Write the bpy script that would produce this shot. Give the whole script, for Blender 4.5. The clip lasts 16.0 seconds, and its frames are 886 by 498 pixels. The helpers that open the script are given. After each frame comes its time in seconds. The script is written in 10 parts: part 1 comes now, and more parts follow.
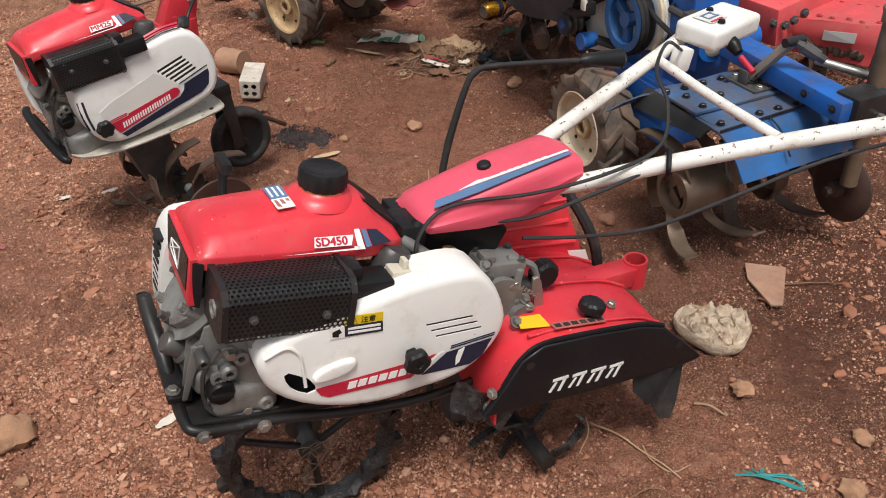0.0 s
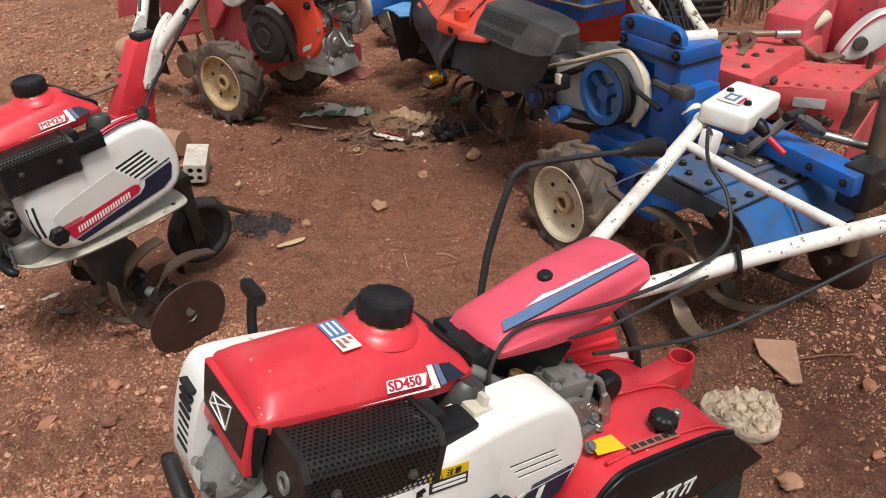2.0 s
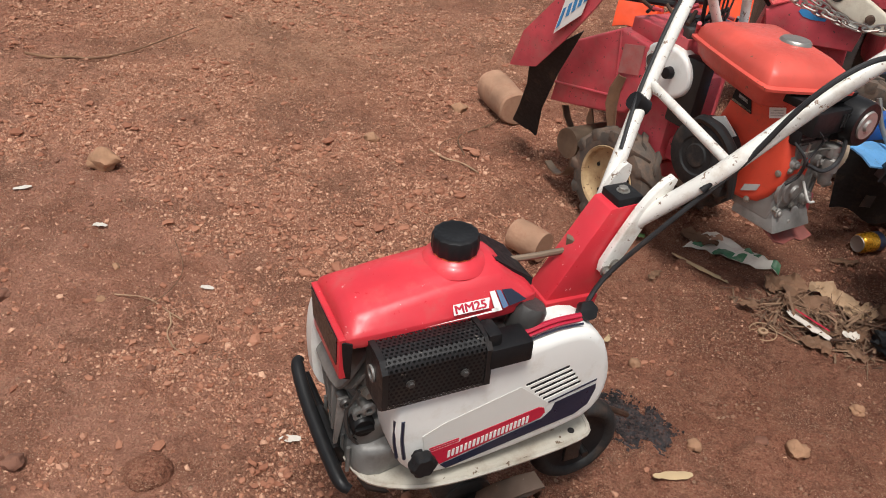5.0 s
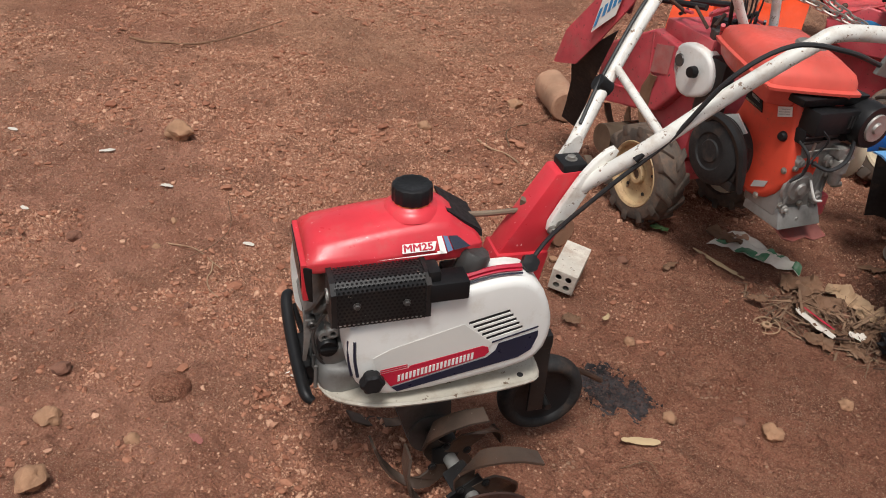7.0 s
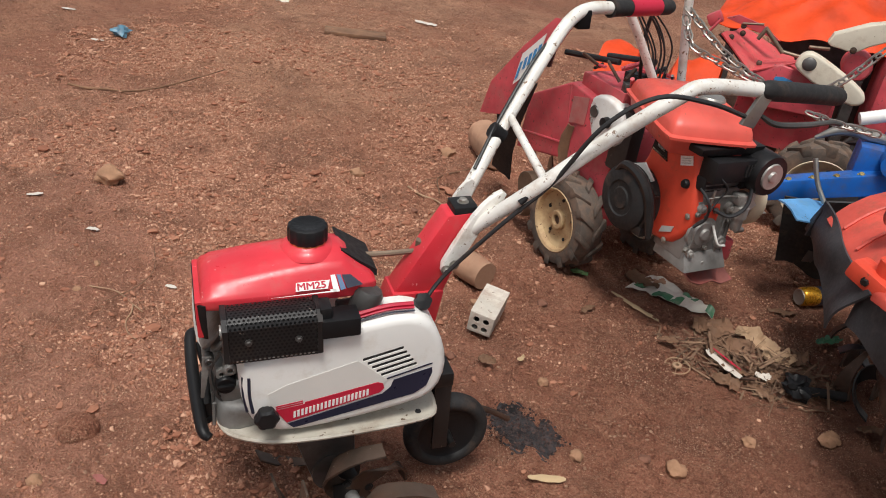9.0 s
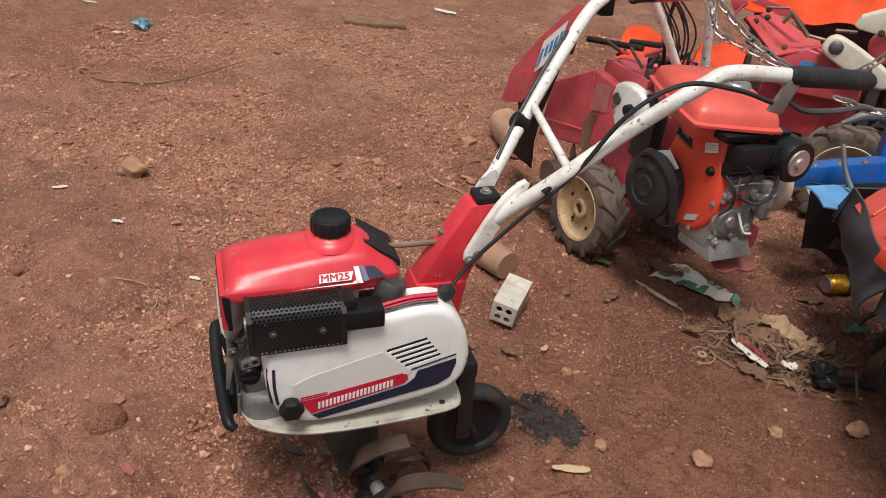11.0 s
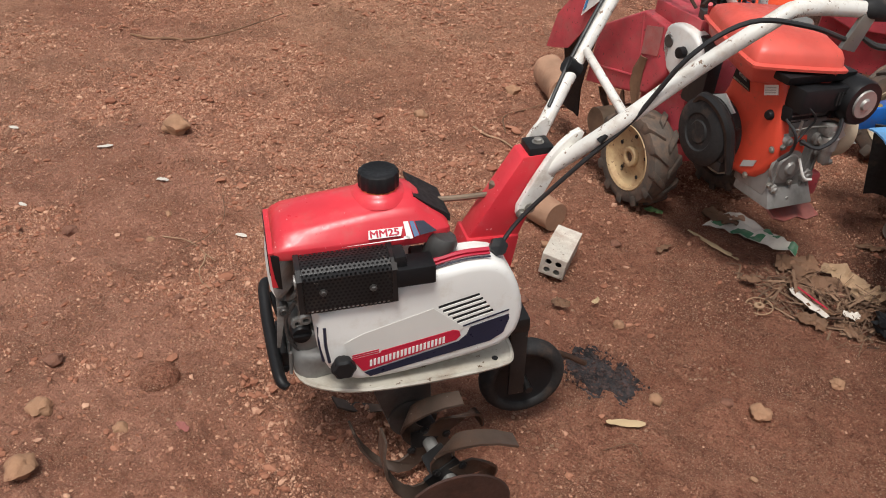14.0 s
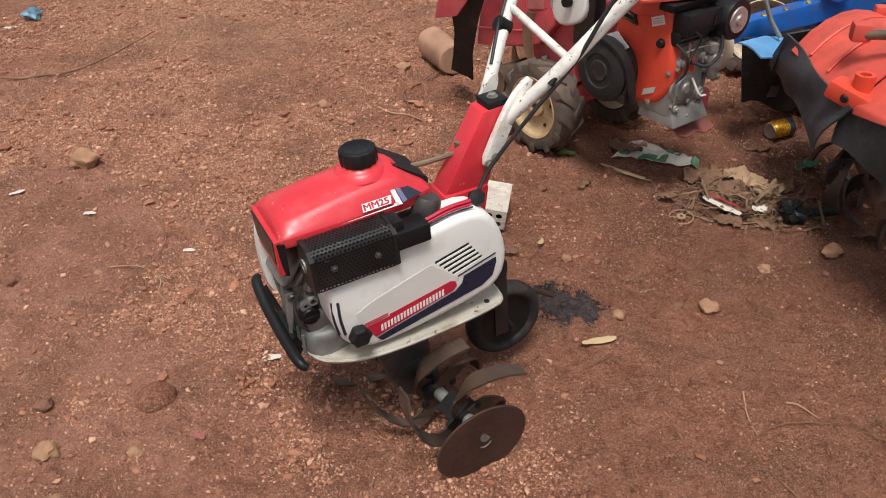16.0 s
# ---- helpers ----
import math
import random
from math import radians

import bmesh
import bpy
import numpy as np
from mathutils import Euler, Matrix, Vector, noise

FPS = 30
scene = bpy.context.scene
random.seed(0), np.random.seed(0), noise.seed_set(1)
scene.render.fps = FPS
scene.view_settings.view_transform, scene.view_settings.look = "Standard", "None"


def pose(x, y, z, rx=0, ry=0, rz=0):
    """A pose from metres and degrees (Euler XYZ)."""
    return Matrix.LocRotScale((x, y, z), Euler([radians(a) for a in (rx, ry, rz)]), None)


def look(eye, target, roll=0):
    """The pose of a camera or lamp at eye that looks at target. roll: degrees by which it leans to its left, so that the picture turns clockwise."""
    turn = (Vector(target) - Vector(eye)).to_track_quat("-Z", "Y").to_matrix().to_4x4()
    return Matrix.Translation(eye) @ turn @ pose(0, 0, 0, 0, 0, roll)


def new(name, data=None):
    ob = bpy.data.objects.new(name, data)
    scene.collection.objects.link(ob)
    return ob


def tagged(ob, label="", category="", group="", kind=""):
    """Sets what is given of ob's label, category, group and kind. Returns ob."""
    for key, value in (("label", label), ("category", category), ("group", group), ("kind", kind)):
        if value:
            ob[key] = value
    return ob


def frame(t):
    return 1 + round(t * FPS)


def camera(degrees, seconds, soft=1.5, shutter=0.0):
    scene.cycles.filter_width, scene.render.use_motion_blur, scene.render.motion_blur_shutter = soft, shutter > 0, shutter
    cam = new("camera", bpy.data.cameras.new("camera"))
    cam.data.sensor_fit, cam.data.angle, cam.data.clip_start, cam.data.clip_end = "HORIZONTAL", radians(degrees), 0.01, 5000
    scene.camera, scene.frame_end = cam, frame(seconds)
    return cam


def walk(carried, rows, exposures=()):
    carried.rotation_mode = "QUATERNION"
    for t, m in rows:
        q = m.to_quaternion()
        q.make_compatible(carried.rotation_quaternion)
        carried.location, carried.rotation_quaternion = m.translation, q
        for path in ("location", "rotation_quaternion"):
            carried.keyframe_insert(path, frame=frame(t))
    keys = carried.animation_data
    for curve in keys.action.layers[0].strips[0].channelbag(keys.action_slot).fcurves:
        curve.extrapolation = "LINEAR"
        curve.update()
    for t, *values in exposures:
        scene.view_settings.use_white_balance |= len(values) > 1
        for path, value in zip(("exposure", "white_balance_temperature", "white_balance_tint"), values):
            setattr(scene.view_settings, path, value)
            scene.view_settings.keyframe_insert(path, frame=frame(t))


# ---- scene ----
cam = camera(57.2, 16.0, 1.0)
PATH = [
    (0, (0.146, 0.075, 1.229), (0.065, 1.719, 0.092), -2.9),
    (0.5, (0.121, 0.05, 1.232), (-0.016, 1.712, 0.128), -2.5),
    (1, (0.099, 0.117, 1.231), (0.042, 1.812, 0.171), -3.4),
    (1.5, (0.061, 0.206, 1.237), (0.119, 1.914, 0.198), -2.8),
    (2, (-0.076, 0.255, 1.244), (0.088, 1.957, 0.206), -1.7),
    (2.5, (-0.27, 0.289, 1.262), (0.023, 1.967, 0.215), -2.6),
    (3, (-0.413, 0.47, 1.243), (-0.012, 2.115, 0.179), -4.7),
    (3.5, (-0.529, 0.645, 1.255), (-0.089, 2.282, 0.194), -2.3),
    (4, (-0.674, 0.806, 1.287), (-0.323, 2.486, 0.26), 3.8),
    (4.5, (-0.693, 0.996, 1.246), (-0.709, 2.707, 0.211), 7.0),
    (4.7, (-0.661, 1.06, 1.252), (-0.883, 2.743, 0.194), 8.1),
    (6.8, (-0.347, 0.951, 1.314), (-0.948, 2.539, 0.255), 8.0),
    (7, (-0.306, 0.946, 1.306), (-0.915, 2.523, 0.237), 7.4),
    (7.5, (-0.231, 0.958, 1.304), (-0.841, 2.529, 0.228), 5.9),
    (8, (-0.202, 0.948, 1.335), (-0.804, 2.575, 0.34), 7.4),
    (8.5, (-0.189, 0.949, 1.339), (-0.758, 2.618, 0.395), 9.2),
    (9, (-0.177, 0.943, 1.333), (-0.737, 2.609, 0.379), 8.8),
    (9.5, (-0.181, 0.936, 1.332), (-0.753, 2.586, 0.359), 8.5),
    (9.7, (-0.187, 0.932, 1.332), (-0.771, 2.57, 0.345), 8.4),
    (11.8, (-0.183, 0.959, 1.335), (-0.78, 2.595, 0.352), 7.6),
    (12, (-0.185, 0.96, 1.343), (-0.776, 2.621, 0.398), 8.5),
    (12.5, (-0.192, 0.956, 1.346), (-0.756, 2.657, 0.458), 11.2),
    (13, (-0.197, 0.967, 1.329), (-0.754, 2.633, 0.373), 10.4),
    (13.5, (-0.204, 0.979, 1.318), (-0.802, 2.579, 0.277), 8.0),
    (14, (-0.214, 0.975, 1.313), (-0.868, 2.516, 0.218), 5.2),
    (14.5, (-0.229, 0.973, 1.287), (-0.922, 2.456, 0.138), 2.0),
    (15, (-0.258, 0.934, 1.305), (-0.884, 2.431, 0.136), -1.0),
    (15.5, (-0.331, 0.879, 1.316), (-0.816, 2.445, 0.171), -2.0),
    (16, (-0.356, 0.793, 1.327), (-0.728, 2.412, 0.214), -0.9),
]
walk(cam, [(t, look(eye, target, roll)) for t, eye, target, roll in PATH], ((0, 0.75), (3, 0.75), (4, 0.81), (4.5, 0.78), (7, 0.60), (9, 0.65), (12, 0.65), (12.5, 0.60), (13, 0.50), (13.5, 0.54), (14.5, 0.76), (16, 0.76)))

# ---- world, sun, exposure ----
world = bpy.data.worlds.new("sky")
scene.world = world
world.use_nodes = True
wn = world.node_tree
bg = wn.nodes["Background"]
sky = wn.nodes.new("ShaderNodeTexSky")
sky.sky_type, sky.sun_disc = "NISHITA", False
sky.sun_elevation, sky.sun_rotation = radians(65), radians(173)
sky.dust_density, sky.air_density = 3.0, 1.0
haze = wn.nodes.new("ShaderNodeHueSaturation")  # thin overcast: the blue is washed out
haze.inputs["Saturation"].default_value = 0.30
wn.links.new(sky.outputs[0], haze.inputs["Color"])
wn.links.new(haze.outputs[0], bg.inputs[0])
bg.inputs[1].default_value = 0.068
sun = new("sun", bpy.data.lights.new("sun", "SUN"))
sun.data.energy, sun.data.angle, sun.data.color = 1.9, radians(18), (1.0, 0.965, 0.925)
sun.matrix_world = look((0, 0, 0), (-0.05, 0.36, -0.93))


# ---- materials ----
def mix_rgb(nt, fac, a, b, blend="MIX"):
    n = nt.nodes.new("ShaderNodeMix")
    n.data_type, n.blend_type = "RGBA", blend
    for i, v in ((0, fac), (6, a), (7, b)):
        if isinstance(v, (int, float)):
            n.inputs[i].default_value = v
        elif isinstance(v, tuple):
            n.inputs[i].default_value = (*v, 1)
        else:
            nt.links.new(v, n.inputs[i])
    return n.outputs[2]


def tex_noise(nt, co, scale, detail=4, rough=0.55):
    n = nt.nodes.new("ShaderNodeTexNoise")
    n.inputs["Scale"].default_value, n.inputs["Detail"].default_value, n.inputs["Roughness"].default_value = scale, detail, rough
    nt.links.new(co, n.inputs["Vector"])
    return n.outputs[0]


def ramp(nt, fac, a, b, lo=0.0, hi=1.0):
    n = nt.nodes.new("ShaderNodeMapRange")
    n.inputs["From Min"].default_value, n.inputs["From Max"].default_value = a, b
    n.inputs["To Min"].default_value, n.inputs["To Max"].default_value = lo, hi
    nt.links.new(fac, n.inputs["Value"])
    return n.outputs[0]


def blank(name):
    m = bpy.data.materials.new(name)
    m.use_nodes = True
    nt = m.node_tree
    p = nt.nodes["Principled BSDF"]
    co = nt.nodes.new("ShaderNodeTexCoord").outputs["Object"]
    return m, nt, p, co


SOIL = (0.20, 0.075, 0.042)


def surf(name, col, rough=0.45, metal=0.0, var=0.12, dirt=0.25, dirt_col=SOIL, chip=0.0, chip_col=(0.06, 0.035, 0.025), bump=0.05, scale=1.0, spec=0.5, coat=0.0):
    """Painted, plastic, rubber or metal surface: broad tone drift, soil film in patches, chips, fine relief."""
    m, nt, p, co = blank(name)
    big = tex_noise(nt, co, 7 * scale, 3)
    fine = tex_noise(nt, co, 90 * scale, 5, 0.6)
    dark = tuple(c * (1 - 2.2 * var) for c in col)
    light = tuple(min(1, c * (1 + var) + 0.02 * var) for c in col)
    c = mix_rgb(nt, ramp(nt, big, 0.3, 0.7), dark, light)
    if dirt:
        d = tex_noise(nt, co, 16 * scale, 8, 0.68)
        c = mix_rgb(nt, ramp(nt, d, 0.62 - 0.3 * dirt, 0.86 - 0.2 * dirt, 0, min(0.9, 0.25 + dirt)), c, dirt_col)
    if chip:
        k = tex_noise(nt, co, 55 * scale, 6, 0.7)
        k2 = ramp(nt, k, 0.70 - 0.20 * chip, 0.715 - 0.20 * chip)
        c = mix_rgb(nt, k2, c, chip_col)
    nt.links.new(c, p.inputs["Base Color"])
    nt.links.new(ramp(nt, fine, 0.25, 0.75, max(0.03, rough - 0.12), min(1, rough + 0.14)), p.inputs["Roughness"])
    p.inputs["Metallic"].default_value = metal
    p.inputs["Specular IOR Level"].default_value = spec
    p.inputs["Coat Weight"].default_value = coat
    b = nt.nodes.new("ShaderNodeBump")
    b.inputs["Strength"].default_value, b.inputs["Distance"].default_value = bump, 0.004
    nt.links.new(fine, b.inputs["Height"])
    nt.links.new(b.outputs[0], p.inputs["Normal"])
    return m


RED = surf("red enamel", (0.66, 0.034, 0.050), 0.36, dirt=0.36, dirt_col=(0.48, 0.13, 0.11), var=0.12, chip=0.16, chip_col=(0.78, 0.42, 0.40), bump=0.05, coat=0.05)
RED_FADED = surf("faded pink-red paint", (0.72, 0.085, 0.135), 0.48, dirt=0.12, var=0.10, chip=0.04, chip_col=(0.8, 0.5, 0.5))
RED_OLD = surf("dull dusty red paint", (0.61, 0.078, 0.098), 0.50, dirt=0.45, dirt_col=(0.38, 0.15, 0.13), var=0.18, chip=0.38, chip_col=(0.10, 0.05, 0.04))
RED_DUSTY = surf("sun-faded dusty red paint", (0.62, 0.078, 0.085), 0.52, dirt=0.45, dirt_col=(0.34, 0.16, 0.12), var=0.12, chip=0.30, chip_col=(0.16, 0.07, 0.05))
WHITE_DIRTY = surf("yellowed scuffed white plastic", (0.66, 0.60, 0.48), 0.45, dirt=0.35, dirt_col=(0.30, 0.20, 0.12), var=0.08, chip=0.2, chip_col=(0.18, 0.12, 0.08))
KNOB = surf("pale yellowed plastic cap", (0.72, 0.70, 0.50), 0.4, dirt=0.1, dirt_col=(0.4, 0.32, 0.2), var=0.05)
ORANGE = surf("orange-red engine paint", (0.72, 0.072, 0.035), 0.42, dirt=0.30, var=0.10, chip=0.22, chip_col=(0.16, 0.07, 0.04))
ORANGE_FADED = surf("bleached orange tank paint", (0.70, 0.100, 0.072), 0.40, dirt=0.30, dirt_col=(0.40, 0.13, 0.09), var=0.10, chip=0.22, chip_col=(0.20, 0.09, 0.05))
GUARD_GREY = surf("dusty grey-black guard", (0.046, 0.043, 0.041), 0.50, dirt=0.35, dirt_col=(0.12, 0.095, 0.08), var=0.2, bump=0.15)
BLUE_TANK = surf("rust-blistered blue paint", (0.012, 0.140, 0.52), 0.34, dirt=0.30, dirt_col=(0.14, 0.12, 0.12), var=0.12, chip=0.80, chip_col=(0.13, 0.075, 0.05), scale=0.5)
TUBE_RUSTY = surf("rust-blistered white enamel", (0.72, 0.68, 0.60), 0.45, dirt=0.40, dirt_col=(0.34, 0.19, 0.10), var=0.1, chip=0.72, chip_col=(0.15, 0.075, 0.04), scale=0.6)
FADED_ORANGE = surf("sun-bleached orange paint", (0.66, 0.090, 0.062), 0.55, dirt=0.34, var=0.12, chip=0.18, chip_col=(0.30, 0.12, 0.08))
TARP = surf("orange tarpaulin", (0.70, 0.062, 0.010), 0.62, dirt=0.10, dirt_col=(0.42, 0.05, 0.02), var=0.14, bump=0.08, spec=0.25)
WHITE = surf("off-white plastic", (0.79, 0.785, 0.745), 0.40, dirt=0.32, dirt_col=(0.50, 0.42, 0.32), var=0.04, chip=0.10, chip_col=(0.25, 0.2, 0.15), bump=0.03)
WHITE_TUBE = surf("chipped white tube enamel", (0.78, 0.765, 0.71), 0.38, dirt=0.42, dirt_col=(0.36, 0.24, 0.14), var=0.06, chip=0.44, chip_col=(0.20, 0.12, 0.07), scale=1.5)
RIM_RUST = surf("rust-stained cream paint", (0.52, 0.37, 0.20), 0.6, dirt=0.62, dirt_col=(0.26, 0.12, 0.05), var=0.12, chip=0.45, chip_col=(0.12, 0.06, 0.03))
CREAM = surf("cream wheel paint", (0.66, 0.56, 0.40), 0.48, dirt=0.42, dirt_col=(0.36, 0.20, 0.10), var=0.08, chip=0.25, chip_col=(0.15, 0.08, 0.04))
BLUE = surf("blue tractor paint", (0.007, 0.115, 0.44), 0.40, dirt=0.50, dirt_col=(0.10, 0.07, 0.055), var=0.14, chip=0.28, chip_col=(0.08, 0.05, 0.035))
BLUE_GRIME = surf("grimy dull blue paint", (0.018, 0.115, 0.33), 0.45, dirt=0.55, dirt_col=(0.075, 0.075, 0.075), var=0.16, chip=0.40, chip_col=(0.10, 0.075, 0.06))
BLUE_DULL = surf("scuffed blue plate", (0.045, 0.115, 0.245), 0.46, dirt=0.78, dirt_col=(0.115, 0.092, 0.080), var=0.2, chip=0.30, chip_col=(0.13, 0.07, 0.045))
BLUE_WORN = surf("scraped blue paint", (0.008, 0.125, 0.46), 0.42, dirt=0.50, dirt_col=(0.12, 0.10, 0.09), var=0.14, chip=0.45, chip_col=(0.12, 0.09, 0.07))
LIGHT_BLUE = surf("bleached blue plate", (0.13, 0.36, 0.66), 0.5, dirt=0.35, dirt_col=(0.2, 0.16, 0.13), var=0.12, chip=0.3)
BLACK = surf("black plastic", (0.010, 0.010, 0.011), 0.44, dirt=0.08, dirt_col=(0.06, 0.042, 0.032), var=0.2, spec=0.25)
BLACK_GLOSS = surf("glossy black panel", (0.008, 0.009, 0.012), 0.34, dirt=0.06, dirt_col=(0.08, 0.06, 0.05), var=0.2, bump=0.01)
BLACK_PLATE = surf("scuffed black plate", (0.006, 0.006, 0.008), 0.38, dirt=0.08, dirt_col=(0.05, 0.04, 0.035), var=0.2, bump=0.02, spec=0.3)
WORN_PRINT = surf("rubbed-off print", (0.34, 0.11, 0.09), 0.6, dirt=0.4, dirt_col=(0.5, 0.06, 0.05), var=0.2)
PLATE_DIRTY = surf("grimy white plate", (0.48, 0.45, 0.38), 0.5, dirt=0.55, dirt_col=(0.20, 0.14, 0.09), var=0.12, chip=0.3, chip_col=(0.12, 0.08, 0.05))
BLACK_STEEL = surf("sooty black steel", (0.018, 0.017, 0.017), 0.40, metal=0.2, dirt=0.20, dirt_col=(0.09, 0.058, 0.04), var=0.25, chip=0.15, chip_col=(0.16, 0.14, 0.12))
RUBBER = surf("worn rubber", (0.014, 0.0135, 0.0135), 0.72, dirt=0.24, dirt_col=(0.17, 0.10, 0.065), var=0.2, bump=0.15)
TYRE = surf("dusty tyre rubber", (0.090, 0.072, 0.058), 0.85, dirt=0.65, dirt_col=(0.22, 0.135, 0.090), var=0.2, bump=0.25)
MAT_RUBBER = surf("grey dusty rubber sheet", (0.052, 0.054, 0.060), 0.62, dirt=0.30, dirt_col=(0.13, 0.11, 0.10), var=0.22, bump=0.2)
ALU = surf("dirty cast aluminium", (0.27, 0.265, 0.25), 0.46, metal=0.35, dirt=0.48, dirt_col=(0.075, 0.06, 0.05), var=0.18, bump=0.2)
ALU_LIGHT = surf("dusty cast aluminium", (0.38, 0.365, 0.34), 0.45, metal=0.45, dirt=0.42, dirt_col=(0.12, 0.085, 0.065), var=0.18, bump=0.2)
ALU_DARK = surf("oily cast housing", (0.115, 0.11, 0.105), 0.42, metal=0.45, dirt=0.5, dirt_col=(0.035, 0.03, 0.026), var=0.25, bump=0.2)
STEEL = surf("dull zinc steel", (0.42, 0.40, 0.36), 0.38, metal=0.8, dirt=0.30, dirt_col=(0.14, 0.09, 0.06), var=0.15)
RUST = surf("rusty worn tine steel", (0.105, 0.066, 0.048), 0.55, metal=0.45, dirt=0.45, dirt_col=(0.17, 0.085, 0.05), var=0.3, chip=0.25, chip_col=(0.26, 0.22, 0.19), bump=0.25)
RUST_DISC = surf("rust-brown disc steel", (0.075, 0.042, 0.034), 0.50, metal=0.25, dirt=0.35, dirt_col=(0.16, 0.075, 0.048), var=0.2, bump=0.2)
RUST_TINE = surf("worn dark tine steel", (0.125, 0.088, 0.068), 0.42, metal=0.55, dirt=0.40, dirt_col=(0.17, 0.085, 0.05), var=0.3, chip=0.2, chip_col=(0.30, 0.26, 0.22), bump=0.2)
RUST_PALE = surf("soil-polished tine steel", (0.25, 0.185, 0.13), 0.45, metal=0.5, dirt=0.4, dirt_col=(0.14, 0.08, 0.05), var=0.25, bump=0.15)
OILY = surf("clotted oily soil", (0.018, 0.017, 0.017), 0.30, dirt=0.42, dirt_col=(0.17, 0.155, 0.145), var=0.3, bump=0.8, scale=2)
LAMP_WHITE = surf("print white", (0.80, 0.79, 0.75), 0.4, dirt=0.05, dirt_col=(0.4, 0.3, 0.2), var=0.03)
PRINT_RED = surf("print red", (0.50, 0.015, 0.045), 0.35, dirt=0.04, var=0.05)
PRINT_NAVY = surf("print navy", (0.012, 0.017, 0.040), 0.35, dirt=0.06, dirt_col=(0.2, 0.15, 0.12), var=0.1)
PRINT_BLUE = surf("print grey-blue", (0.10, 0.18, 0.32), 0.4, dirt=0.06, dirt_col=(0.4, 0.4, 0.45), var=0.1)
PRINT_SKY = surf("print light blue", (0.05, 0.26, 0.55), 0.4, dirt=0.05, var=0.08)
PRINT_GREY = surf("print light grey", (0.46, 0.45, 0.43), 0.4, dirt=0.08, dirt_col=(0.3, 0.24, 0.18), var=0.05)
PRINT_PALE = surf("print pale grey", (0.68, 0.665, 0.62), 0.4, dirt=0.08, dirt_col=(0.4, 0.34, 0.28), var=0.04)
PRINT_YELLOW = surf("print yellow", (0.72, 0.50, 0.015), 0.4, dirt=0.12, dirt_col=(0.3, 0.2, 0.06), var=0.06)
BRASS = surf("greasy brass", (0.60, 0.42, 0.15), 0.3, metal=0.85, dirt=0.2, dirt_col=(0.1, 0.06, 0.03))
# Near-black that stands in for the shade inside slots, holes and hollows.
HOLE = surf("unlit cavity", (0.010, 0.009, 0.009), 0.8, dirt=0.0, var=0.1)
CABLE = surf("black cable sheath", (0.020, 0.020, 0.021), 0.45, dirt=0.16, dirt_col=(0.1, 0.07, 0.05), var=0.15)
CONCRETE = surf("pale cement brick", (0.62, 0.57, 0.49), 0.9, dirt=0.48, dirt_col=(0.27, 0.14, 0.09), var=0.14, bump=0.9, chip=0.4, chip_col=(0.25, 0.2, 0.16))
CLAY = surf("fired clay", (0.42, 0.24, 0.15), 0.9, dirt=0.4, dirt_col=(0.24, 0.10, 0.06), var=0.15, bump=0.5)
STONE = surf("tan stone", (0.42, 0.23, 0.13), 0.9, dirt=0.45, dirt_col=(0.24, 0.11, 0.07), var=0.2, bump=0.7, scale=2)
STONE_RED = surf("laterite stone", (0.27, 0.12, 0.075), 0.92, dirt=0.5, dirt_col=(0.16, 0.065, 0.04), var=0.25, bump=0.8, scale=2)
STONE_PALE = surf("pale chalky stone", (0.63, 0.51, 0.38), 0.9, dirt=0.55, dirt_col=(0.33, 0.19, 0.11), var=0.15, bump=0.9, scale=1.6)
WOOD = surf("bleached wood sliver", (0.58, 0.42, 0.24), 0.8, dirt=0.3, dirt_col=(0.30, 0.16, 0.09), var=0.15, bump=0.3)
DRY_LEAF = surf("dry leaf", (0.22, 0.115, 0.062), 0.8, dirt=0.5, dirt_col=(0.11, 0.052, 0.032), var=0.25, bump=0.3)
PAPER = surf("dirty paper", (0.66, 0.60, 0.52), 0.75, dirt=0.3, dirt_col=(0.35, 0.2, 0.13), var=0.08)
TWINE = surf("teal twine", (0.03, 0.25, 0.25), 0.8, dirt=0.2)
GREEN = surf("grass blade", (0.060, 0.125, 0.030), 0.7, dirt=0.2, dirt_col=(0.14, 0.13, 0.04), var=0.25)
GREEN_PRINT = surf("print green", (0.05, 0.20, 0.09), 0.5, dirt=0.3, dirt_col=(0.4, 0.35, 0.3), var=0.2)
ASH = surf("burnt oily ash", (0.030, 0.026, 0.028), 0.8, dirt=0.48, dirt_col=(0.155, 0.090, 0.075), var=0.4, bump=1.0, scale=4)


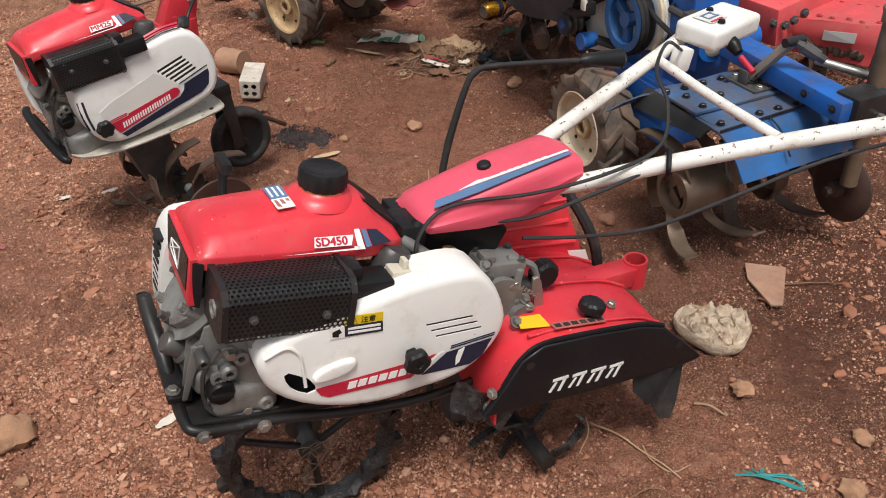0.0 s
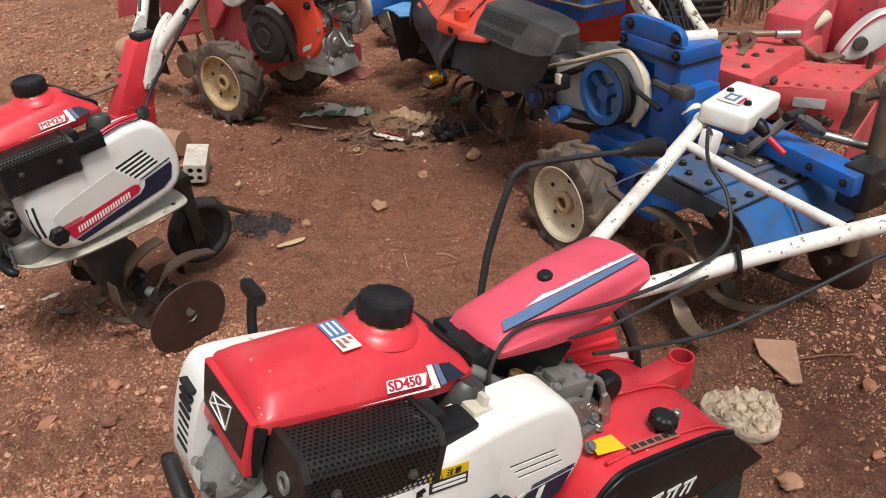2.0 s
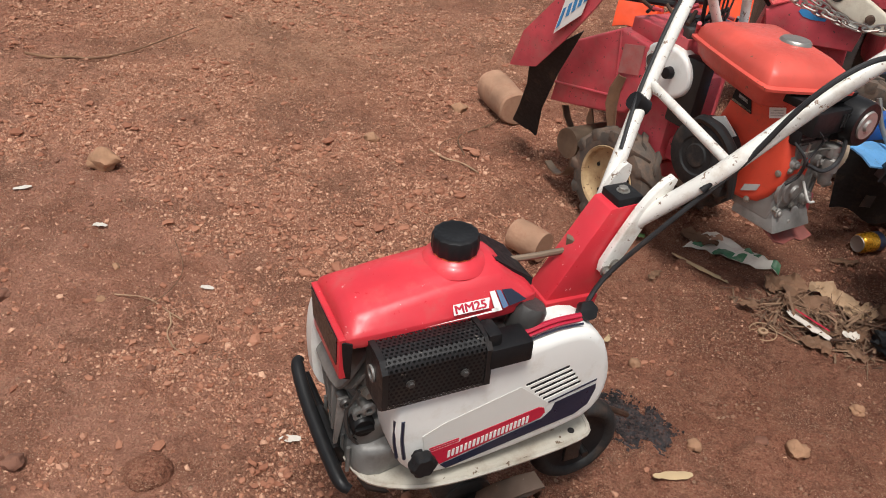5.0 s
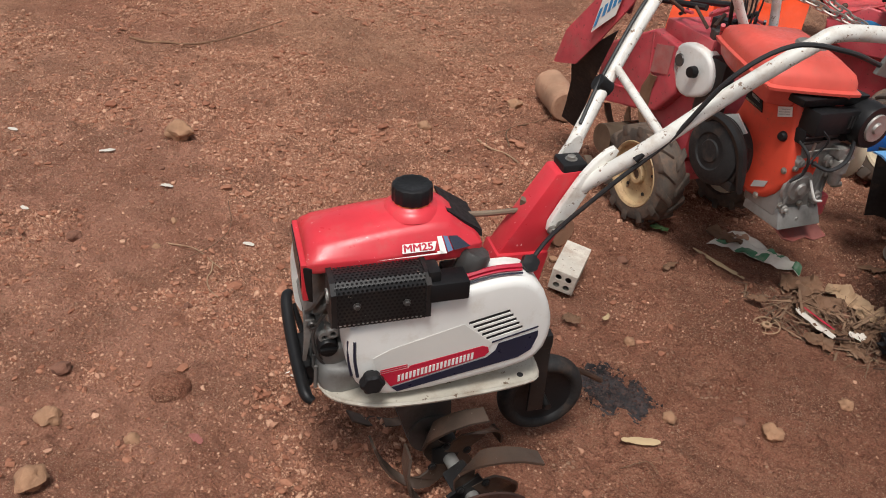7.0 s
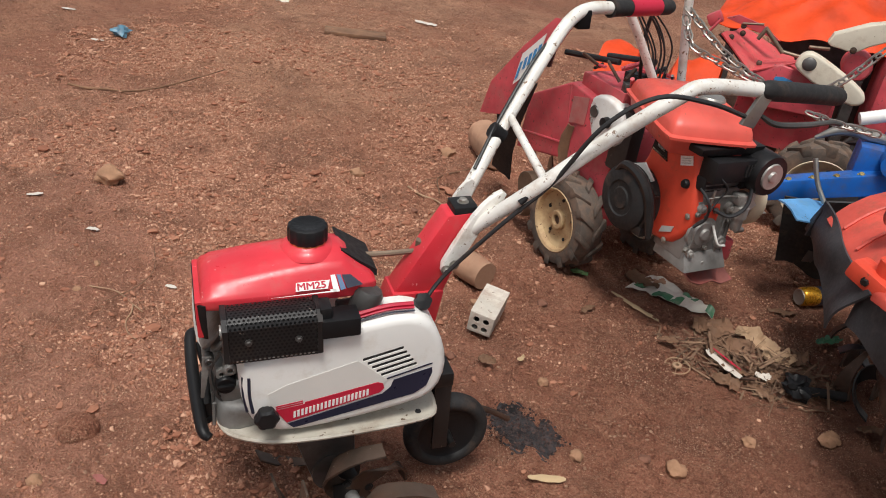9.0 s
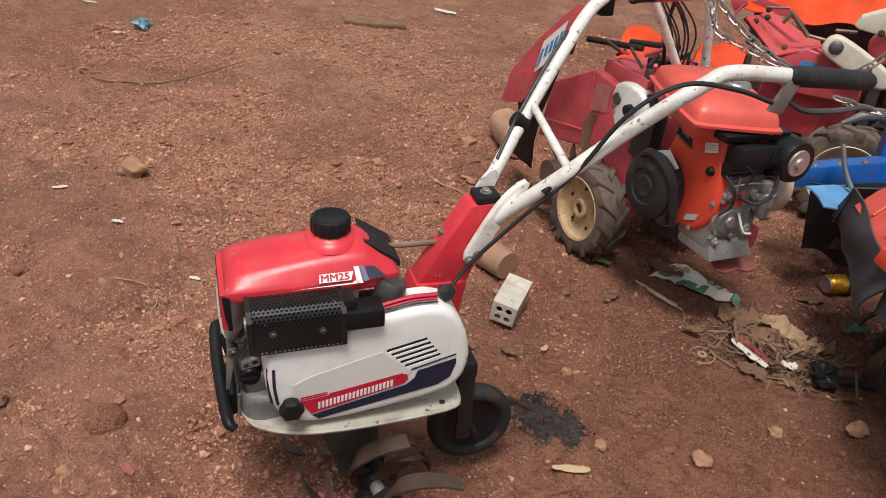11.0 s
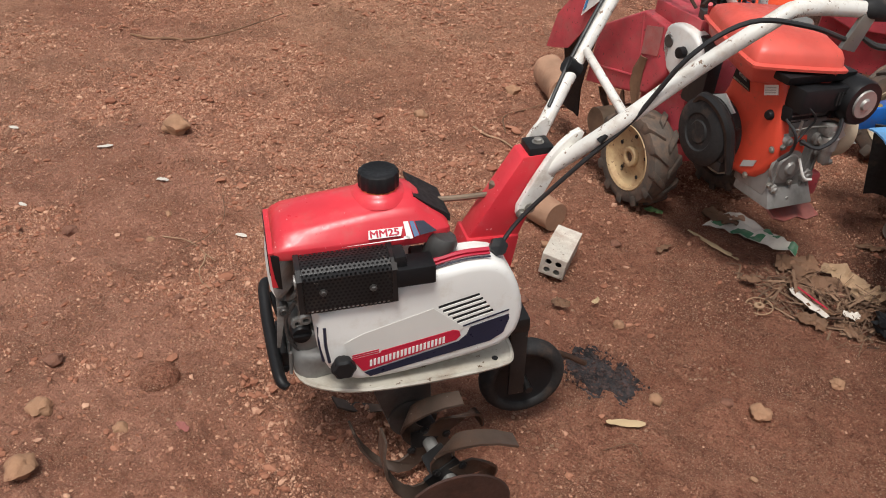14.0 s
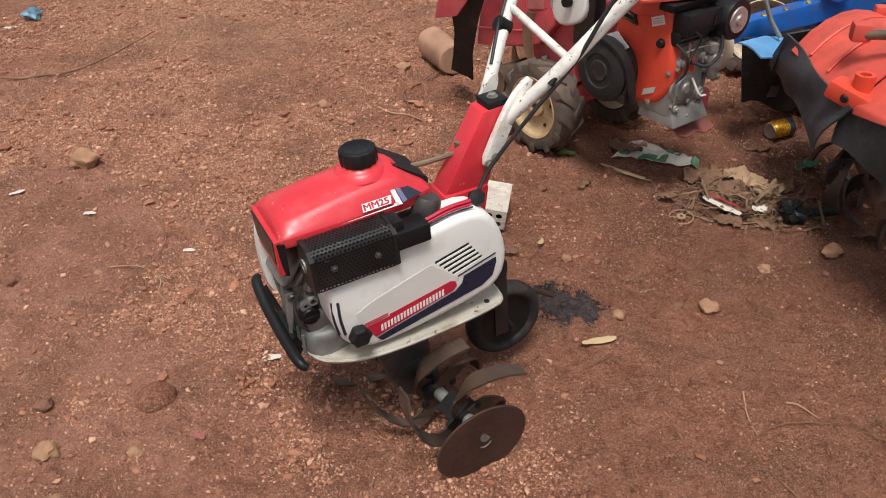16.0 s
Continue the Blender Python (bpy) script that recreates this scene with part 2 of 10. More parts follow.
def ground_material():
    """Trodden laterite: smooth fine soil, drifts of pale grit, machine shade painted as dark stretches beside and under
    the parked row.
    """
    m, nt, p, co = blank("red laterite soil")

    def math_node(op, x, y):
        n = nt.nodes.new("ShaderNodeMath")
        n.operation = op
        for i, v in enumerate((x, y)):
            if isinstance(v, (int, float)):
                n.inputs[i].default_value = v
            else:
                nt.links.new(v, n.inputs[i])
        return n.outputs[0]
    a = tex_noise(nt, co, 0.8, 5, 0.6)
    b = tex_noise(nt, co, 6.0, 6, 0.62)
    g = tex_noise(nt, co, 42, 6, 0.66)
    f = tex_noise(nt, co, 190, 5, 0.72)
    c = mix_rgb(nt, ramp(nt, a, 0.32, 0.68), (0.355, 0.137, 0.084), (0.424, 0.188, 0.121))
    damp_shade = tex_noise(nt, co, 2.6, 6, 0.62)
    sand = tex_noise(nt, co, 0.55, 4, 0.6)
    spread = nt.nodes.new("ShaderNodeVectorMath")
    spread.operation = "DISTANCE"
    spread.inputs[1].default_value = (1.20, 1.75, 0)
    nt.links.new(co, spread.inputs[0])
    edge = math_node("ADD", spread.outputs["Value"], ramp(nt, damp_shade, 0.3, 0.7, -0.40, 0.40))
    far = math_node("MULTIPLY", ramp(nt, edge, 2.2, 4.6), ramp(nt, sand, 0.40, 0.62))
    c = mix_rgb(nt, ramp(nt, far, 0, 1, 0, 0.80), c, (0.610, 0.345, 0.215))
    mid = tex_noise(nt, co, 15, 5, 0.7)
    c = mix_rgb(nt, ramp(nt, mid, 0.52, 0.66, 0, 0.55), c, (0.227, 0.086, 0.050))
    c = mix_rgb(nt, ramp(nt, mid, 0.46, 0.32, 0, 0.35), c, (0.512, 0.274, 0.172))
    c = mix_rgb(nt, ramp(nt, b, 0.48, 0.66, 0, 0.50), c, (0.246, 0.095, 0.056))
    # Soil tone drift; low spots also carry crevice shade in their dark colour.
    c = mix_rgb(nt, ramp(nt, g, 0.52, 0.64, 0, 0.40), c, (0.473, 0.242, 0.150))
    c = mix_rgb(nt, ramp(nt, g, 0.46, 0.35, 0, 0.70), c, (0.182, 0.068, 0.040))
    c = mix_rgb(nt, ramp(nt, f, 0.535, 0.61, 0, 0.45), c, (0.611, 0.371, 0.239))
    c = mix_rgb(nt, ramp(nt, f, 0.47, 0.39, 0, 0.55), c, (0.103, 0.039, 0.023))
    c = mix_rgb(nt, ramp(nt, damp_shade, 0.60, 0.74, 0, 0.40), c, (0.163, 0.065, 0.040))
    # Shade beside the blue machine, painted into the soil colour.
    c = mix_rgb(nt, ramp(nt, edge, 1.00, 0.35, 0, 0.72), c, (0.108, 0.048, 0.033))
    # Two more dark spots: shade under the parked row, put into the soil colour.
    for place, reach in (((0.50, 3.30, 0), 0.95), ((1.35, 2.75, 0), 0.9)):
        oil = nt.nodes.new("ShaderNodeVectorMath")
        oil.operation = "DISTANCE"
        oil.inputs[1].default_value = place
        nt.links.new(co, oil.inputs[0])
        rim = math_node("ADD", oil.outputs["Value"], ramp(nt, damp_shade, 0.3, 0.7, -0.25, 0.25))
        c = mix_rgb(nt, ramp(nt, rim, reach, 0.30, 0, 0.52), c, (0.120, 0.055, 0.038))
    yard = nt.nodes.new("ShaderNodeVectorMath")
    yard.operation = "DISTANCE"
    yard.inputs[1].default_value = (-2.6, 2.0, 0)
    nt.links.new(co, yard.inputs[0])
    open_side = math_node("ADD", yard.outputs["Value"], ramp(nt, a, 0.3, 0.7, -0.7, 0.7))
    dust = math_node("MULTIPLY", ramp(nt, open_side, 2.3, 0.8), ramp(nt, b, 0.62, 0.42, 0.35, 1.0))
    c = mix_rgb(nt, ramp(nt, dust, 0, 1, 0, 0.42), c, (0.640, 0.330, 0.230))
    heights = []
    for scale, gate, lo, hi in ((150, 2.3, 0.50, 0.60), (260, 3.9, 0.46, 0.57), (75, 5.0, 0.56, 0.64)):
        v = nt.nodes.new("ShaderNodeTexVoronoi")
        v.inputs["Scale"].default_value = scale
        nt.links.new(co, v.inputs["Vector"])
        patch = ramp(nt, tex_noise(nt, co, gate, 6, 0.66), lo, hi)
        mul = math_node("MULTIPLY", ramp(nt, v.outputs["Distance"], 0.46, 0.26), patch)
        tone = nt.nodes.new("ShaderNodeSeparateColor")
        nt.links.new(v.outputs["Color"], tone.inputs[0])
        grain = mix_rgb(nt, tone.outputs[0], (0.374, 0.167, 0.104), (0.630, 0.414, 0.283))
        keep = math_node("MULTIPLY", mul, ramp(nt, tone.outputs[1], 0.25, 0.45))
        gap = math_node("MULTIPLY", math_node("SUBTRACT", 1.0, keep), patch)
        # Shade between the grains, painted as darker soil.
        c = mix_rgb(nt, ramp(nt, gap, 0.5, 1.0, 0, 0.28), c, (0.158, 0.062, 0.038))
        c = mix_rgb(nt, ramp(nt, keep, 0.1, 0.7, 0, 0.80), c, grain)
        heights.append((keep, 0.34 / scale))
    nt.links.new(c, p.inputs["Base Color"])
    nt.links.new(ramp(nt, a, 0.3, 0.7, 0.80, 0.96), p.inputs["Roughness"])
    p.inputs["Specular IOR Level"].default_value = 0.2
    last = None
    for h, dist in ((b, 0.050), (mid, 0.045), (g, 0.040), (f, 0.007), *heights):
        n = nt.nodes.new("ShaderNodeBump")
        n.inputs["Strength"].default_value, n.inputs["Distance"].default_value = 0.95, dist
        nt.links.new(h, n.inputs["Height"])
        if last:
            nt.links.new(last, n.inputs["Normal"])
        last = n.outputs[0]
    nt.links.new(last, p.inputs["Normal"])
    return m


def gravel_material(name, low, high):
    """Grit whose pieces differ in tone one from the other."""
    m, nt, p, co = blank(name)
    rnd = nt.nodes.new("ShaderNodeNewGeometry").outputs["Random Per Island"]
    c = mix_rgb(nt, rnd, low, high)
    c = mix_rgb(nt, ramp(nt, tex_noise(nt, co, 60, 4), 0.45, 0.75, 0, 0.35), c, SOIL)
    nt.links.new(c, p.inputs["Base Color"])
    p.inputs["Roughness"].default_value = 0.9
    p.inputs["Specular IOR Level"].default_value = 0.25
    return m


GRIT_TAN = gravel_material("tan grit", (0.34, 0.152, 0.094), (0.68, 0.410, 0.275))
CLOD = gravel_material("soil clods", (0.266, 0.107, 0.064), (0.414, 0.193, 0.120))
GRIT_RED = gravel_material("red grit", (0.256, 0.105, 0.062), (0.453, 0.231, 0.144))


# ---- mesh tools ----
def V(*a):
    return Vector(a)


def link_mesh(name, bm, material, smooth=38):
    me = bpy.data.meshes.new(name)
    bmesh.ops.recalc_face_normals(bm, faces=bm.faces)
    bm.to_mesh(me)
    bm.free()
    me.materials.append(material)
    if smooth:
        me.shade_smooth()
        me.set_sharp_from_angle(angle=radians(smooth))
    return new(name, me)


def part(name, bm, material, parent, label="", smooth=38):
    """One mesh object under a thing or a part, its vertices given in the thing's own frame."""
    ob = link_mesh(name, bm, material, smooth)
    ob.parent = parent
    top = parent
    while top.parent:
        top = top.parent
    if parent is not top:
        ob.matrix_parent_inverse = Matrix.Identity(4)
    if "frame_x" in FRAMES.get(top.name, {}):
        base = FRAMES[top.name]["frame_x"]
        ob.matrix_basis = base if parent is top else Matrix.Identity(4)
    if label:
        ob["label"] = label
    return ob


FRAMES = {}


def thing(name, m, base, label, category, group="", kind=""):
    """An Empty at the pose base; the parts' own frame is m."""
    e = new(name)
    e.empty_display_size = 0.05
    e.matrix_basis = base
    FRAMES[e.name] = {"frame_x": base.inverted() @ m}
    return tagged(e, label, category, group, kind)


def solid(name, bm, material, label, category, group="", kind="", m=None, smooth=38):
    ob = link_mesh(name, bm, material, smooth)
    if m is not None:
        ob.matrix_basis = m
    return tagged(ob, label, category, group, kind)


def moved(bm, m):
    bmesh.ops.transform(bm, matrix=m, verts=bm.verts)
    return bm


def joined(*bms):
    out = bms[0]
    for b in bms[1:]:
        me = bpy.data.meshes.new("tmp")
        b.to_mesh(me)
        b.free()
        out.from_mesh(me)
        bpy.data.meshes.remove(me)
    return out


def box(cx, cy, cz, sx, sy, sz, r=0.004, seg=2):
    bm = bmesh.new()
    bmesh.ops.create_cube(bm, size=1)
    bmesh.ops.scale(bm, vec=(sx, sy, sz), verts=bm.verts)
    if r:
        bmesh.ops.bevel(bm, geom=bm.edges[:], offset=min(r, 0.45 * min(sx, sy, sz)), segments=seg, affect="EDGES", profile=0.6)
    bmesh.ops.translate(bm, vec=(cx, cy, cz), verts=bm.verts)
    return bm


def hexa(bottom, top, r=0.003):
    """A bevelled block between two quads of four points."""
    bm = bmesh.new()
    b, t = [bm.verts.new(p) for p in bottom], [bm.verts.new(p) for p in top]
    bm.faces.new(b[::-1]), bm.faces.new(t)
    for i in range(4):
        bm.faces.new((b[i], b[(i + 1) % 4], t[(i + 1) % 4], t[i]))
    if r:
        bmesh.ops.bevel(bm, geom=bm.edges[:], offset=r, segments=2, affect="EDGES", profile=0.6)
    return bm


def chaikin(pts, n=1, closed=True):
    pts = [Vector(p) for p in pts]
    for _ in range(n):
        out = []
        k = len(pts)
        for i in range(k if closed else k - 1):
            a, b = pts[i], pts[(i + 1) % k]
            out += [a * 0.75 + b * 0.25, a * 0.25 + b * 0.75]
        pts = out if closed else [pts[0], *out, pts[-1]]
    return pts


def catmull(pts, steps=6):
    pts = [Vector(p) for p in pts]
    if len(pts) < 3:
        return pts
    ext = [pts[0] * 2 - pts[1], *pts, pts[-1] * 2 - pts[-2]]
    out = []
    for i in range(1, len(ext) - 2):
        a, b, c, d = ext[i - 1:i + 3]
        for s in range(steps):
            t = s / steps
            out.append(0.5 * (2 * b + (c - a) * t + (2 * a - 5 * b + 4 * c - d) * t * t + (3 * b - a - 3 * c + d) * t ** 3))
    return out + [pts[-1]]


def rings(loops, cap=True, closed=False):
    """A skin over loops of equally many points."""
    bm = bmesh.new()
    rows = [[bm.verts.new(p) for p in l] for l in loops]
    n = len(rows[0])
    pairs = list(zip(rows, rows[1:])) + ([(rows[-1], rows[0])] if closed else [])
    for a, b in pairs:
        for i in range(n):
            bm.faces.new((a[i], a[(i + 1) % n], b[(i + 1) % n], b[i]))
    if cap and not closed:
        bm.faces.new(rows[0][::-1]), bm.faces.new(rows[-1])
    return bm


def tube(pts, r, seg=10, steps=6, smooth=True):
    """A round bar along points; r: one radius or one for each point."""
    path = catmull(pts, steps) if smooth else [Vector(p) for p in pts]
    n = len(path)
    rad = [r] * n if isinstance(r, (int, float)) else [float(np.interp(i / (n - 1), np.linspace(0, 1, len(r)), r)) for i in range(n)]
    up, loops = None, []
    for i, p in enumerate(path):
        d = (path[min(i + 1, n - 1)] - path[max(i - 1, 0)]).normalized()
        if up is None:
            up = d.orthogonal().normalized()
        up = (up - d * up.dot(d)).normalized()
        side = d.cross(up)
        loops.append([p + (up * math.cos(a) + side * math.sin(a)) * rad[i] for a in np.linspace(0, 2 * math.pi, seg, endpoint=False)])
    return rings(loops)


def lathe(profile, seg=32, axis="Z", wave=0.0, waves=12, closed=False):
    """A body turned about an axis from (radius, height) pairs."""
    loops = []
    for r, h in profile:
        l = []
        for a in np.linspace(0, 2 * math.pi, seg, endpoint=False):
            q = r * (1 + wave * math.cos(a * waves))
            l.append(V(q * math.cos(a), q * math.sin(a), h))
        loops.append(l)
    bm = rings(loops, closed=closed)
    if axis == "Y":
        moved(bm, Matrix.Rotation(radians(90), 4, "X"))
    elif axis == "X":
        moved(bm, Matrix.Rotation(radians(90), 4, "Y"))
    return bm


def offset_loop(pts, d):
    """A closed 2D loop moved inwards by d."""
    n = len(pts)
    area = sum(pts[i].x * pts[(i + 1) % n].y - pts[(i + 1) % n].x * pts[i].y for i in range(n))
    s = 1 if area > 0 else -1
    out = []
    for i in range(n):
        a, b, c = pts[i - 1], pts[i], pts[(i + 1) % n]
        t = ((b - a).normalized() + (c - b).normalized()).normalized()
        out.append(b + V(-t.y, t.x) * d * s)
    return out


def slab(outline, y0, y1, rnd=0.006, holes=(), soften=1):
    """A panel with the outline (x, z), from its front y0 to its back y1, with a rounded front edge and holes through it."""
    o = chaikin([V(*p) for p in outline], soften) if soften else [V(*p) for p in outline]
    s = 1 if y1 > y0 else -1
    bm = bmesh.new()
    prof = [(0, y1)] + [(rnd * (1 - math.cos(a)), y0 + s * rnd * (1 - math.sin(a))) for a in np.linspace(0, math.pi / 2, 5)] if rnd else [(0, y1), (0, y0)]
    loops = []
    for d, y in prof:
        loops.append([bm.verts.new((p.x, y, p.y)) for p in (offset_loop(o, d) if d else o)])
    n = len(o)
    for a, b in zip(loops, loops[1:]):
        for i in range(n):
            bm.faces.new((a[i], a[(i + 1) % n], b[(i + 1) % n], b[i]))
    bm.faces.new(loops[0])
    if not holes:
        bm.faces.new(loops[-1])
        return bm
    front = [bm.edges.get((loops[-1][i], loops[-1][(i + 1) % n])) for i in range(n)]
    for h in holes:
        f = [bm.verts.new((p[0], y0, p[1])) for p in h]
        g = [bm.verts.new((p[0], y0 + s * 0.003, p[1])) for p in h]
        k = len(h)
        front += [bm.edges.new((f[i], f[(i + 1) % k])) for i in range(k)]
        for i in range(k):
            bm.faces.new((f[i], g[i], g[(i + 1) % k], f[(i + 1) % k]))
    bmesh.ops.triangle_fill(bm, use_beauty=True, use_dissolve=False, edges=front)
    return bm


def plate(pts, normal, thick):
    """A flat piece with the outline pts in space, thick along normal."""
    n = Vector(normal).normalized() * thick
    pts = [Vector(p) for p in pts]
    return rings([pts, [p + n for p in pts]])


def sheet(grid, thick):
    """A bent sheet over a grid of points, with thickness."""
    bm = bmesh.new()
    g = [[bm.verts.new(p) for p in row] for row in grid]
    for a, b in zip(g, g[1:]):
        for i in range(len(a) - 1):
            bm.faces.new((a[i], a[i + 1], b[i + 1], b[i]))
    bmesh.ops.recalc_face_normals(bm, faces=bm.faces)
    bmesh.ops.solidify(bm, geom=bm.faces[:], thickness=thick)
    return bm


def bolt(p, axis, r=0.008, h=0.007):
    """A hexagon bolt head with its washer."""
    bm = joined(lathe([(0.001, 0), (r * 1.35, 0), (r * 1.35, h * 0.25), (0.001, h * 0.25)], 16), lathe([(0.001, h * 0.2), (r, h * 0.2), (r, h * 0.85), (r * 0.8, h), (0.001, h)], 6))
    q = Vector(axis).to_track_quat("Z", "Y").to_matrix().to_4x4()
    return moved(bm, Matrix.Translation(p) @ q)


def letters(text, size, thick=0.0006, shear=0.0, bold=0.0):
    """A line of type as a mesh, starting at the origin, in the x, y plane."""
    c = bpy.data.curves.new("type", "FONT")
    c.body, c.size, c.extrude, c.shear, c.offset, c.resolution_u = text, size, thick, shear, bold, 3
    o = bpy.data.objects.new("type", c)
    me = o.to_mesh()
    bm = bmesh.new()
    bm.from_mesh(me)
    o.to_mesh_clear()
    bpy.data.objects.remove(o)
    bpy.data.curves.remove(c)
    return bm


def on_plane(bm, origin, u, v):
    """Lay a piece drawn in x, y onto the plane through origin with the axes u and v."""
    u = Vector(u).normalized()
    w = u.cross(Vector(v)).normalized()
    v = w.cross(u)
    m = Matrix((u, v, w)).transposed().to_4x4()
    return moved(bm, Matrix.Translation(origin) @ m)


def flat(pts, thick=0.0008):
    return plate([(x, y, 0) for x, y in pts], (0, 0, 1), thick)


def bars(n, x0, y0, w, h, gap, shear=0.25):
    """A row of plain bars in place of lettering."""
    out = []
    for i in range(n):
        x = x0 + i * (w + gap)
        out.append(flat([(x, y0), (x + w, y0), (x + w + shear * h, y0 + h), (x + shear * h, y0 + h)]))
    return out


def casting(cx, cy, cz, sx, sy, sz, seed=0, amp=0.008, cuts=7):
    """A rough cast housing: a rounded block with bosses and hollows."""
    bm = bmesh.new()
    bmesh.ops.create_cube(bm, size=1)
    bmesh.ops.subdivide_edges(bm, edges=bm.edges[:], cuts=cuts, use_grid_fill=True)
    for v in bm.verts:
        q = v.co * 2
        k = (abs(q.x) ** 5 + abs(q.y) ** 5 + abs(q.z) ** 5) ** 0.2
        n = v.co.normalized()
        p = V(v.co.x * sx, v.co.y * sy, v.co.z * sz) / max(k, 0.3)
        p += n * amp * 1.6 * noise.noise(p * 22 + V(seed, seed * 2, 0))
        v.co = p + V(cx, cy, cz)
    return bm


# ---- ground ----
def height(x, y):
    h = 0.018 * noise.noise((x * 0.8, y * 0.8, 0.3)) + 0.009 * noise.noise((x * 3.1, y * 3.1, 1.7)) + 0.0045 * noise.noise((x * 11, y * 11, 4.1)) + 0.0095 * noise.noise((x * 27, y * 27, 7.7)) + 0.0058 * noise.noise((x * 52, y * 52, 3.9))
    rough = max(0.0, noise.noise((x * 1.6, y * 1.6, 9.2)) + 0.35)
    h += 0.030 * max(0.0, noise.noise((x * 7.3, y * 7.3, 6.1)) - 0.18) + 0.012 * max(0.0, noise.noise((x * 14.7, y * 14.7, 0.9)) - 0.12) - 0.010 * max(0.0, noise.noise((x * 10.1, y * 10.1, 5.2)) - 0.2)
    h += rough * (0.034 * max(0.0, noise.noise((x * 19, y * 19, 2.2)) - 0.10) + 0.018 * max(0.0, noise.noise((x * 41, y * 41, 5.5)) - 0.05))
    return h - 0.005


def axis_steps(lo, hi, step, far):
    a = list(np.arange(lo, hi, step))
    d, x = step, a[-1]
    right = []
    while x < far:
        d *= 1.22
        x += d
        right.append(x)
    d, x = step, lo
    left = []
    while x > -far:
        d *= 1.22
        x -= d
        left.append(x)
    return left[::-1] + a + right


def build_ground():
    xs, ys = axis_steps(-2.9, 1.6, 0.0080, 1500), axis_steps(0.7, 4.6, 0.0080, 1500)
    nx = len(xs)
    verts = [(x, y, height(x, y) if abs(x) < 60 and abs(y) < 60 else 0) for y in ys for x in xs]
    faces = [(j * nx + i, j * nx + i + 1, (j + 1) * nx + i + 1, (j + 1) * nx + i) for j in range(len(ys) - 1) for i in range(nx - 1)]
    me = bpy.data.meshes.new("ground")
    me.from_pydata(verts, [], faces)
    me.materials.append(ground_material())
    me.shade_smooth()
    return tagged(new("ground", me), "bare red laterite soil with fine gravel", "ground", kind="structure")


build_ground()


# ---- parts that the two small tillers share; origin at the middle of the fuel cap's top, x to the rear ----
def perforated(section, x0, x1, pitch, hole):
    """A sheet with rows of round holes, wrapped over a section of (y, z) points from x0 to x1."""
    sec = [Vector(p) for p in section]
    lens = [0.0]
    for a, b in zip(sec, sec[1:]):
        lens.append(lens[-1] + (b - a).length)

    def at(u, s):
        s = min(max(s, 0), lens[-1])
        for i in range(len(sec) - 1):
            if s <= lens[i + 1] + 1e-9:
                p = sec[i].lerp(sec[i + 1], (s - lens[i]) / (lens[i + 1] - lens[i]))
                return (u, p.x, p.y)
    nu, ns = int((x1 - x0) / pitch), int(lens[-1] / (pitch * 0.87))
    verts, faces = [], []
    for j in range(ns):
        for i in range(nu):
            cu, cs = x0 + (i + 0.5 + 0.5 * (j % 2) - 0.25) * (x1 - x0) / nu, (j + 0.5) * lens[-1] / ns
            k = len(verts)
            hu, hs = 0.5 * (x1 - x0) / nu, 0.5 * lens[-1] / ns
            ring = [(-1, -1), (0, -1), (1, -1), (1, 0), (1, 1), (0, 1), (-1, 1), (-1, 0)]
            verts += [at(cu + a * hu, cs + b * hs) for a, b in ring]
            verts += [at(cu + hole * a / math.hypot(a, b), cs + hole * b / math.hypot(a, b)) for a, b in ring]
            faces += [(k + a, k + (a + 1) % 8, k + 8 + (a + 1) % 8, k + 8 + a) for a in range(8)]
    me = bpy.data.meshes.new("tmp")
    me.from_pydata(verts, [], faces)
    bm = bmesh.new()
    bm.from_mesh(me)
    bpy.data.meshes.remove(me)
    bmesh.ops.remove_doubles(bm, verts=bm.verts, dist=1e-5)
    return bm


def tank_mesh():
    """(x, half width, skirt top, ridge half width, ridge height, crown height)"""
    st = [(-0.190, 0.072, -0.097, 0.052, -0.087, -0.083), (-0.183, 0.077, -0.092, 0.053, -0.076, -0.070), (-0.168, 0.079, -0.091, 0.053, -0.068, -0.060), (-0.10, 0.080, -0.091, 0.054, -0.059, -0.049),
          (-0.03, 0.080, -0.091, 0.053, -0.052, -0.040), (0.03, 0.080, -0.091, 0.052, -0.048, -0.036), (0.055, 0.079, -0.090, 0.051, -0.050, -0.040), (0.085, 0.075, -0.089, 0.053, -0.071, -0.066), (0.104, 0.068, -0.092, 0.056, -0.084, -0.082), (0.111, 0.060, -0.095, 0.052, -0.092, -0.091)]
    loops = []
    keys = [s[0] for s in st]
    for x in [*np.linspace(-0.190, -0.168, 5), *np.linspace(-0.15, 0.05, 12), *np.linspace(0.056, 0.111, 9)]:
        w, zs, yr, zr, zc = (float(np.interp(x, keys, [s[i] for s in st])) for i in range(1, 6))
        ring = [(-w * 0.97, -0.110), (-w, -0.106), (-w, zs), (-w * 0.985, zs + 0.003), (-yr - 0.004, zr - 0.004), (-yr + 0.006, zr), (-yr * 0.4, zc), (yr * 0.4, zc), (yr - 0.006, zr), (yr + 0.004, zr - 0.004), (w * 0.985, zs + 0.003), (w, zs), (w, -0.106), (w * 0.97, -0.110)]
        loops.append([V(x, p.x, p.y) for p in chaikin([V(*q) for q in ring], 1)])
    return rings(loops)


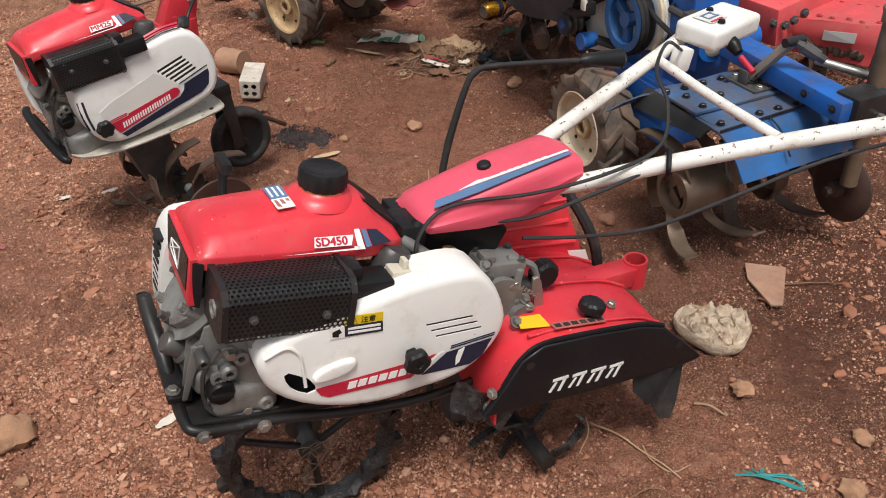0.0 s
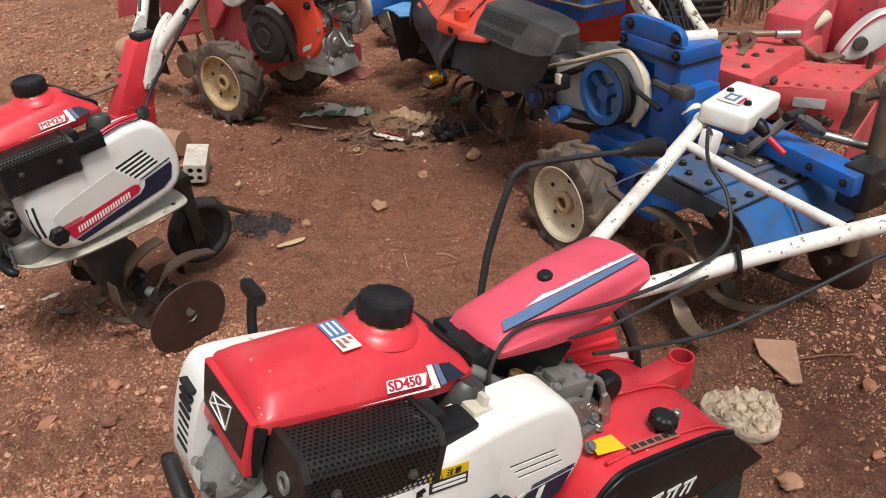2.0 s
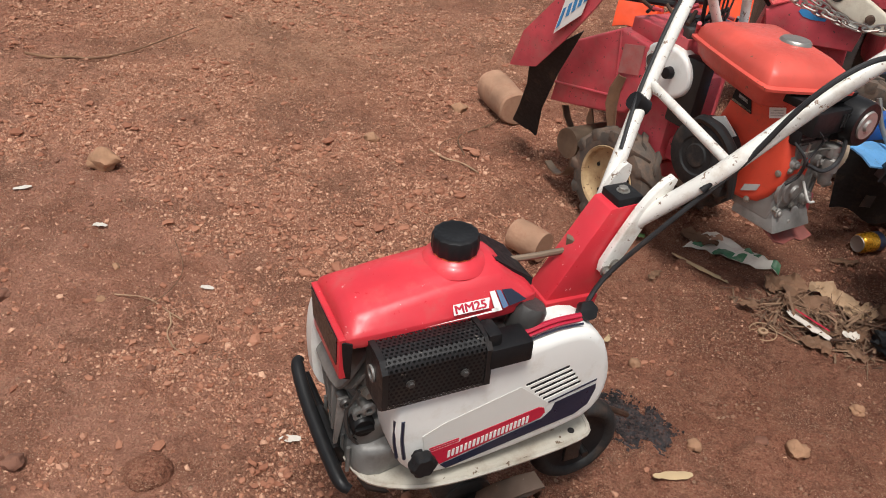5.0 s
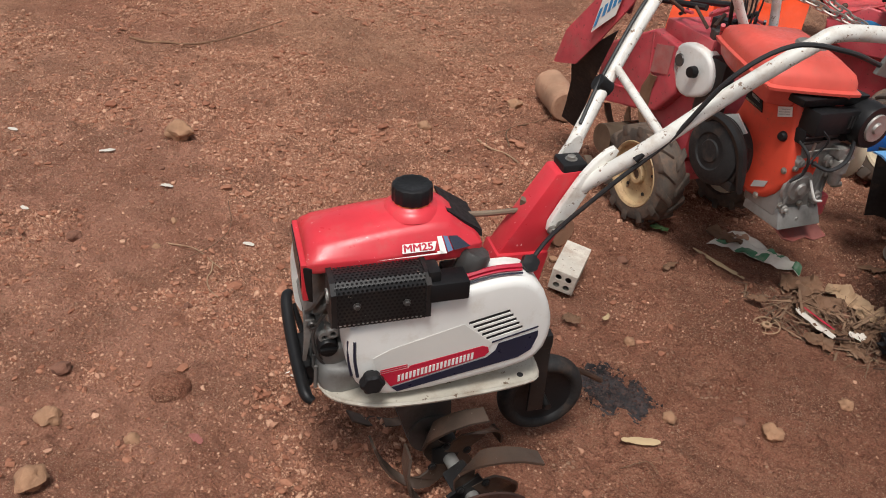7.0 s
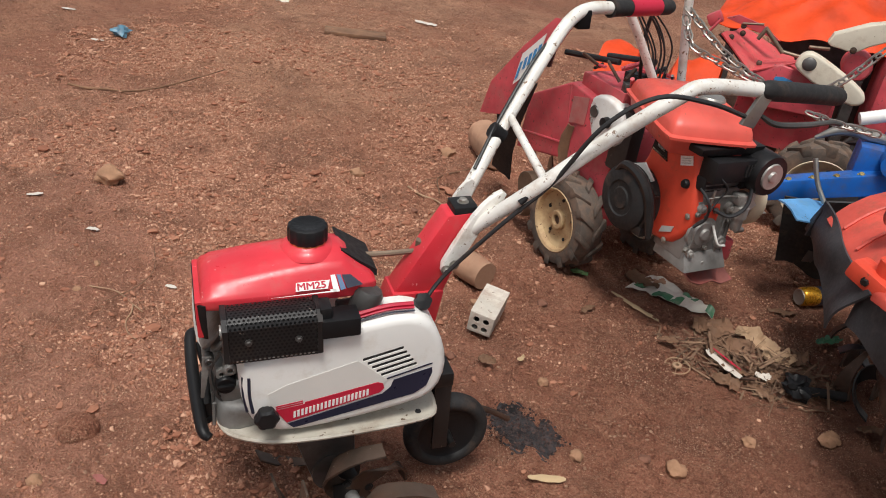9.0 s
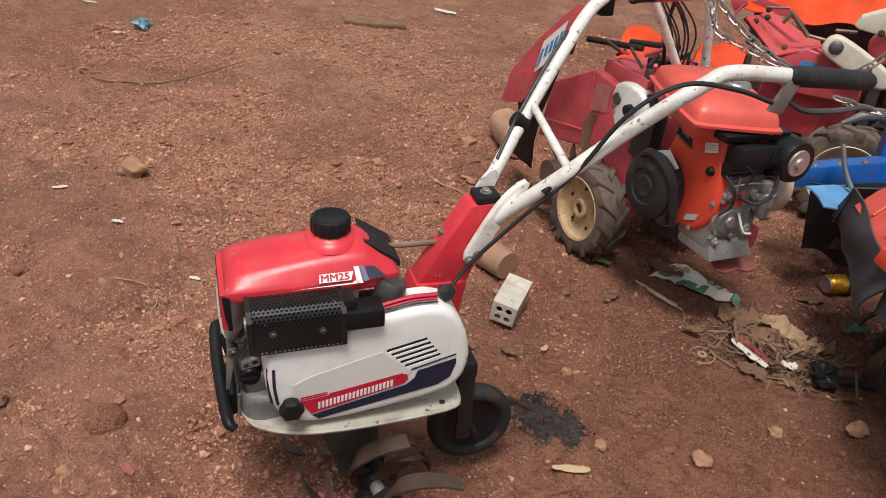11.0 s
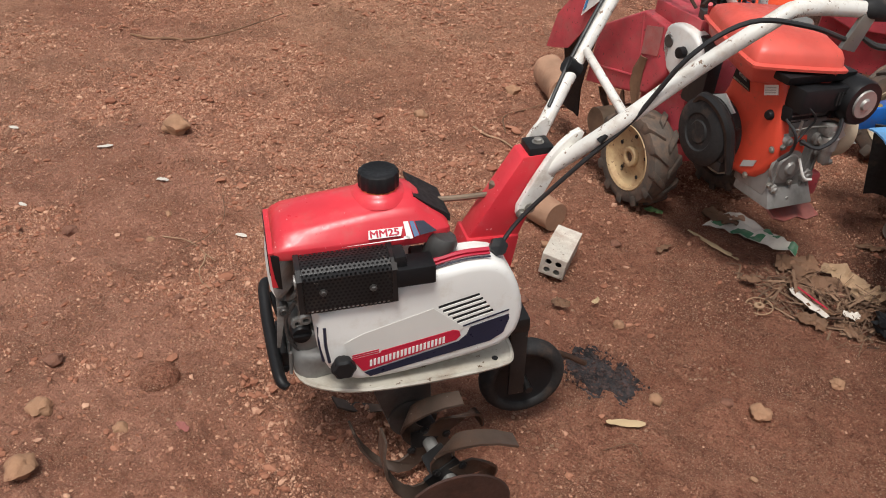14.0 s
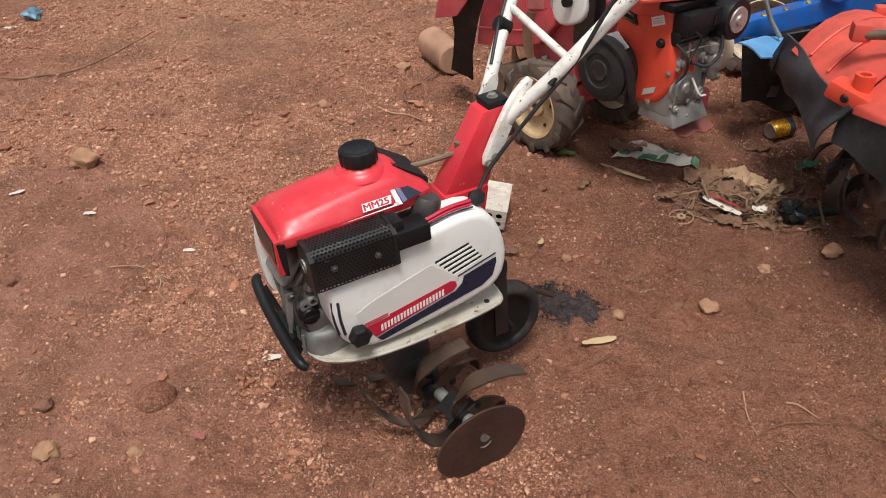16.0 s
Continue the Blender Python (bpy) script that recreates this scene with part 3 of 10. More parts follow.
def front_engine(case):
    """The big engine's front: round barrel, head plate with studs, cast webs and a blower outlet."""
    m = Matrix.Translation((-0.150, -0.005, -0.215)) @ Matrix.Rotation(radians(-52), 4, "Y")
    barrel = part("cylinder_barrel", moved(joined(lathe([(0.001, -0.06), (0.056, -0.06), (0.058, -0.052), (0.058, 0.020), (0.050, 0.026), (0.050, 0.048), (0.044, 0.054), (0.001, 0.054)], 36), lathe([(0.050, 0.026), (0.066, 0.028), (0.067, 0.032), (0.050, 0.034)], 36, closed=True), lathe([(0.055, 0.006), (0.068, 0.008), (0.069, 0.012), (0.055, 0.014)], 36, closed=True), lathe([(0.055, -0.014), (0.068, -0.012), (0.069, -0.008), (0.055, -0.006)], 36, closed=True), lathe([(0.055, -0.034), (0.068, -0.032), (0.069, -0.028), (0.055, -0.026)], 36, closed=True)), m), ALU, case)
    for k in range(6):
        a = k * 1.047 + 0.4
        part("stud", moved(joined(lathe([(0.001, 0), (0.0085, 0), (0.0085, 0.030), (0.001, 0.030)], 12), lathe([(0.001, 0.030), (0.0062, 0.030), (0.0062, 0.040), (0.001, 0.042)], 6)), m @ Matrix.Translation((0.043 * math.cos(a), 0.043 * math.sin(a), 0.026))), ALU_DARK if k % 2 else ALU, barrel)
    for k, (y, z0, z1) in enumerate(((-0.078, -0.200, -0.295), (-0.052, -0.235, -0.310), (-0.022, -0.250, -0.315), (0.012, -0.250, -0.315), (0.045, -0.240, -0.310))):
        part("cast_web", hexa([(-0.200 + 0.004 * k, y, z1), (-0.140, y, z1), (-0.140, y + 0.007, z1), (-0.200 + 0.004 * k, y + 0.007, z1)], [(-0.178, y, z0), (-0.130, y, z0 + 0.02), (-0.130, y + 0.005, z0 + 0.02), (-0.178, y + 0.005, z0)], 0.002), ALU, case)
    part("lower_case", casting(-0.150, -0.020, -0.292, 0.085, 0.150, 0.050, 21, 0.004, 8), ALU, case)
    part("filler_neck", moved(lathe([(0.001, 0.030), (0.014, 0.030), (0.017, 0.026), (0.017, 0.004), (0.024, 0), (0.024, -0.012), (0.001, -0.012)], 22), Matrix.Translation((-0.196, -0.030, -0.262)) @ Matrix.Rotation(radians(-60), 4, "Y")), ALU_DARK, case)
    part("bracket", joined(box(-0.206, -0.020, -0.322, 0.034, 0.110, 0.010, 0.002), box(-0.190, -0.020, -0.305, 0.006, 0.090, 0.036, 0.002)), BLACK_STEEL, case)
    for y in (-0.060, 0.018):
        part("bolt", bolt((-0.214, y, -0.316), (0, 0, 1), 0.008, 0.008), STEEL, case)


def build_engine(owner, code, shift=0.0, housing=0.150, grip_on=True, gy=-0.160, zb=-0.176, gx=-0.170):
    """Fuel tank, cap, face plate, muffler, crankcase, recoil starter. code: the model number printed on the tank; gy, zb, gx: near side, underside and front end of the muffler guard."""
    tank = part("fuel_tank", tank_mesh(), RED, owner, "glossy red steel fuel tank with pressed ridges")
    part("filler_neck", lathe([(0.052, -0.050), (0.047, -0.041), (0.040, -0.036), (0.034, -0.033), (0.031, -0.028), (0.001, -0.028)], 40), RED, tank)
    part("seal_ring", lathe([(0.033, -0.034), (0.0335, -0.030), (0.033, -0.026), (0.028, -0.026), (0.028, -0.034)], 36, closed=True), BRASS, tank, "greasy yellowish seal")
    part("fuel_cap", lathe([(0.026, -0.030), (0.034, -0.029), (0.0350, -0.026), (0.0350, -0.007), (0.0335, -0.002), (0.0300, 0), (0.026, 0.0004), (0.022, -0.0012), (0.001, -0.0012)], 96, wave=0.022, waves=14), BLACK, owner, "black scalloped plastic fuel cap")
    # printing on the tank's side
    o, u, v = V(-0.05, -0.0838, -0.0875), V(1, 0, 0), V(0, 0.030, 0.034)
    part("underline_print", on_plane(flat([(-0.030, -0.0040), (0.085, -0.0040), (0.085, 0.0010), (0.075, 0.0010), (0.075, -0.0015)]), o, u, v), LAMP_WHITE, tank)
    part("number_ground_print", on_plane(flat([(0.016, 0.003), (0.071, 0.003), (0.076, 0.018), (0.018, 0.018)]), o, u, v), LAMP_WHITE, tank)
    part("model_number", on_plane(moved(joined(*(moved(letters(code, 0.0168, 0.0004), Matrix.Translation((d, e, 0.0001 * k))) for k, (d, e) in enumerate(((-0.0005, 0), (0.0005, 0), (0, 0.0004), (0, -0.0004))))), Matrix.Translation((0.0185, 0.0050, 0.0012)) @ Matrix.Diagonal((1.18 if len(code) < 5 else 1.04, 1, 1, 1))), o, u, v), PRINT_RED, tank)
    part("flash_print", on_plane(flat([(0.080, -0.004), (0.091, -0.004), (0.086, 0.026), (0.078, 0.026)]), o, u, v), LAMP_WHITE, tank)
    part("flash_print", on_plane(flat([(0.0930, -0.002), (0.102, 0.0), (0.0955, 0.025), (0.0885, 0.026)]), o, u, v), PRINT_BLUE, tank)
    part("flash_print", on_plane(flat([(0.104, 0.0), (0.133, 0.004), (0.1125, 0.024), (0.0975, 0.025)]), o, u, v), PRINT_NAVY, tank)
    # black strap over the rear of the tank
    part("tank_strap", rings([[V(0.054, y, z + 0.002) for y, z in ((-0.03, -0.043), (0.06, -0.044), (0.06, -0.05), (-0.03, -0.05))], [V(0.085, y, z + 0.002) for y, z in ((-0.035, -0.065), (0.064, -0.066), (0.064, -0.074), (-0.035, -0.074))], [V(0.118, y, z) for y, z in ((-0.035, -0.086), (0.064, -0.087), (0.064, -0.10), (-0.035, -0.10))]]), BLACK, owner, "black rubber strap behind the cap")
    # face plate under the tank's front
    face = part("face_plate", slab([(-0.072, -0.094), (0.072, -0.094), (0.066, -0.168), (-0.064, -0.170)], -0.199, -0.186, 0.003, soften=0), RED, owner, "red plate framing a black panel")
    for ob, dx in ((face, 0),):
        moved_mesh(ob.data, Matrix(((0, 1, 0, 0), (1, 0, 0, 0), (0, 0, 1, 0), (0, 0, 0, 1))))
    part("black_panel", plate([(-0.2005, -0.062, -0.097), (-0.2005, 0.066, -0.097), (-0.2005, 0.060, -0.148), (-0.2005, -0.055, -0.150)], (1, 0, 0), 0.003), BLACK_GLOSS, face)
    # muffler guard
    sec = [(-0.080, -0.0985), (gy + 0.036, -0.0960), (gy + 0.016, -0.0975), (gy + 0.006, -0.1030), (gy + 0.001, -0.1130), (gy, zb + 0.014), (gy + 0.003, zb + 0.005), (gy + 0.012, zb)]

    def shell(x0, x1, out):
        loop = [(-0.070, -0.0985 + out), (gy + 0.034, -0.0955 + out), (gy + 0.013, -0.0975 + out), (gy - out, -0.1120), (gy - out, zb + 0.010), (gy + 0.012, zb - out), (-0.070, zb - out)]
        return rings([[V(x, y, z) for y, z in loop] for x in (x0, x1)])
    guard = part("muffler_guard", perforated(sec, gx, -0.004, 0.0072, 0.0023), BLACK_STEEL, owner, "black perforated steel muffler guard", smooth=0)
    part("muffler", shell(gx + 0.002, -0.006, -0.005), HOLE, owner, "black muffler body behind its guard")
    part("guard_end", shell(gx - 0.008, gx + 0.001, 0.0005), BLACK_STEEL, guard)
    part("guard_rim", shell(-0.006, 0.003, 0.0015), BLACK_STEEL, guard)
    part("outlet", lathe([(0.013, 0), (0.013, 0.004), (0.008, 0.004), (0.008, 0)], 20, "X", closed=True), ALU, guard).data.transform(Matrix.Translation((gx - 0.011, gy + 0.040, -0.140)))
    for x in (gx + 0.033, -0.038):
        part("bolt", bolt((x, gy, -0.142 - 0.05 * (x + 0.038)), (0, -1, 0.0), 0.0048, 0.006), ALU_DARK, guard)
    # front corner shroud between the face plate and the guard
    part("corner_shroud", hexa([(-0.198, -0.060, -0.172), (-0.182, -0.066, -0.175), (-0.182, -0.040, -0.175), (-0.198, -0.040, -0.172)], [(-0.196, -0.072, -0.098), (-0.182, -0.080, -0.098), (-0.182, -0.040, -0.098), (-0.196, -0.040, -0.098)], 0.002), BLACK, owner)
    # air duct at the guard's rear end
    part("air_duct", joined(box(0.034, -0.118, -0.131, 0.068, 0.046, 0.036, 0.004), box(0.010, -0.112, -0.108, 0.022, 0.04, 0.03, 0.006)), BLACK, owner, "black plastic air duct")
    part("carburettor", joined(moved(lathe([(0.001, -0.03), (0.024, -0.03), (0.027, -0.022), (0.027, 0.022), (0.022, 0.030), (0.001, 0.032)], 24), Matrix.Translation((0.088, -0.075, -0.128)) @ Matrix.Rotation(radians(18), 4, "Y")), box(0.070, -0.070, -0.150, 0.06, 0.06, 0.03, 0.006)), ALU_DARK, owner, "grey die-cast intake housing")
    # crankcase with cooling ribs
    case = part("crankcase", casting(-0.075, -0.015 + shift, -0.255, 0.17, 0.19, 0.15, 3, 0.006), ALU, owner, "dirty cast aluminium crankcase")
    if grip_on:
        front_engine(case)
    else:
        part("cylinder_barrel", moved(casting(0, 0, 0, 0.12, 0.13, 0.085, 9, 0.005), Matrix.Translation((-0.105, 0.0 + shift * 0.6, -0.205)) @ Matrix.Rotation(radians(38), 4, "Y")), ALU, case)
    part("sump", casting(-0.125, -0.04 + shift, -0.305, 0.11, 0.16, 0.06, 5, 0.004), ALU, case)
    for i in range(0 if grip_on else 5):
        part("cooling_fin", moved(casting(0, 0, 0, 0.012, 0.150 - 0.006 * i, 0.085, i, 0.002, 4), Matrix.Translation((-0.170 + 0.017 * i, -0.012 + shift * 0.7, -0.186 - 0.012 * i)) @ Matrix.Rotation(radians(38), 4, "Y")), ALU, case)
    for i in range(4):
        part("casting_rib", tube([(-0.11 + 0.022 * i, -0.105 + shift, -0.20), (-0.115 + 0.022 * i, -0.112 + shift, -0.235), (-0.10 + 0.02 * i, -0.108 + shift, -0.275)], 0.004, 6), ALU, case)
    for x, z in ((-0.135, -0.232), (-0.088, -0.268), (-0.165, -0.262)):
        part("boss", moved(lathe([(0.005, 0), (0.010, 0), (0.011, 0.012), (0.005, 0.012)], 14, "Y", closed=True), Matrix.Translation((x, -0.104 + shift, z))), ALU, case)
    for k, (x, z, r) in enumerate(((-0.185, -0.235, 0.009), (-0.150, -0.255, 0.012), (-0.110, -0.240, 0.010), (-0.170, -0.305, 0.012), (-0.135, -0.300, 0.009), (-0.095, -0.315, 0.012), (-0.060, -0.285, 0.010), (-0.045, -0.255, 0.009), (-0.120, -0.205, 0.010))):
        part("boss", moved(lathe([(r * 0.45, -0.01), (r, -0.012), (r * 1.05, 0.010), (r * 0.75, 0.014), (r * 0.45, 0.014), (r * 0.40, 0.004)], 16, "Y", closed=True), Matrix.Translation((x, -0.100 + shift - 0.004 * (k % 3), z))), ALU if k % 3 else ALU_DARK, case)
    for k in range(6):
        part("casting_rib", hexa([V(-0.205 + 0.006 * k, -0.085 + 0.030 * k + shift * 0.6, -0.315), V(-0.199 + 0.006 * k, -0.085 + 0.030 * k + shift * 0.6, -0.315), V(-0.199 + 0.006 * k, -0.079 + 0.030 * k + shift * 0.6, -0.315), V(-0.205 + 0.006 * k, -0.079 + 0.030 * k + shift * 0.6, -0.315)], [V(-0.196, -0.085 + 0.030 * k + shift * 0.6, -0.225), V(-0.180, -0.085 + 0.030 * k + shift * 0.6, -0.225), V(-0.180, -0.080 + 0.030 * k + shift * 0.6, -0.225), V(-0.196, -0.080 + 0.030 * k + shift * 0.6, -0.225)], 0.001), ALU, case)
    part("parting_line", tube([(-0.165, -0.112 + shift, -0.215), (-0.185, -0.108 + shift, -0.262), (-0.165, -0.112 + shift, -0.325), (-0.075, -0.113 + shift, -0.333)], 0.0035, 6), ALU_DARK, case)
    part("flange", lathe([(0.001, 0), (0.034, 0), (0.036, 0.004), (0.036, 0.010), (0.030, 0.014), (0.001, 0.014)], 28, "Y"), ALU, case).data.transform(Matrix.Translation((-0.075, -0.100 + shift, -0.250)))
    part("oil_plug", joined(lathe([(0.001, 0), (0.019, 0), (0.019, 0.02), (0.016, 0.024), (0.001, 0.024)], 16, "Y"), box(0, -0.026, 0, 0.03, 0.008, 0.008, 0.002)), BLACK, case, "black oil filler plug").data.transform(Matrix.Translation((-0.160, -0.098 + shift, -0.285)))
    for x, z in ((-0.150, -0.225), (-0.085, -0.222), (-0.155, -0.318), (-0.120, -0.326), (-0.070, -0.30)):
        part("bolt", bolt((x, -0.104 + shift, z), (0, -1, 0), 0.008, 0.014), STEEL, case)
    # fan housing and pull starter on the far side
    fx = 0.0 if grip_on else 0.004
    shroud = part("fan_housing", slab([(-0.205 + fx, -0.30), (-0.212 + fx, -0.20), (-0.20 + fx, -0.125), (-0.165 + fx, -0.112), (0.0, -0.112), (0.06, -0.13), (0.07, -0.22), (0.03, -0.31), (-0.10, -0.33)], housing, 0.060, 0.02, soften=2), WHITE, owner, "off-white fan housing with black slots")
    for i in range(8 if grip_on else 0):
        part("slot", box(-0.2040 - 0.0004 * abs(i - 5), 0.0975, -0.148 - 0.0125 * i, 0.0125, 0.036, 0.0055, 0.001), HOLE, shroud)
    if grip_on:
        part("starter_grip", joined(tube([(-0.097, 0.138, -0.170), (-0.097, 0.162, -0.125), (-0.097, 0.170, -0.10), (-0.097, 0.170, -0.078)], [0.007, 0.007, 0.007, 0.008], 12), box(-0.097, 0.172, -0.070, 0.018, 0.055, 0.020, 0.007)), BLACK, owner, "black rubber pull-starter grip")
    return tank, face, case


def moved_mesh(me, m):
    me.transform(m)
    me.flip_normals()


# ---- the red tiller in front, nose up on its spiked wheel ----
def build_big_tiller():
    frame_m = Matrix.Translation((-0.067, 1.088, 0.676)) @ pose(0, 0, 0, 0, 14, 28)
    t = thing("power_tiller", frame_m, pose(-0.02, 1.10, 0, 0, 0, 28), "red and white walk-behind tiller resting on its spiked wheel", "power tiller")

    def w(*p):
        return frame_m.inverted() @ Vector(p)
    tank, face, case = build_engine(t, "SD450")
    # star mark drawn as plain strokes
    for a, b in (((-0.020, -0.104), (0.034, -0.118)), ((0.034, -0.118), (-0.010, -0.142)), ((-0.010, -0.142), (-0.020, -0.104)), ((0.040, -0.136), (-0.020, -0.104)), ((0.040, -0.136), (-0.010, -0.142)), ((0.040, -0.136), (0.034, -0.118))):
        part("mark_stroke", tube([(-0.2010, a[0], a[1]), (-0.2010, b[0], b[1])], 0.0011, 6, smooth=False), LAMP_WHITE, face)
    part("tank_label", on_plane(flat([(0, 0), (0.036, 0.0), (0.036, 0.026), (0, 0.026)]), (-0.079, 0.026, -0.0432), (0.05, -1, -0.03), (1, 0.05, 0.12)), PRINT_BLUE, tank, "small dark blue and white notice")
    part("tank_label", on_plane(flat([(0.036, 0), (0.064, 0.0), (0.064, 0.026), (0.036, 0.026)]), (-0.079, 0.026, -0.0432), (0.05, -1, -0.03), (1, 0.05, 0.12)), LAMP_WHITE, tank)
    for i in range(3):
        part("notice_bar", on_plane(flat([(0.004, 0.003 + 0.008 * i), (0.031, 0.003 + 0.008 * i), (0.031, 0.006 + 0.008 * i), (0.004, 0.006 + 0.008 * i)], 0.0014), (-0.079, 0.026, -0.0432), (0.05, -1, -0.03), (1, 0.05, 0.12)), LAMP_WHITE, tank)
        part("notice_bar", on_plane(flat([(0.040, 0.003 + 0.008 * i), (0.058 - 0.006 * i, 0.003 + 0.008 * i), (0.060 - 0.006 * i, 0.008 + 0.008 * i), (0.042, 0.007 + 0.008 * i)], 0.0014), (-0.079, 0.026, -0.0432), (0.05, -1, -0.03), (1, 0.05, 0.12)), WORN_PRINT, tank)
    part("rubber_boot", moved(lathe([(0.001, 0.030), (0.012, 0.030), (0.016, 0.024), (0.014, 0.016), (0.019, 0.010), (0.017, 0.002), (0.022, -0.006), (0.022, -0.04), (0.001, -0.04)], 24), Matrix.Translation((0.067, 0.150, -0.112)) @ Matrix.Rotation(radians(25), 4, "X")), RUBBER, t, "black ribbed rubber boot")
    # belt cover
    outline = [(-0.126, -0.214), (-0.118, -0.190), (-0.085, -0.172), (-0.01, -0.145), (0.086, -0.114), (0.121, -0.107), (0.167, -0.101), (0.200, -0.105), (0.231, -0.131), (0.257, -0.172), (0.267, -0.200), (0.262, -0.232), (0.238, -0.270), (0.205, -0.294), (0.167, -0.306), (0.127, -0.311), (0.090, -0.322), (0.033, -0.322), (-0.023, -0.312), (-0.069, -0.294), (-0.106, -0.266), (-0.122, -0.235)]
    slots = [[(0.121 + 0.010 * i, -0.1835 - 0.0115 * i), (0.199 + 0.010 * i, -0.1780 - 0.0115 * i), (0.2000 + 0.010 * i, -0.1820 - 0.0115 * i), (0.1220 + 0.010 * i, -0.1875 - 0.0115 * i)] for i in range(3)]
    broken = [(-0.088, -0.238), (-0.082, -0.234), (-0.068, -0.241), (-0.052, -0.249), (-0.040, -0.264), (-0.038, -0.273), (-0.050, -0.277), (-0.064, -0.271), (-0.076, -0.262), (-0.084, -0.250)]
    cover = part("belt_cover", slab(outline, -0.158, -0.085, 0.016, slots + [broken], 1), WHITE, t, "off-white plastic belt cover, cracked at its lower front corner")
    # Black sheets added inside the cover in place of its inner shade.
    part("cover_shade", slab([(x * 0.97, z * 0.985 - 0.004) for x, z in outline], -0.125, -0.120, 0, (), 1), HOLE, cover)
    part("slot_shade", box(0.175, -0.1550, -0.204, 0.118, 0.003, 0.060, 0), HOLE, cover)
    part("cover_boss", moved(slab([(-0.048, -0.244), (-0.030, -0.230), (0.012, -0.220), (0.020, -0.236), (-0.002, -0.252), (-0.044, -0.260)], -0.166, -0.155, 0.006, (), 2), Matrix.Identity(4)), WHITE, cover)
    part("cover_step", tube([(-0.118, -0.158, -0.205), (-0.09, -0.1595, -0.190), (-0.07, -0.1595, -0.205), (-0.062, -0.1595, -0.232), (-0.055, -0.1595, -0.262)], 0.0025, 8), WHITE, cover)
    o, u, v = V(0, -0.1586, 0), V(1, 0, 0), V(0, 0, 1)
    part("stripe_print", on_plane(flat([(-0.040, -0.270), (0.121, -0.247), (0.148, -0.240), (0.112, -0.2785), (-0.018, -0.2885), (-0.030, -0.283)]), o, u, v), PRINT_RED, cover, "torn red stripe")
    for bar in bars(8, -0.018, -0.2785, 0.0125, 0.0125, 0.0035):
        part("brand_bar", on_plane(moved(bar, Matrix.Translation((0, 0, 0.0012)) @ Matrix.Rotation(radians(5.5), 4, "Z")), o, u, v), LAMP_WHITE, cover)
    part("stripe_print", on_plane(flat([(0.152, -0.241), (0.160, -0.238), (0.126, -0.276), (0.117, -0.2765)]), o, u, v), LAMP_WHITE, cover)
    part("stripe_print", on_plane(flat([(0.166, -0.241), (0.243, -0.226), (0.232, -0.257), (0.213, -0.271), (0.130, -0.277)]), o, u, v), PRINT_NAVY, cover)
    for i in range(2):
        part("stripe_print", on_plane(flat([(0.172, -0.2335 + 0.004 * i), (0.246, -0.2195 + 0.004 * i), (0.246, -0.2215 + 0.004 * i), (0.171, -0.2355 + 0.004 * i)]), o, u, v), PRINT_NAVY, cover)
    part("patch_print", on_plane(moved(flat([(0.186, -0.240), (0.196, -0.235), (0.192, -0.262), (0.186, -0.268), (0.184, -0.252)]), Matrix.Translation((0, 0, 0.001))), o, u, v), LAMP_WHITE, cover)
    part("caution_label", on_plane(flat([(-0.011, -0.151), (0.046, -0.150), (0.048, -0.165), (-0.009, -0.166)]), o, u, v), PRINT_YELLOW, cover, "yellow caution label")
    part("caution_label", on_plane(flat([(-0.009, -0.1662), (0.048, -0.1652), (0.051, -0.183), (-0.006, -0.1845)]), o, u, v), PRINT_NAVY, cover)
    part("caution_label", on_plane(flat([(-0.031, -0.1672), (-0.0094, -0.1664), (-0.0064, -0.1848), (-0.028, -0.1862)]), o, u, v), LAMP_WHITE, cover)
    part("caution_mark", on_plane(flat([(-0.026, -0.174), (-0.016, -0.170), (-0.012, -0.176), (-0.017, -0.179), (-0.015, -0.183), (-0.025, -0.182)], 0.0014), o, u, v), BLACK, cover)
    part("caution_type", on_plane(moved(letters("\u26a0 \u6ce8\u610f", 0.0115, 0.0003), Matrix.Translation((-0.004, -0.1630, 0.0012)) @ Matrix.Rotation(radians(1), 4, "Z")), o, u, v), BLACK, cover)
    for i in range(2):
        part("notice_bar", on_plane(moved(flat([(-0.004 + 0.001 * i, -0.1695 - 0.0068 * i), (0.045 + 0.001 * i, -0.1686 - 0.0068 * i), (0.0455 + 0.001 * i, -0.1722 - 0.0068 * i), (-0.0035 + 0.001 * i, -0.1731 - 0.0068 * i)]), Matrix.Translation((0, 0, 0.001))), o, u, v), LAMP_WHITE, cover)
    part("cover_knob", moved(lathe([(0.001, 0), (0.010, 0), (0.010, 0.012), (0.018, 0.014), (0.0195, 0.018), (0.0195, 0.026), (0.016, 0.030), (0.007, 0.030), (0.006, 0.028), (0.001, 0.028)], 60, "Y", 0.08, 5), Matrix.Translation((0.105, -0.158, -0.233))), BLACK, cover, "black five-lobed plastic knob")
    part("cable_bracket", joined(box(0.085, -0.112, -0.116, 0.030, 0.028, 0.012, 0.002), box(0.092, -0.112, -0.106, 0.008, 0.016, 0.020, 0.002)), WHITE_DIRTY, cover, "cream painted cable bracket")
    # undercarriage
    part("skid_bar", tube([(-0.195, -0.125, -0.350), (-0.09, -0.125, -0.343), (0.06, -0.120, -0.362), (0.17, -0.115, -0.365), (0.30, -0.105, -0.350)], 0.008, 10), BLACK_STEEL, t)
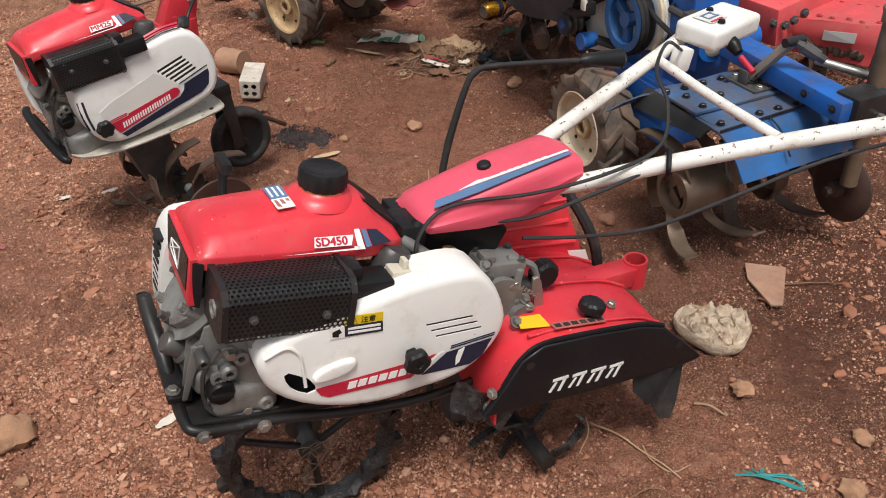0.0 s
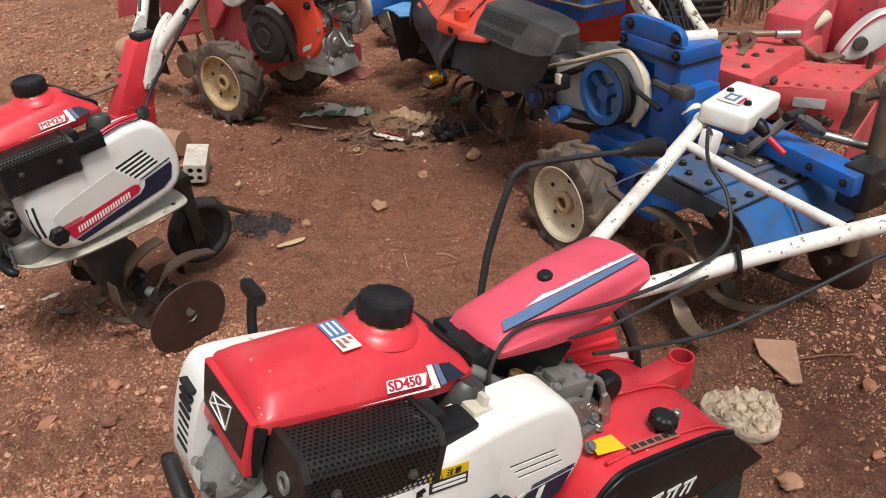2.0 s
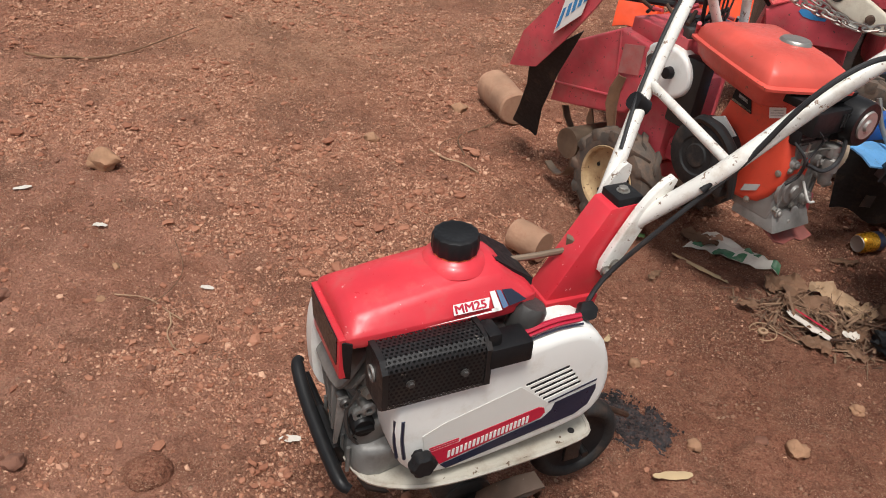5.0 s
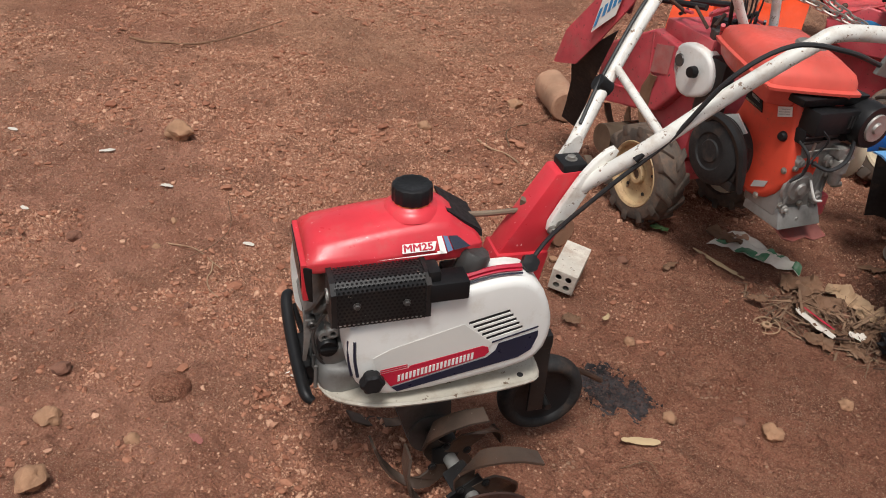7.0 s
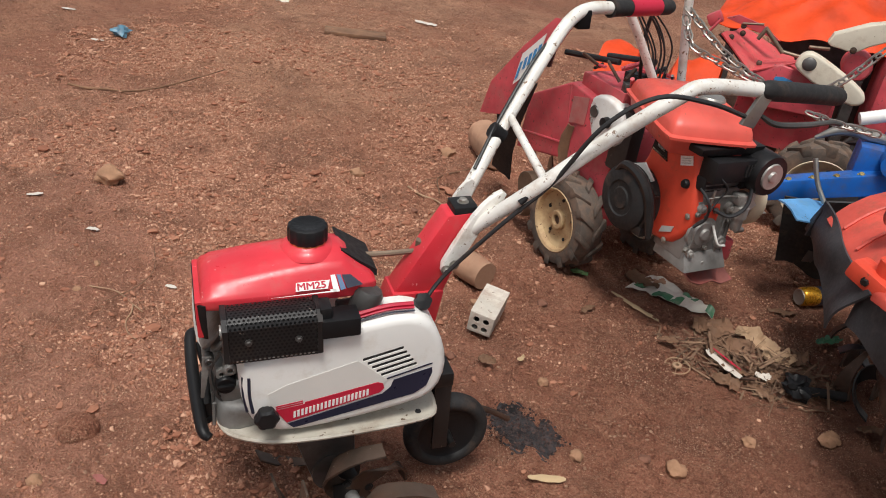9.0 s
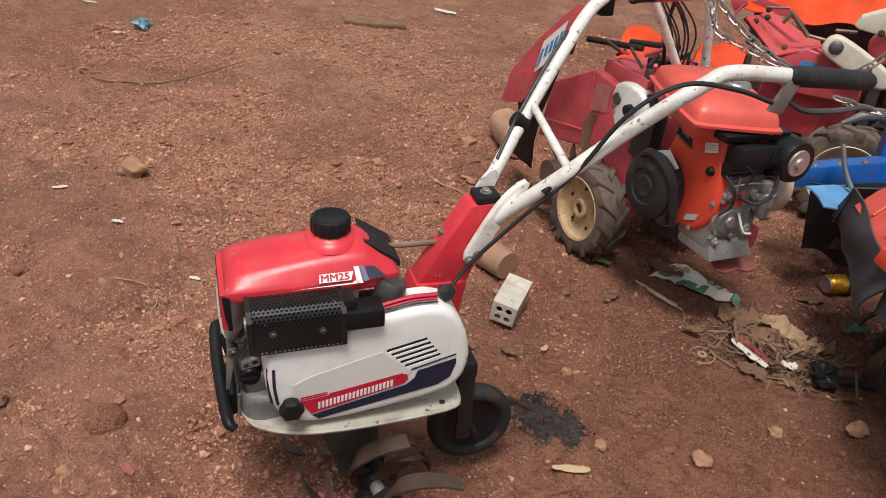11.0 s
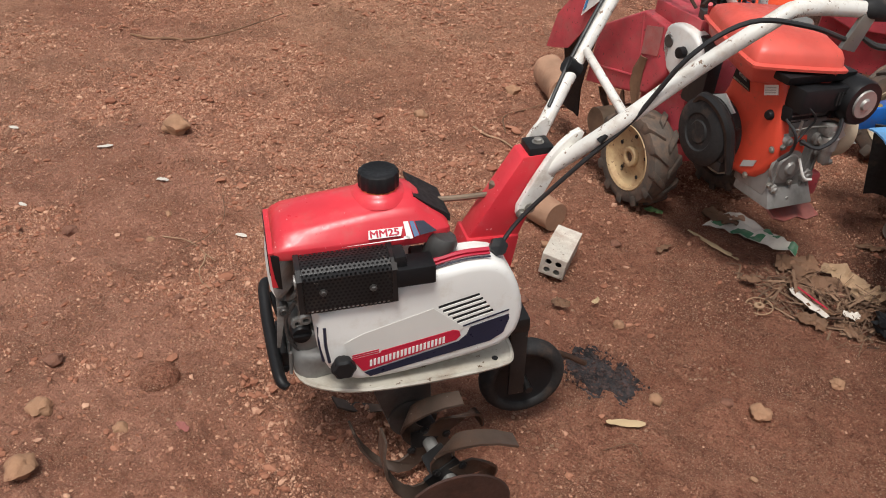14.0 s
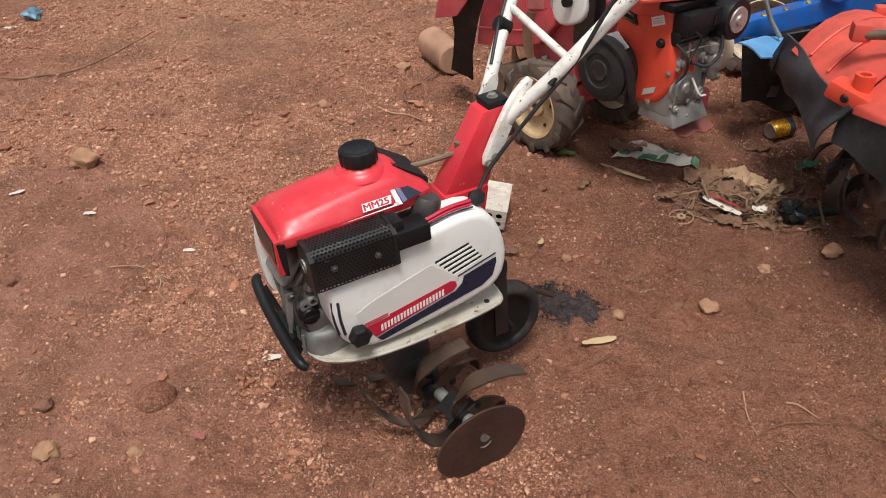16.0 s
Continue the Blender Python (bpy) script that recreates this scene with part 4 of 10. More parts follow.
    part("engine_bed", joined(box(-0.08, -0.02, -0.338, 0.24, 0.20, 0.014, 0.003), box(0.12, 0.0, -0.32, 0.30, 0.09, 0.06, 0.008)), BLACK_STEEL, t)
    part("bumper", tube([(-0.13, -0.125, -0.345), (-0.190, -0.125, -0.340), (-0.206, -0.105, -0.337), (-0.208, -0.03, -0.330), (-0.213, 0.025, -0.310), (-0.221, 0.062, -0.280), (-0.228, 0.085, -0.250), (-0.229, 0.088, -0.244)], [0.008, 0.008, 0.0085, 0.010, 0.0125, 0.0125, 0.0115, 0.0105], 12), BLACK_STEEL, t, "bent black tube bumper")
    for x in (-0.185, -0.10):
        part("bolt", bolt((x, -0.132, -0.345), (0, -1, 0), 0.008, 0.008), STEEL, t)
    # spiked ring wheel
    c = Vector((-0.150, 1.038, 0.150))
    ax = Vector((0.36, -0.93, 0)).normalized()
    e1, e2 = Vector((0.93, 0.36, 0)), Vector((0, 0, 1))

    def ringp(a, r, off=0.0):
        return w(*(c + e1 * (r * math.cos(a)) + e2 * (r * math.sin(a)) + ax * off))
    rr = random.Random(4)
    loops = []
    for k in range(56):
        a = 2 * math.pi * k / 56
        th = 0.011 + 0.012 * rr.random() ** 1.5
        wd = 0.014 + 0.012 * rr.random()
        loops.append([ringp(a, 0.140 + dr * th, of * wd) for dr, of in ((-1, -0.6), (-0.9, 0.6), (0, 1.1), (0.9, 0.6), (1, -0.6), (0, -1.1))])
    wheel = part("spiked_wheel", rings(loops, closed=True), OILY, t, "iron ring wheel clotted with black oily soil")
    for k in range(14):
        a = 2 * math.pi * (k + 0.3) / 14
        part("spike", hexa([ringp(a - 0.09, 0.143, -0.016), ringp(a + 0.09, 0.143, -0.016), ringp(a + 0.09, 0.143, 0.016), ringp(a - 0.09, 0.143, 0.016)], [ringp(a + 0.02, 0.170, -0.011), ringp(a + 0.10, 0.166, -0.011), ringp(a + 0.10, 0.166, 0.011), ringp(a + 0.02, 0.170, 0.011)], 0.002), OILY, wheel)
    for k in range(3):
        a = 2 * math.pi * k / 3 + 0.55
        part("spoke", tube([ringp(a, 0.02), ringp(a, 0.138)], 0.0065, 8, smooth=False), BLACK_STEEL, wheel)
    part("hub", joined(tube([w(*(c - ax * 0.13)), w(*(c + ax * 0.012))], 0.014, 14, smooth=False), tube([w(*(c - ax * 0.075)), w(*(c - ax * 0.055))], 0.034, 20, smooth=False), tube([w(*(c - ax * 0.02)), w(*(c + ax * 0.006))], 0.022, 16, smooth=False)), ALU_DARK, wheel)
    for k in range(4):
        f = 0.6 + 0.22 * k
        part("tangled_wire", tube([w(*(c + ax * (0.02 + 0.008 * math.sin(3 * q + k)) + e1 * (0.036 * f * math.cos(1.25 * q + k) + 0.012 * k - 0.012) + e2 * (0.042 * f * math.sin(1.1 * q + 2 * k) - 0.008 * k))) for q in range(7)], 0.0011, 5), RUST_PALE, wheel)
    part("final_drive", hexa([w(-0.10, 1.16, 0.13), w(0.0, 1.22, 0.13), w(-0.03, 1.26, 0.13), w(-0.13, 1.20, 0.13)], [w(-0.08, 1.06, 0.36), w(0.08, 1.15, 0.36), w(0.05, 1.21, 0.36), w(-0.11, 1.12, 0.36)], 0.008), ALU_DARK, t)
    # gearbox
    gear = part("gearbox", joined(casting(0.225, -0.052, -0.210, 0.130, 0.100, 0.110, 11, 0.004, 9), casting(0.155, -0.045, -0.165, 0.090, 0.085, 0.060, 4, 0.004), casting(0.325, -0.045, -0.225, 0.105, 0.075, 0.075, 7, 0.004)), ALU_DARK, t, "oily cast gearbox")
    flange = part("flange", moved(lathe([(0.001, 0.010), (0.020, 0.010), (0.024, 0.006), (0.040, 0.006), (0.044, 0.002), (0.044, -0.010), (0.001, -0.010)], 30, "Y"), Matrix.Translation((0.285, -0.092, -0.205)) @ Matrix.Rotation(math.pi, 4, "X")), ALU, gear)
    for k in range(6):
        part("bolt", bolt((0.285 + 0.034 * math.cos(k * 1.047), -0.098, -0.205 + 0.034 * math.sin(k * 1.047)), (0, -1, 0), 0.0045, 0.006), STEEL, flange)
    part("selector_box", joined(box(0.290, -0.062, -0.152, 0.080, 0.058, 0.026, 0.004), box(0.262, -0.070, -0.134, 0.022, 0.026, 0.014, 0.003), tube([(0.30, -0.075, -0.138), (0.345, -0.082, -0.150), (0.362, -0.085, -0.175)], 0.006, 8)), ALU, gear)
    for x, y in ((0.258, -0.084), (0.322, -0.084), (0.258, -0.040), (0.322, -0.040)):
        part("bolt", bolt((x, y, -0.139), (0, 0, 1), 0.0055, 0.007), ALU_DARK, gear)
    part("idler_hub", joined(moved(lathe([(0.001, 0.018), (0.010, 0.018), (0.012, 0.010), (0.020, 0.010), (0.022, 0.006), (0.022, -0.010), (0.001, -0.010)], 24, "Y"), Matrix.Translation((0.330, -0.104, -0.232)) @ Matrix.Rotation(math.pi, 4, "X")), box(0.318, -0.092, -0.190, 0.012, 0.010, 0.08, 0.003)), ALU, gear)
    part("return_spring", tube([(0.300 + 0.055 * k / 40 + 0.004 * math.cos(k * 1.2), -0.112, -0.165 - 0.03 * k / 40 + 0.004 * math.sin(k * 1.2)) for k in range(41)], 0.0011, 5, 1), STEEL, gear)
    part("breather_pipe", tube([(0.180, -0.070, -0.150), (0.160, -0.070, -0.128), (0.135, -0.060, -0.112), (0.115, -0.050, -0.100)], 0.010, 10), ALU, gear)
    for x, y, z in ((0.165, -0.075, -0.128), (0.215, -0.085, -0.138), (0.252, -0.085, -0.142), (0.285, -0.09, -0.172), (0.335, -0.10, -0.205), (0.355, -0.10, -0.235), (0.30, -0.135, -0.222)):
        part("bolt", bolt((x, y, z), (0.1, -0.6, 0.8), 0.0075, 0.010), ALU, gear)
    part("oil_cap", moved(lathe([(0.001, 0), (0.012, 0), (0.012, 0.008), (0.009, 0.010), (0.001, 0.010)], 18), Matrix.Translation((0.198, -0.06, -0.128))), BRASS, gear)
    part("clutch_lever", slab([(0.335, -0.165), (0.352, -0.158), (0.372, -0.205), (0.380, -0.262), (0.362, -0.272), (0.356, -0.215)], -0.106, -0.100, 0.002), STEEL, gear, "bare steel clutch plate")
    part("hand_nut", moved(lathe([(0.001, 0), (0.022, 0), (0.025, 0.004), (0.025, 0.022), (0.020, 0.027), (0.001, 0.027)], 72, "Y", 0.03, 18), Matrix.Translation((0.388, -0.055, -0.180))), BLACK, gear)
    # hood over the handle's foot
    st = []
    for x, zt, zb, yn, yf in ((0.146, -0.076, -0.092, -0.046, 0.040), (0.160, -0.058, -0.096, -0.058, 0.050), (0.24, -0.023, -0.093, -0.064, 0.054), (0.30, 0.002, -0.086, -0.067, 0.054), (0.385, 0.034, -0.030, -0.071, 0.048), (0.411, 0.028, -0.012, -0.067, 0.042)):
        ring = [(yn + 0.002, zb), (yn - 0.006, zb * 0.55 + zt * 0.45), (yn - 0.002, zb * 0.45 + zt * 0.55), (yn, zt - 0.012), (yn + 0.006, zt - 0.003), (yn + 0.022, zt), (0, zt + 0.002), (yf - 0.02, zt - 0.002), (yf, zt - 0.014), (yf + 0.004, zb + 0.01), (yf, zb)]
        st.append([V(x, p.x, p.y) for p in chaikin([V(*q) for q in ring], 1)])
    hood = part("handle_hood", rings([[a.lerp(b, f) for a, b in zip(st[i], st[i + 1])] for i in range(len(st) - 1) for f in ((0, 0.5) if i < len(st) - 2 else (0, 0.5, 1))]), RED_FADED, t, "faded pink-red sheet-metal hood")
    part("hood_knob", moved(lathe([(0.001, 0), (0.011, 0), (0.0115, 0.006), (0.011, 0.013), (0.008, 0.016), (0.001, 0.016)], 40, "Z", 0.04, 10), Matrix.Translation((0.272, 0.000, -0.017)) @ Matrix.Rotation(radians(-20), 4, "Y")), BLACK, hood)
    ho, hu, hv = V(0.166, -0.047, -0.0510), V(0.219, -0.012, 0.0885), V(0.03, 1, 0.03)
    part("hood_stripe", on_plane(flat([(-0.004, -0.004), (0.006, 0.014), (0.060, 0.0125), (0.236, 0.003), (0.236, -0.004), (0.07, -0.007)], 0.0012), ho, hu, hv), PRINT_BLUE, hood, "worn blue-grey stripe")
    part("hood_stripe", on_plane(flat([(0.048, 0.0160), (0.082, 0.0225), (0.100, 0.0185), (0.236, 0.0105), (0.236, 0.0060), (0.07, 0.0145)], 0.0012), ho, hu, hv), LAMP_WHITE, hood)
    for bar in bars(7, 0.118, 0.0200, 0.0085, 0.0055, 0.0035):
        part("brand_bar", on_plane(moved(bar, Matrix.Rotation(radians(-3), 4, "Z")), ho, hu, hv), PRINT_PALE, hood)
    part("under_cover", hexa([(0.165, -0.035, -0.155), (0.30, -0.040, -0.150), (0.30, 0.03, -0.150), (0.165, 0.03, -0.155)], [(0.165, -0.030, -0.085), (0.305, -0.055, -0.095), (0.305, 0.04, -0.085), (0.165, 0.04, -0.085)], 0.006), BLACK, t)
    part("belt_guard", joined(box(0.135, -0.02, -0.105, 0.045, 0.07, 0.05, 0.008), tube([(0.10, -0.05, -0.15), (0.13, -0.045, -0.11), (0.15, -0.04, -0.08)], 0.014, 12)), BLACK, t)
    part("switch_plate", joined(box(0.155, 0.020, -0.092, 0.055, 0.075, 0.012, 0.003)), BLACK, t)
    part("switch_mark", tube([(0.150, 0.036, -0.0855), (0.164, 0.040, -0.0855), (0.160, 0.028, -0.0855), (0.148, 0.020, -0.0855), (0.158, 0.012, -0.0855)], 0.0014, 6), LAMP_WHITE, t)
    # rotary cover with its black side plate
    prof = chaikin([V(*p) for p in ((0.268, -0.385), (0.258, -0.335), (0.272, -0.265), (0.310, -0.230), (0.40, -0.222), (0.52, -0.226), (0.585, -0.244), (0.61, -0.262))], 2, False)
    ys = np.linspace(-0.188, 0.21, 8)
    fender = part("rotary_cover", sheet([[V(p.x, y, p.y + 0.010 * math.exp(-((y + 0.05) / 0.08) ** 2)) for y in ys] for p in prof], 0.004), RED, t, "red steel rotary cover")
    part("side_plate", slab([(0.236, -0.352), (0.262, -0.300), (0.283, -0.252), (0.318, -0.228), (0.41, -0.222), (0.52, -0.222), (0.572, -0.232), (0.64, -0.275), (0.692, -0.312), (0.655, -0.326), (0.56, -0.334), (0.44, -0.345), (0.30, -0.352)], -0.199, -0.189, 0.004, (), 0), BLACK_PLATE, fender, "scuffed black side plate")
    for y in (-0.168, -0.062, 0.035):
        part("fold", tube([(0.305, y, -0.229 + 0.010 * math.exp(-((y + 0.05) / 0.08) ** 2)), (0.40, y, -0.2195 + 0.010 * math.exp(-((y + 0.05) / 0.08) ** 2)), (0.52, y, -0.2235 + 0.010 * math.exp(-((y + 0.05) / 0.08) ** 2)), (0.585, y, -0.242 + 0.010 * math.exp(-((y + 0.05) / 0.08) ** 2))], 0.0032, 6), RED, fender)
    part("plate_lip", tube([(0.262, -0.192, -0.300), (0.283, -0.192, -0.252), (0.318, -0.192, -0.2265), (0.41, -0.192, -0.2195), (0.52, -0.192, -0.2195), (0.572, -0.192, -0.230)], 0.0042, 6), BLACK_PLATE, fender)
    part("tail_flap", sheet([[V(0.600 + 0.018 * i, -0.185 + 0.045 * j + 0.004 * math.sin(2 * i + j), -0.262 - 0.014 * i - 0.004 * i * i - 0.006 * (j == 3)) for j in range(5)] for i in range(4)], 0.003), RUBBER, fender, "bent black rubber tail flap")
    for x in (0.30, 0.62):
        part("rivet", moved(lathe([(0.001, 0.004), (0.006, 0.003), (0.008, 0)], 14, "Y"), Matrix.Translation((x, -0.200, -0.275 if x > 0.5 else -0.262)) @ Matrix.Rotation(math.pi, 4, "Z")), BLACK_STEEL, fender)
    part("rubber_skirt", sheet([[V(0.560 + 0.022 * i, -0.192 + 0.010 * math.sin(i * 1.7 + j), -0.322 - 0.036 * j * (0.5 + 0.14 * i) + 0.010 * math.sin(2.9 * i) * (j == 3) - 0.002 * i) for j in range(4)] for i in range(6)], 0.004), RUBBER, fender, "torn black rubber skirt")
    part("rubber_skirt", sheet([[V(0.205 + 0.018 * i, -0.150 - 0.007 * i + 0.010 * math.sin(i * 2.1 + j), -0.315 - 0.02 * j - 0.006 * i + 0.012 * math.sin(2.3 * i) * (j == 3)) for j in range(4)] for i in range(6)], 0.004), OILY, fender, "torn black rubber skirt")
    fo = V(0.355, -0.2000, -0.318)
    for i, (x, wd) in enumerate(((0, 0.030), (0.039, 0.028), (0.077, 0.030), (0.116, 0.028))):
        part("brand_bar", on_plane(joined(flat([(x, 0.020), (x + wd, 0.022), (x + wd + 0.001, 0.0160), (x, 0.0140)]), flat([(x + wd * 0.45, -0.008), (x + wd * 0.65, -0.008), (x + wd * 0.95, 0.02), (x + wd * 0.74, 0.02)]), flat([(x - 0.004, -0.006), (x + 0.001, -0.008), (x + 0.010, 0.012), (x + 0.005, 0.012)])), fo, (1, 0, 0.06), (0, 0, 1)), LAMP_WHITE, fender)
    part("cover_knob", moved(lathe([(0.001, 0), (0.007, 0), (0.007, 0.012), (0.021, 0.013), (0.0225, 0.017), (0.0215, 0.027), (0.017, 0.031), (0.001, 0.031)], 60, "Z", 0.04, 10), Matrix.Translation((0.438, -0.150, -0.220))), BLACK, fender)
    part("yellow_label", on_plane(flat([(0, 0), (0.056, -0.004), (0.052, 0.026), (0.006, 0.026)]), (0.298, -0.155, -0.2215), (1, 0, 0), (0, 1, 0.15)), PRINT_YELLOW, fender)
    part("warning_strip", on_plane(flat([(0, 0), (0.105, 0.0), (0.105, 0.016), (0, 0.016)]), (0.350, -0.176, -0.2160), (1, 0, 0), (0, 1, 0.05)), WORN_PRINT, fender, "worn printed warning strip")
    for i in range(6):
        part("warning_bar", on_plane(flat([(0.004 + 0.017 * i, 0.004), (0.016 + 0.017 * i, 0.004), (0.016 + 0.017 * i, 0.012), (0.004 + 0.017 * i, 0.012)]), (0.350, -0.176, -0.2150), (1, 0, 0), (0, 1, 0.05)), RUBBER, fender)
    for x, y, z in ((0.34, -0.11, -0.215), (0.50, -0.13, -0.219), (0.262, -0.17, -0.36), (0.245, -0.193, -0.31)):
        part("bolt", bolt((x, y, z), (0, -0.2, 1) if z > -0.3 else (-1, -0.3, 0.1), 0.007, 0.008), STEEL, fender)
    far = part("far_cover", hexa([(0.30, 0.070, -0.290), (0.62, 0.060, -0.290), (0.62, 0.20, -0.290), (0.30, 0.20, -0.290)], [(0.37, 0.085, -0.145), (0.515, 0.070, -0.118), (0.53, 0.18, -0.12), (0.37, 0.18, -0.145)], 0.008), RED, t, "red raised cover over the far tines")
    for f in (0.22, 0.50, 0.76):
        part("pressed_ridge", tube([V(0.30 + 0.07 * f + 0.012, 0.070 + 0.015 * f - 0.001, -0.290 + 0.145 * f), V(0.46, 0.066 + 0.013 * f - 0.001, -0.290 + 0.158 * f), V(0.62 - 0.105 * f - 0.012, 0.060 + 0.010 * f - 0.001, -0.290 + 0.172 * f)], 0.0055, 8), RED, far)
    part("top_seam", tube([(0.372, 0.086, -0.1435), (0.44, 0.079, -0.131), (0.513, 0.071, -0.1165)], 0.004, 6), RED, far)
    part("far_label", plate([(0.541, 0.0585, -0.222), (0.580, 0.0545, -0.221), (0.618, 0.0495, -0.283), (0.575, 0.0535, -0.281)], (0, -1, 0.1), 0.0015), LAMP_WHITE, far, "white warning label")
    part("far_label_mark", plate([(0.566, 0.0535, -0.242), (0.590, 0.0510, -0.242), (0.604, 0.0490, -0.266), (0.580, 0.0515, -0.266)], (0, -1, 0.1), 0.0015), PRINT_RED, far)
    part("rubber_trim", tube([(0.535, 0.17, -0.105), (0.560, 0.10, -0.14), (0.605, 0.065, -0.21), (0.635, 0.055, -0.285)], 0.011, 8), RUBBER, far)
    # rear hitch
    hitch = part("hitch_bar", hexa([(0.36, -0.075, -0.275), (0.63, -0.045, -0.252), (0.63, 0.0, -0.252), (0.36, -0.03, -0.275)], [(0.36, -0.075, -0.228), (0.63, -0.045, -0.212), (0.63, 0.0, -0.212), (0.36, -0.03, -0.228)], 0.005), RED, t, "red square hitch bar")
    part("hitch_socket", moved(lathe([(0.019, -0.035), (0.023, -0.035), (0.023, 0.022), (0.019, 0.022)], 28, closed=True), Matrix.Translation((0.645, -0.022, -0.225)) @ Matrix.Rotation(radians(-14), 4, "Y")), RED, hitch)
    for x in (0.50, 0.41):
        part("bolt", bolt((x, -0.062, -0.245), (0, -1, 0), 0.010, 0.009), STEEL, hitch)
    # tines under the cover
    axle = part("tine_axle", tube([(0.43, -0.17, -0.53), (0.43, 0.20, -0.53)], 0.016, 12, smooth=False), BLACK_STEEL, t)
    for k in range(10):
        y, a = -0.15 + 0.036 * k, k * 1.9
        part("tine", tine(V(0.43, y, -0.53), a, 0.115, 0.022 * (1 if k % 2 else -1), 0.024), OILY, axle)
    part("chain_case", box(0.36, 0.02, -0.42, 0.10, 0.06, 0.26, 0.02), ALU_DARK, t)
    # handlebars
    bar = part("handlebar", tube([w(0.235, 1.275, 0.595), w(0.273, 1.313, 0.600), w(0.498, 1.570, 0.630), w(0.575, 1.660, 0.642)], 0.0135, 14), WHITE_TUBE, t, "white enamelled tube, chipped to rust")
    part("handlebar", tube([w(0.25, 1.215, 0.560), w(0.312, 1.218, 0.562), w(0.456, 1.232, 0.585), w(0.63, 1.250, 0.607), w(0.90, 1.285, 0.630), w(1.20, 1.325, 0.655)], 0.0145, 14), WHITE_TUBE, t, "white enamelled tube, chipped to rust")
    part("handle_brace", tube([w(0.500, 1.565, 0.628), w(0.56, 1.41, 0.622), w(0.632, 1.250, 0.616)], 0.009, 12), WHITE_TUBE, t)
    part("shift_box", moved(box(0, 0, 0, 0.15, 0.095, 0.042, 0.012, 3), Matrix.Translation(w(0.625, 1.630, 0.665)) @ pose(0, 0, 0, 0, -14, 14)), WHITE, t, "white plastic control box with worn print")
    sp = Matrix.Translation(w(0.604, 1.618, 0.6885)) @ pose(0, 0, 0, 0, -14, 14)
    part("shift_print", moved(box(0, 0, 0, 0.05, 0.045, 0.001, 0), sp), PRINT_PALE, t, "worn pale shift diagram")
    for x, y, sx, sy, mt in ((0.004, 0.012, 0.030, 0.004, PRINT_BLUE), (0.004, -0.006, 0.030, 0.004, PRINT_BLUE), (-0.012, 0.003, 0.004, 0.022, PRINT_BLUE), (0.014, 0.003, 0.004, 0.022, PRINT_BLUE), (-0.004, -0.018, 0.036, 0.005, PRINT_RED)):
        part("print_bar", moved(box(x, y, 0.001, sx, sy, 0.001, 0), sp), mt, t)
    for x, y in ((0.028, 0.020), (-0.006, -0.030)):
        part("screw", moved(lathe([(0.001, 0.006), (0.006, 0.005), (0.0075, 0)], 12), sp @ Matrix.Translation((x, y, 0))), BLACK, t)
    part("box_foot", moved(box(0, 0, 0, 0.03, 0.03, 0.045, 0.006), Matrix.Translation(w(0.545, 1.565, 0.628))), WHITE, t)
    part("lever_boot", tube([w(0.635, 1.60, 0.655), w(0.645, 1.58, 0.645), w(0.652, 1.565, 0.635)], [0.012, 0.014, 0.009], 12), BLACK, t)
    part("lever_tip", tube([w(0.655, 1.558, 0.630), w(0.672, 1.525, 0.612)], 0.006, 10, smooth=False), PRINT_RED, t, "red lever tip")
    # black gear stick
    part("gear_stick", tube([w(0.070, 1.290, 0.43), w(0.086, 1.320, 0.510), w(0.104, 1.344, 0.582), w(0.135, 1.362, 0.670), w(0.152, 1.370, 0.694), w(0.178, 1.378, 0.700), w(0.262, 1.408, 0.692), w(0.35, 1.442, 0.680)], [0.0058, 0.0061, 0.0068, 0.0058, 0.0058, 0.0050, 0.0045, 0.0045], 10), RUBBER, t, "bent black rubber-sleeved gear stick")
    part("stick_knob", tube([w(0.335, 1.436, 0.682), w(0.35, 1.442, 0.680), w(0.385, 1.456, 0.675), w(0.410, 1.466, 0.671), w(0.420, 1.470, 0.669)], [0.006, 0.012, 0.0155, 0.0185, 0.006], 16), BLACK, t)
    # control cables
    part("cable", tube([w(0.055, 1.055, 0.505), w(0.062, 1.075, 0.560), w(0.11, 1.115, 0.588), w(0.24, 1.16, 0.580), w(0.36, 1.20, 0.590), w(0.445, 1.245, 0.612), w(0.462, 1.30, 0.66), w(0.452, 1.36, 0.69), w(0.49, 1.46, 0.70), w(0.545, 1.56, 0.645)], 0.0032, 8), CABLE, t)
    part("cable", tube([w(0.10, 1.13, 0.57), w(0.15, 1.14, 0.545), w(0.23, 1.16, 0.535), w(0.33, 1.19, 0.555), w(0.42, 1.22, 0.580), w(0.458, 1.245, 0.598)], 0.0032, 8), CABLE, t)
    part("cable", tube([w(0.22, 1.14, 0.51), w(0.32, 1.17, 0.49), w(0.43, 1.19, 0.49), w(0.55, 1.20, 0.535), w(0.70, 1.22, 0.590), w(0.90, 1.27, 0.615)], 0.0032, 8), CABLE, t)
    part("cable_tie", tube([w(0.455, 1.22, 0.565), w(0.452, 1.205, 0.590), w(0.458, 1.235, 0.608), w(0.466, 1.25, 0.59), w(0.462, 1.235, 0.563)], 0.0045, 6), BLACK, t)
    return t


